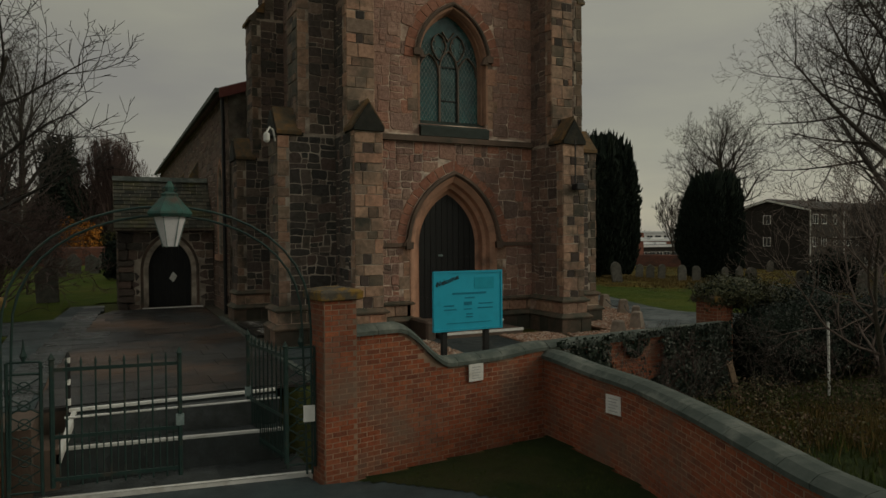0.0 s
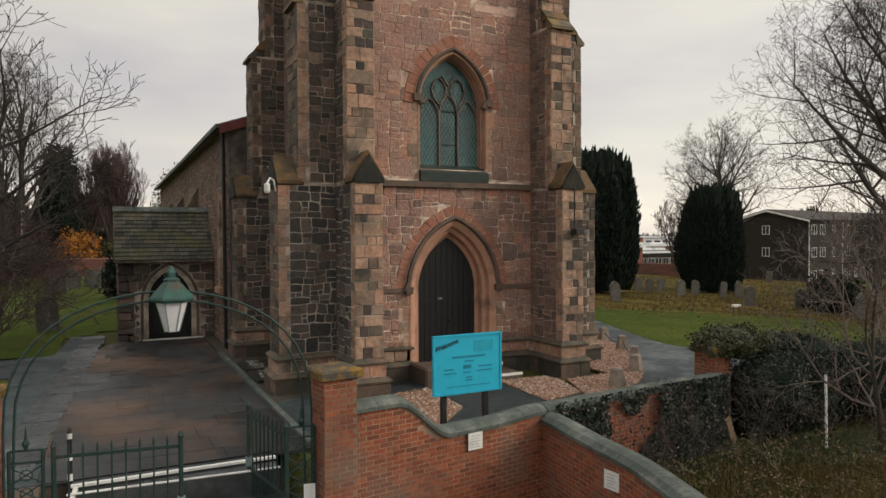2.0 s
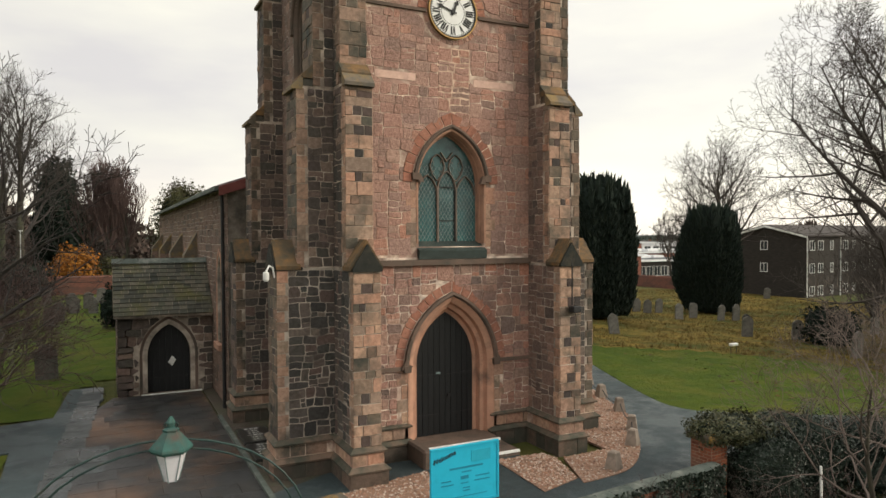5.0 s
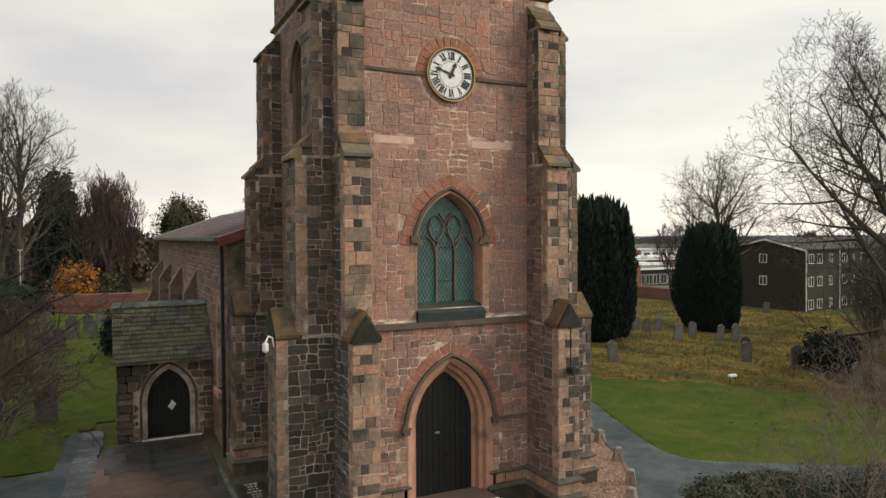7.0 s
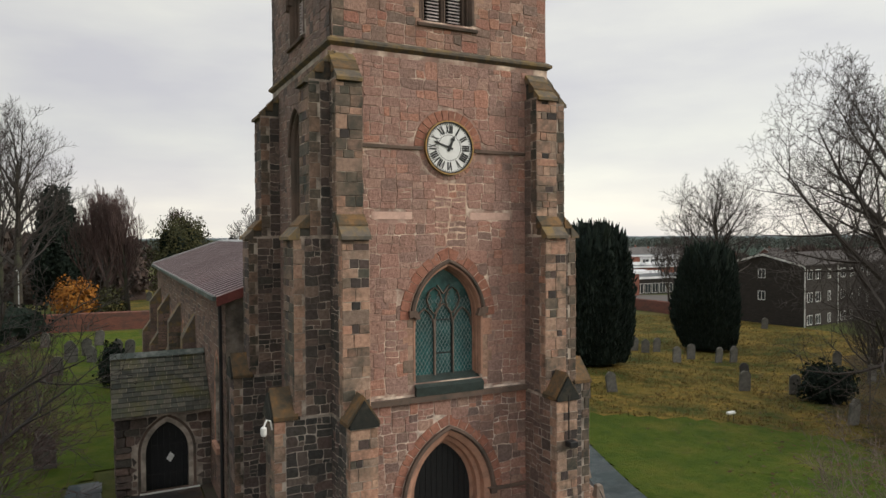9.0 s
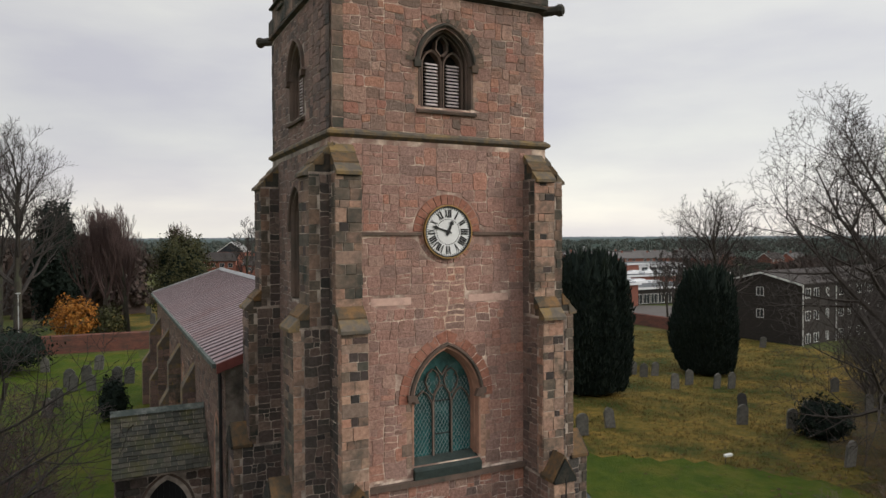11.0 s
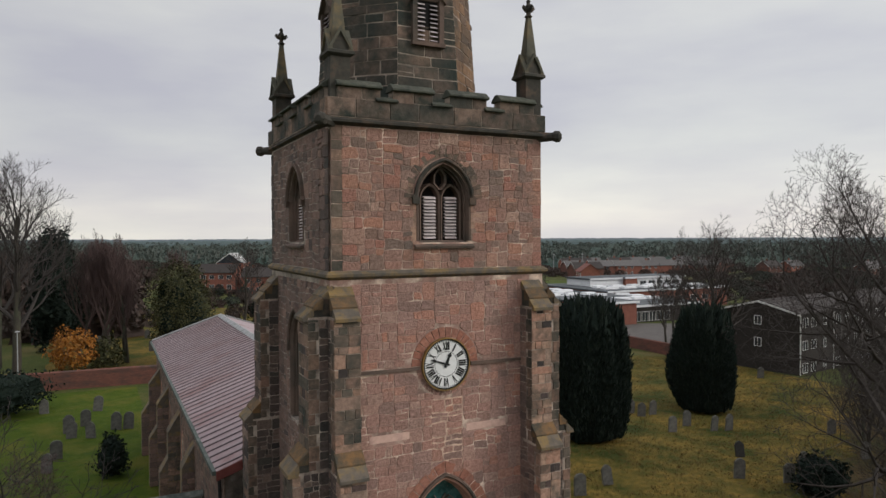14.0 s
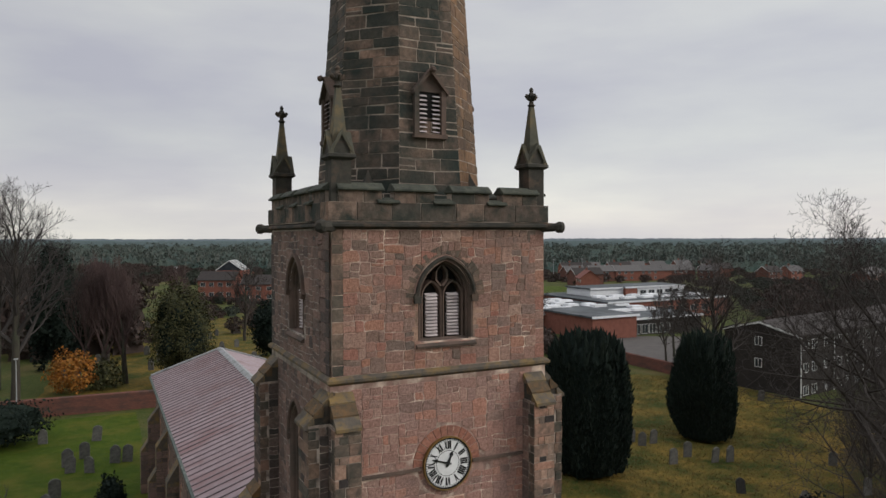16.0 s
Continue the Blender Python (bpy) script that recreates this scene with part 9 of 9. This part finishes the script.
for x0, x1, y0, y1, z, nx, ny in ((72, 98, 107, 129, 1.35, 5, 5), (88.5, 106.5, 94, 115, 0.95, 4, 4), (103, 137, 115, 124.5, 1.95, 6, 2)):
    for i in range(nx):
        for j in range(ny):
            if rng.random() < 0.2:
                continue
            x, y = x0 + (i + 0.5) * (x1 - x0) / nx + rng.uniform(-0.4, 0.4), y0 + (j + 0.5) * (y1 - y0) / ny + rng.uniform(-0.4, 0.4)
            bm = bmesh.new()
            w, d = rng.uniform(1.5, 2.3), rng.uniform(0.8, 1.3)
            loft(bm, [rect_ring(x - w, x + w, y - d, y + d, z), rect_ring(x - w, x + w, y - d, y + d, z + 0.5, -0.15)])
            part("rooflight", bm, M_RENDER, school)
sheet("car_park", [(64, 56), (78, 50), (98, 84), (84, 92), (66, 74)], 0.06, M_YARD, "grey tarmac school yard", "yard")
turf("playing_field", [spot(24, 226)[:2], spot(72, 226)[:2], spot(80, 292)[:2], spot(26, 292)[:2]], 6, 0.12, M_LAWN, "bright green playing field behind the school")

# rows of houses beyond
rng = random.Random(21)
wn_std = [(u, v, 1.5, 1.2) for u in (1.8, 5.2, 8.6) for v in (1.5, 4.1)]
x, y, z = spot(55.0, 274.0)
house("house", x, y, -116, 9, 7.5, 5.2, 8.0, M_HOUSE, M_REDTILE, "orange brick house with white barge boards", wn_std, group="distant houses")
for k, (a, d, t) in enumerate(((62, 330, 8), (75, 335, 8), (88, 338, 8), (101, 342, 8), (70, 385, 5), (84, 392, 5), (100, 398, 5), (114, 404, 5), (128, 410, 5), (120, 350, 12), (134, 352, -50), (60, 300, 10), (146, 372, 10), (160, 330, 20), (176, 340, 20), (190, 300, 30), (204, 320, 30), (150, 430, 0), (170, 440, 0), (90, 460, 0))):
    x, y, z = spot(a * 1.0, d)
    house("house", x, y, t - 20, rng.choice((10, 14, 18)), 7.5, 5.0, 7.6, rng.choice((M_HOUSE, M_OLDBRICK, M_OLDBRICK)), rng.choice((M_TILE, M_GREYTILE, M_GREYTILE)), "distant brick house with tiled roof", wn_std, group="distant houses")
x, y, z = spot(-75.0, 213.0)
house("house", x, y, -26, 11.2, 8, 6.0, 8.4, M_HOUSE, M_TILE, "large red brick house with white windows", [(u, v, 1.5, 1.3) for u in (1.6, 4.2, 7.0, 9.6) for v in (1.6, 4.6)], group="distant houses", chimney=False)
x, y, z = spot(-61.5, 213.0)
house("house", x, y, -24, 9, 8, 5.4, 8.0, M_HOUSE, M_TILE, "red brick house with white windows", wn_std, group="distant houses")
x, y, z = spot(-68.0, 226.0)
frame_roof = thing("glazed_roof", (x, y, z), "white framed glazed roof behind the brick houses", "roof")
bm = bmesh.new()
box(bm, -4.5, 4.5, -4, 4, -1.5, 9.4, pose(x, y, z, 0, 0, -26))
part("wall", bm, M_HOUSE, frame_roof)
m = pose(x, y, z + 9.4, 0, 0, -26)
for i in range(6):
    for s in (-1, 1):
        bm = bmesh.new()
        tube(bm, [m @ Vector((s * 4.4, -4 + i * 1.6, 0)), m @ Vector((0, -4 + i * 1.6, 3.2))], 0.13, 4)
        part("glazing_bar", bm, M_WHITE, frame_roof)
bm = bmesh.new()
loft(bm, [[m @ Vector(p) for p in ((-4.4, yy, 0), (4.4, yy, 0), (0, yy, 3.15))] for yy in (-3.9, 4.0)])
bmesh.ops.recalc_face_normals(bm, faces=bm.faces[:])
part("glazing", bm, M_PANE, frame_roof)

# cemetery stones beyond the north wall
rng = random.Random(5)
for k in range(46):
    x, y = rng.uniform(-12, 12), rng.uniform(70, 140)
    copy_thing(kinds[rng.choice((0, 1, 2))], pose(x, y, ground(x, y), rng.uniform(-4, 4), rng.uniform(-4, 4), rng.uniform(-30, 10)))
turf("cemetery_grass", [(-14, 64), (16, 60), (26, 150), (-14, 150)], 3, 0.08, M_ROUGH, "yellow-green rough cemetery grass")


# ---- woods to the horizon ----
def woods(name, spots, mats, seed, spikes, label, fine=1.0):
    rng = random.Random(seed)
    for j, mat in enumerate(mats):
        verts, faces = [], []
        for i, (x, y, h, w) in enumerate(spots):
            if i % len(mats) != j:
                continue
            z = ground(x, y)
            for _ in range(spikes):
                u, q = rng.uniform(-0.6, 1), rng.uniform(0, math.tau)
                c = math.sqrt(1 - u * u)
                p = Vector((x + c * math.cos(q) * w * rng.uniform(0.2, 0.5), y + c * math.sin(q) * w * rng.uniform(0.2, 0.5), z + h * (0.42 + 0.4 * u)))
                d = Vector((rng.gauss(0, 0.5), rng.gauss(0, 0.5), 1.0)).normalized() * h * rng.uniform(0.14, 0.32) * fine
                s = Vector((rng.gauss(0, 1), rng.gauss(0, 1), 0)).normalized() * w * rng.uniform(0.05, 0.13) * fine
                k = len(verts)
                verts += [p - s, p + s, p + d]
                faces.append((k, k + 1, k + 2))
            k = len(verts)
            verts += [Vector((x + w * 0.3 * math.cos(q), y + w * 0.3 * math.sin(q), z + zz)) for zz, q in ((0, 0), (0, 2.1), (0, 4.2))] + [Vector((x, y, z + h * 0.8))]
            faces += [(k, k + 1, k + 3), (k + 1, k + 2, k + 3), (k + 2, k, k + 3)]
        tagged(mesh_obj(name, verts, faces, mat), label, "woodland", kind="stuff")


M_WOODB = material("brown_winter_wood", (0, 0, 0), pal=[(0.07, 0.052, 0.045), (0.085, 0.06, 0.052), (0.065, 0.055, 0.045), (0.1, 0.066, 0.056)], s1=0.3, bump=0.0)
M_WOODG = material("dark_green_wood", (0, 0, 0), pal=[(0.042, 0.055, 0.042), (0.052, 0.064, 0.047), (0.038, 0.05, 0.04), (0.06, 0.066, 0.045)], s1=0.3, bump=0.0)
rng = random.Random(31)
near = []


def clear(a, d):
    """Keeps the woods off the houses, school and field."""
    if 45 < d < 300 and (20 if d < 130 else 14) < a < 0.4 * d + 12 and d < 175:
        return False
    if 80 < d < 262 and -0.45 * d < a < -0.18 * d:
        return False
    if 170 < d < 320 and 8 < a < 0.38 * d and (d < 300 and a < 0.29 * d or int(a * 7 + d * 3) % 5):
        return False
    return not (d < 240 and -12 < a < 0.2 * d and d < 110)


for _ in range(760):
    d = rng.uniform(95, 430)
    a = rng.uniform(-0.75, 0.75) * d
    if clear(a, d):
        x, y, z = spot(a, d)
        low = 0.55 if a > 0 else 0.85
        near.append((x, y, rng.uniform(5, 9) * low, rng.uniform(5, 10)))
for _ in range(60):
    d, k = rng.uniform(100, 180), rng.uniform(-0.75, -0.45)
    x, y, z = spot(k * d, d)
    near.append((x, y, rng.uniform(10, 15), rng.uniform(7, 11)))
for _ in range(50):
    d, k = rng.uniform(95, 200), rng.uniform(0.5, 0.78)
    x, y, z = spot(k * d, d)
    near.append((x, y, rng.uniform(7, 11), rng.uniform(7, 11)))
for _ in range(34):
    d, k = rng.uniform(120, 205), rng.uniform(-0.38, -0.19)
    x, y, z = spot(k * d, d)
    near.append((x, y, rng.uniform(2.0, 4.2), rng.uniform(2.5, 5)))
for k in range(14):
    x, y, z = spot(-78 + k * 2.4, 199 + 0.3 * (k % 3))
    near.append((x, y, 2.6, 3.4))
woods("woodland", near, (M_WOODB, M_WOODG, M_WOODB), 4, 420, "mixed brown and green winter woodland among houses", 0.5)


def canopy(name, d0, d1, rows, cols, low, high, bump, mat, seed, label):
    """An unbroken, lumpy tree canopy over the far plain."""
    verts, faces = [], []
    for i in range(rows + 1):
        d = d0 * (d1 / d0) ** (i / rows)
        for j in range(cols + 1):
            k = -0.85 + 1.7 * j / cols
            x, y, z = spot(k * d, d)
            n = noise.noise((k * bump, i * 2.3, seed)) * 0.7 + noise.noise((k * bump * 2.7, i * 3.1, seed + 4)) * 0.5
            h = low + (high - low) * max(0.0, min(1.2, 0.5 + 0.7 * n))
            verts.append((x, y, z + (h if 0 < i < rows else -1.0)))
    for i in range(rows):
        for j in range(cols):
            q = i * (cols + 1) + j
            faces.append((q, q + 1, q + cols + 2, q + cols + 1))
    tagged(mesh_obj(name, verts, faces, mat, smooth=True), label, "woodland", kind="stuff")


# haze is put into these colours: each ring farther out is paler and bluer
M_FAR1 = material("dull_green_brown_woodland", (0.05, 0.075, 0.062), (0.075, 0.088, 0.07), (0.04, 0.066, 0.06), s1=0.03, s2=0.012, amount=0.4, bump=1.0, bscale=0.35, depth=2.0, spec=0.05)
M_FAR2 = material("hazed_blue_green_woodland", (0.07, 0.098, 0.096), (0.09, 0.115, 0.11), (0.064, 0.094, 0.096), s1=0.03, s2=0.006, amount=0.4, bump=0.6, bscale=0.15, depth=3.0, spec=0.05)
M_FAR3 = material("hazed_horizon_woodland", (0.11, 0.14, 0.15), (0.13, 0.155, 0.165), s1=0.01, bump=0.0, spec=0.05)
rng = random.Random(47)
far = []
for _ in range(2000):
    d = 430 * (1500 / 430) ** rng.random()
    x, y, z = spot(rng.uniform(-0.72, 0.72) * d, d)
    far.append((x, y, rng.uniform(7, 13), rng.uniform(7, 14)))
# tree colours lifted towards pale grey-green to stand for haze
M_FARTREE = material("hazed_far_trees", (0, 0, 0), pal=[(0.098, 0.128, 0.112), (0.115, 0.132, 0.112), (0.09, 0.12, 0.108), (0.122, 0.125, 0.108)], s1=0.3, bump=0.0)
woods("woodland", far, (M_FARTREE, M_FARTREE), 6, 60, "far scattered winter trees across the plain, paled by painted haze", 0.75)
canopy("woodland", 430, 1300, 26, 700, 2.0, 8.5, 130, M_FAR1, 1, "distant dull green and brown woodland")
canopy("woodland", 1280, 2600, 12, 500, 4.0, 10.0, 160, M_FAR2, 2, "woodland far across the plain, haze painted into its blue-green")
canopy("woodland", 2550, 4100, 6, 400, 6.0, 13.0, 170, M_FAR3, 3, "woodland along the horizon, haze painted into its blue-grey")

for k, (a, d, h) in enumerate(((58, 345, 10.5), (74, 352, 10.5), (128, 356, 11.5), (-92, 240, 9.0))):
    x, y, z = spot(a, d)
    mast = thing("lamp_column", (x, y, z), "tall pale lamp column among the houses", "street lamp", "far lamp columns")
    bm = bmesh.new()
    tube(bm, [(x, y, z - 0.2), (x, y, z + h / 2), (x, y, z + h)], [0.16, 0.13, 0.1], 6)
    part("column", bm, M_GALV, mast)
    bm = bmesh.new()
    box(bm, x - 0.6, x + 0.6, y - 0.2, y + 0.2, z + h - 0.05, z + h + 0.2)
    part("lamp_head", bm, M_GALV, mast)
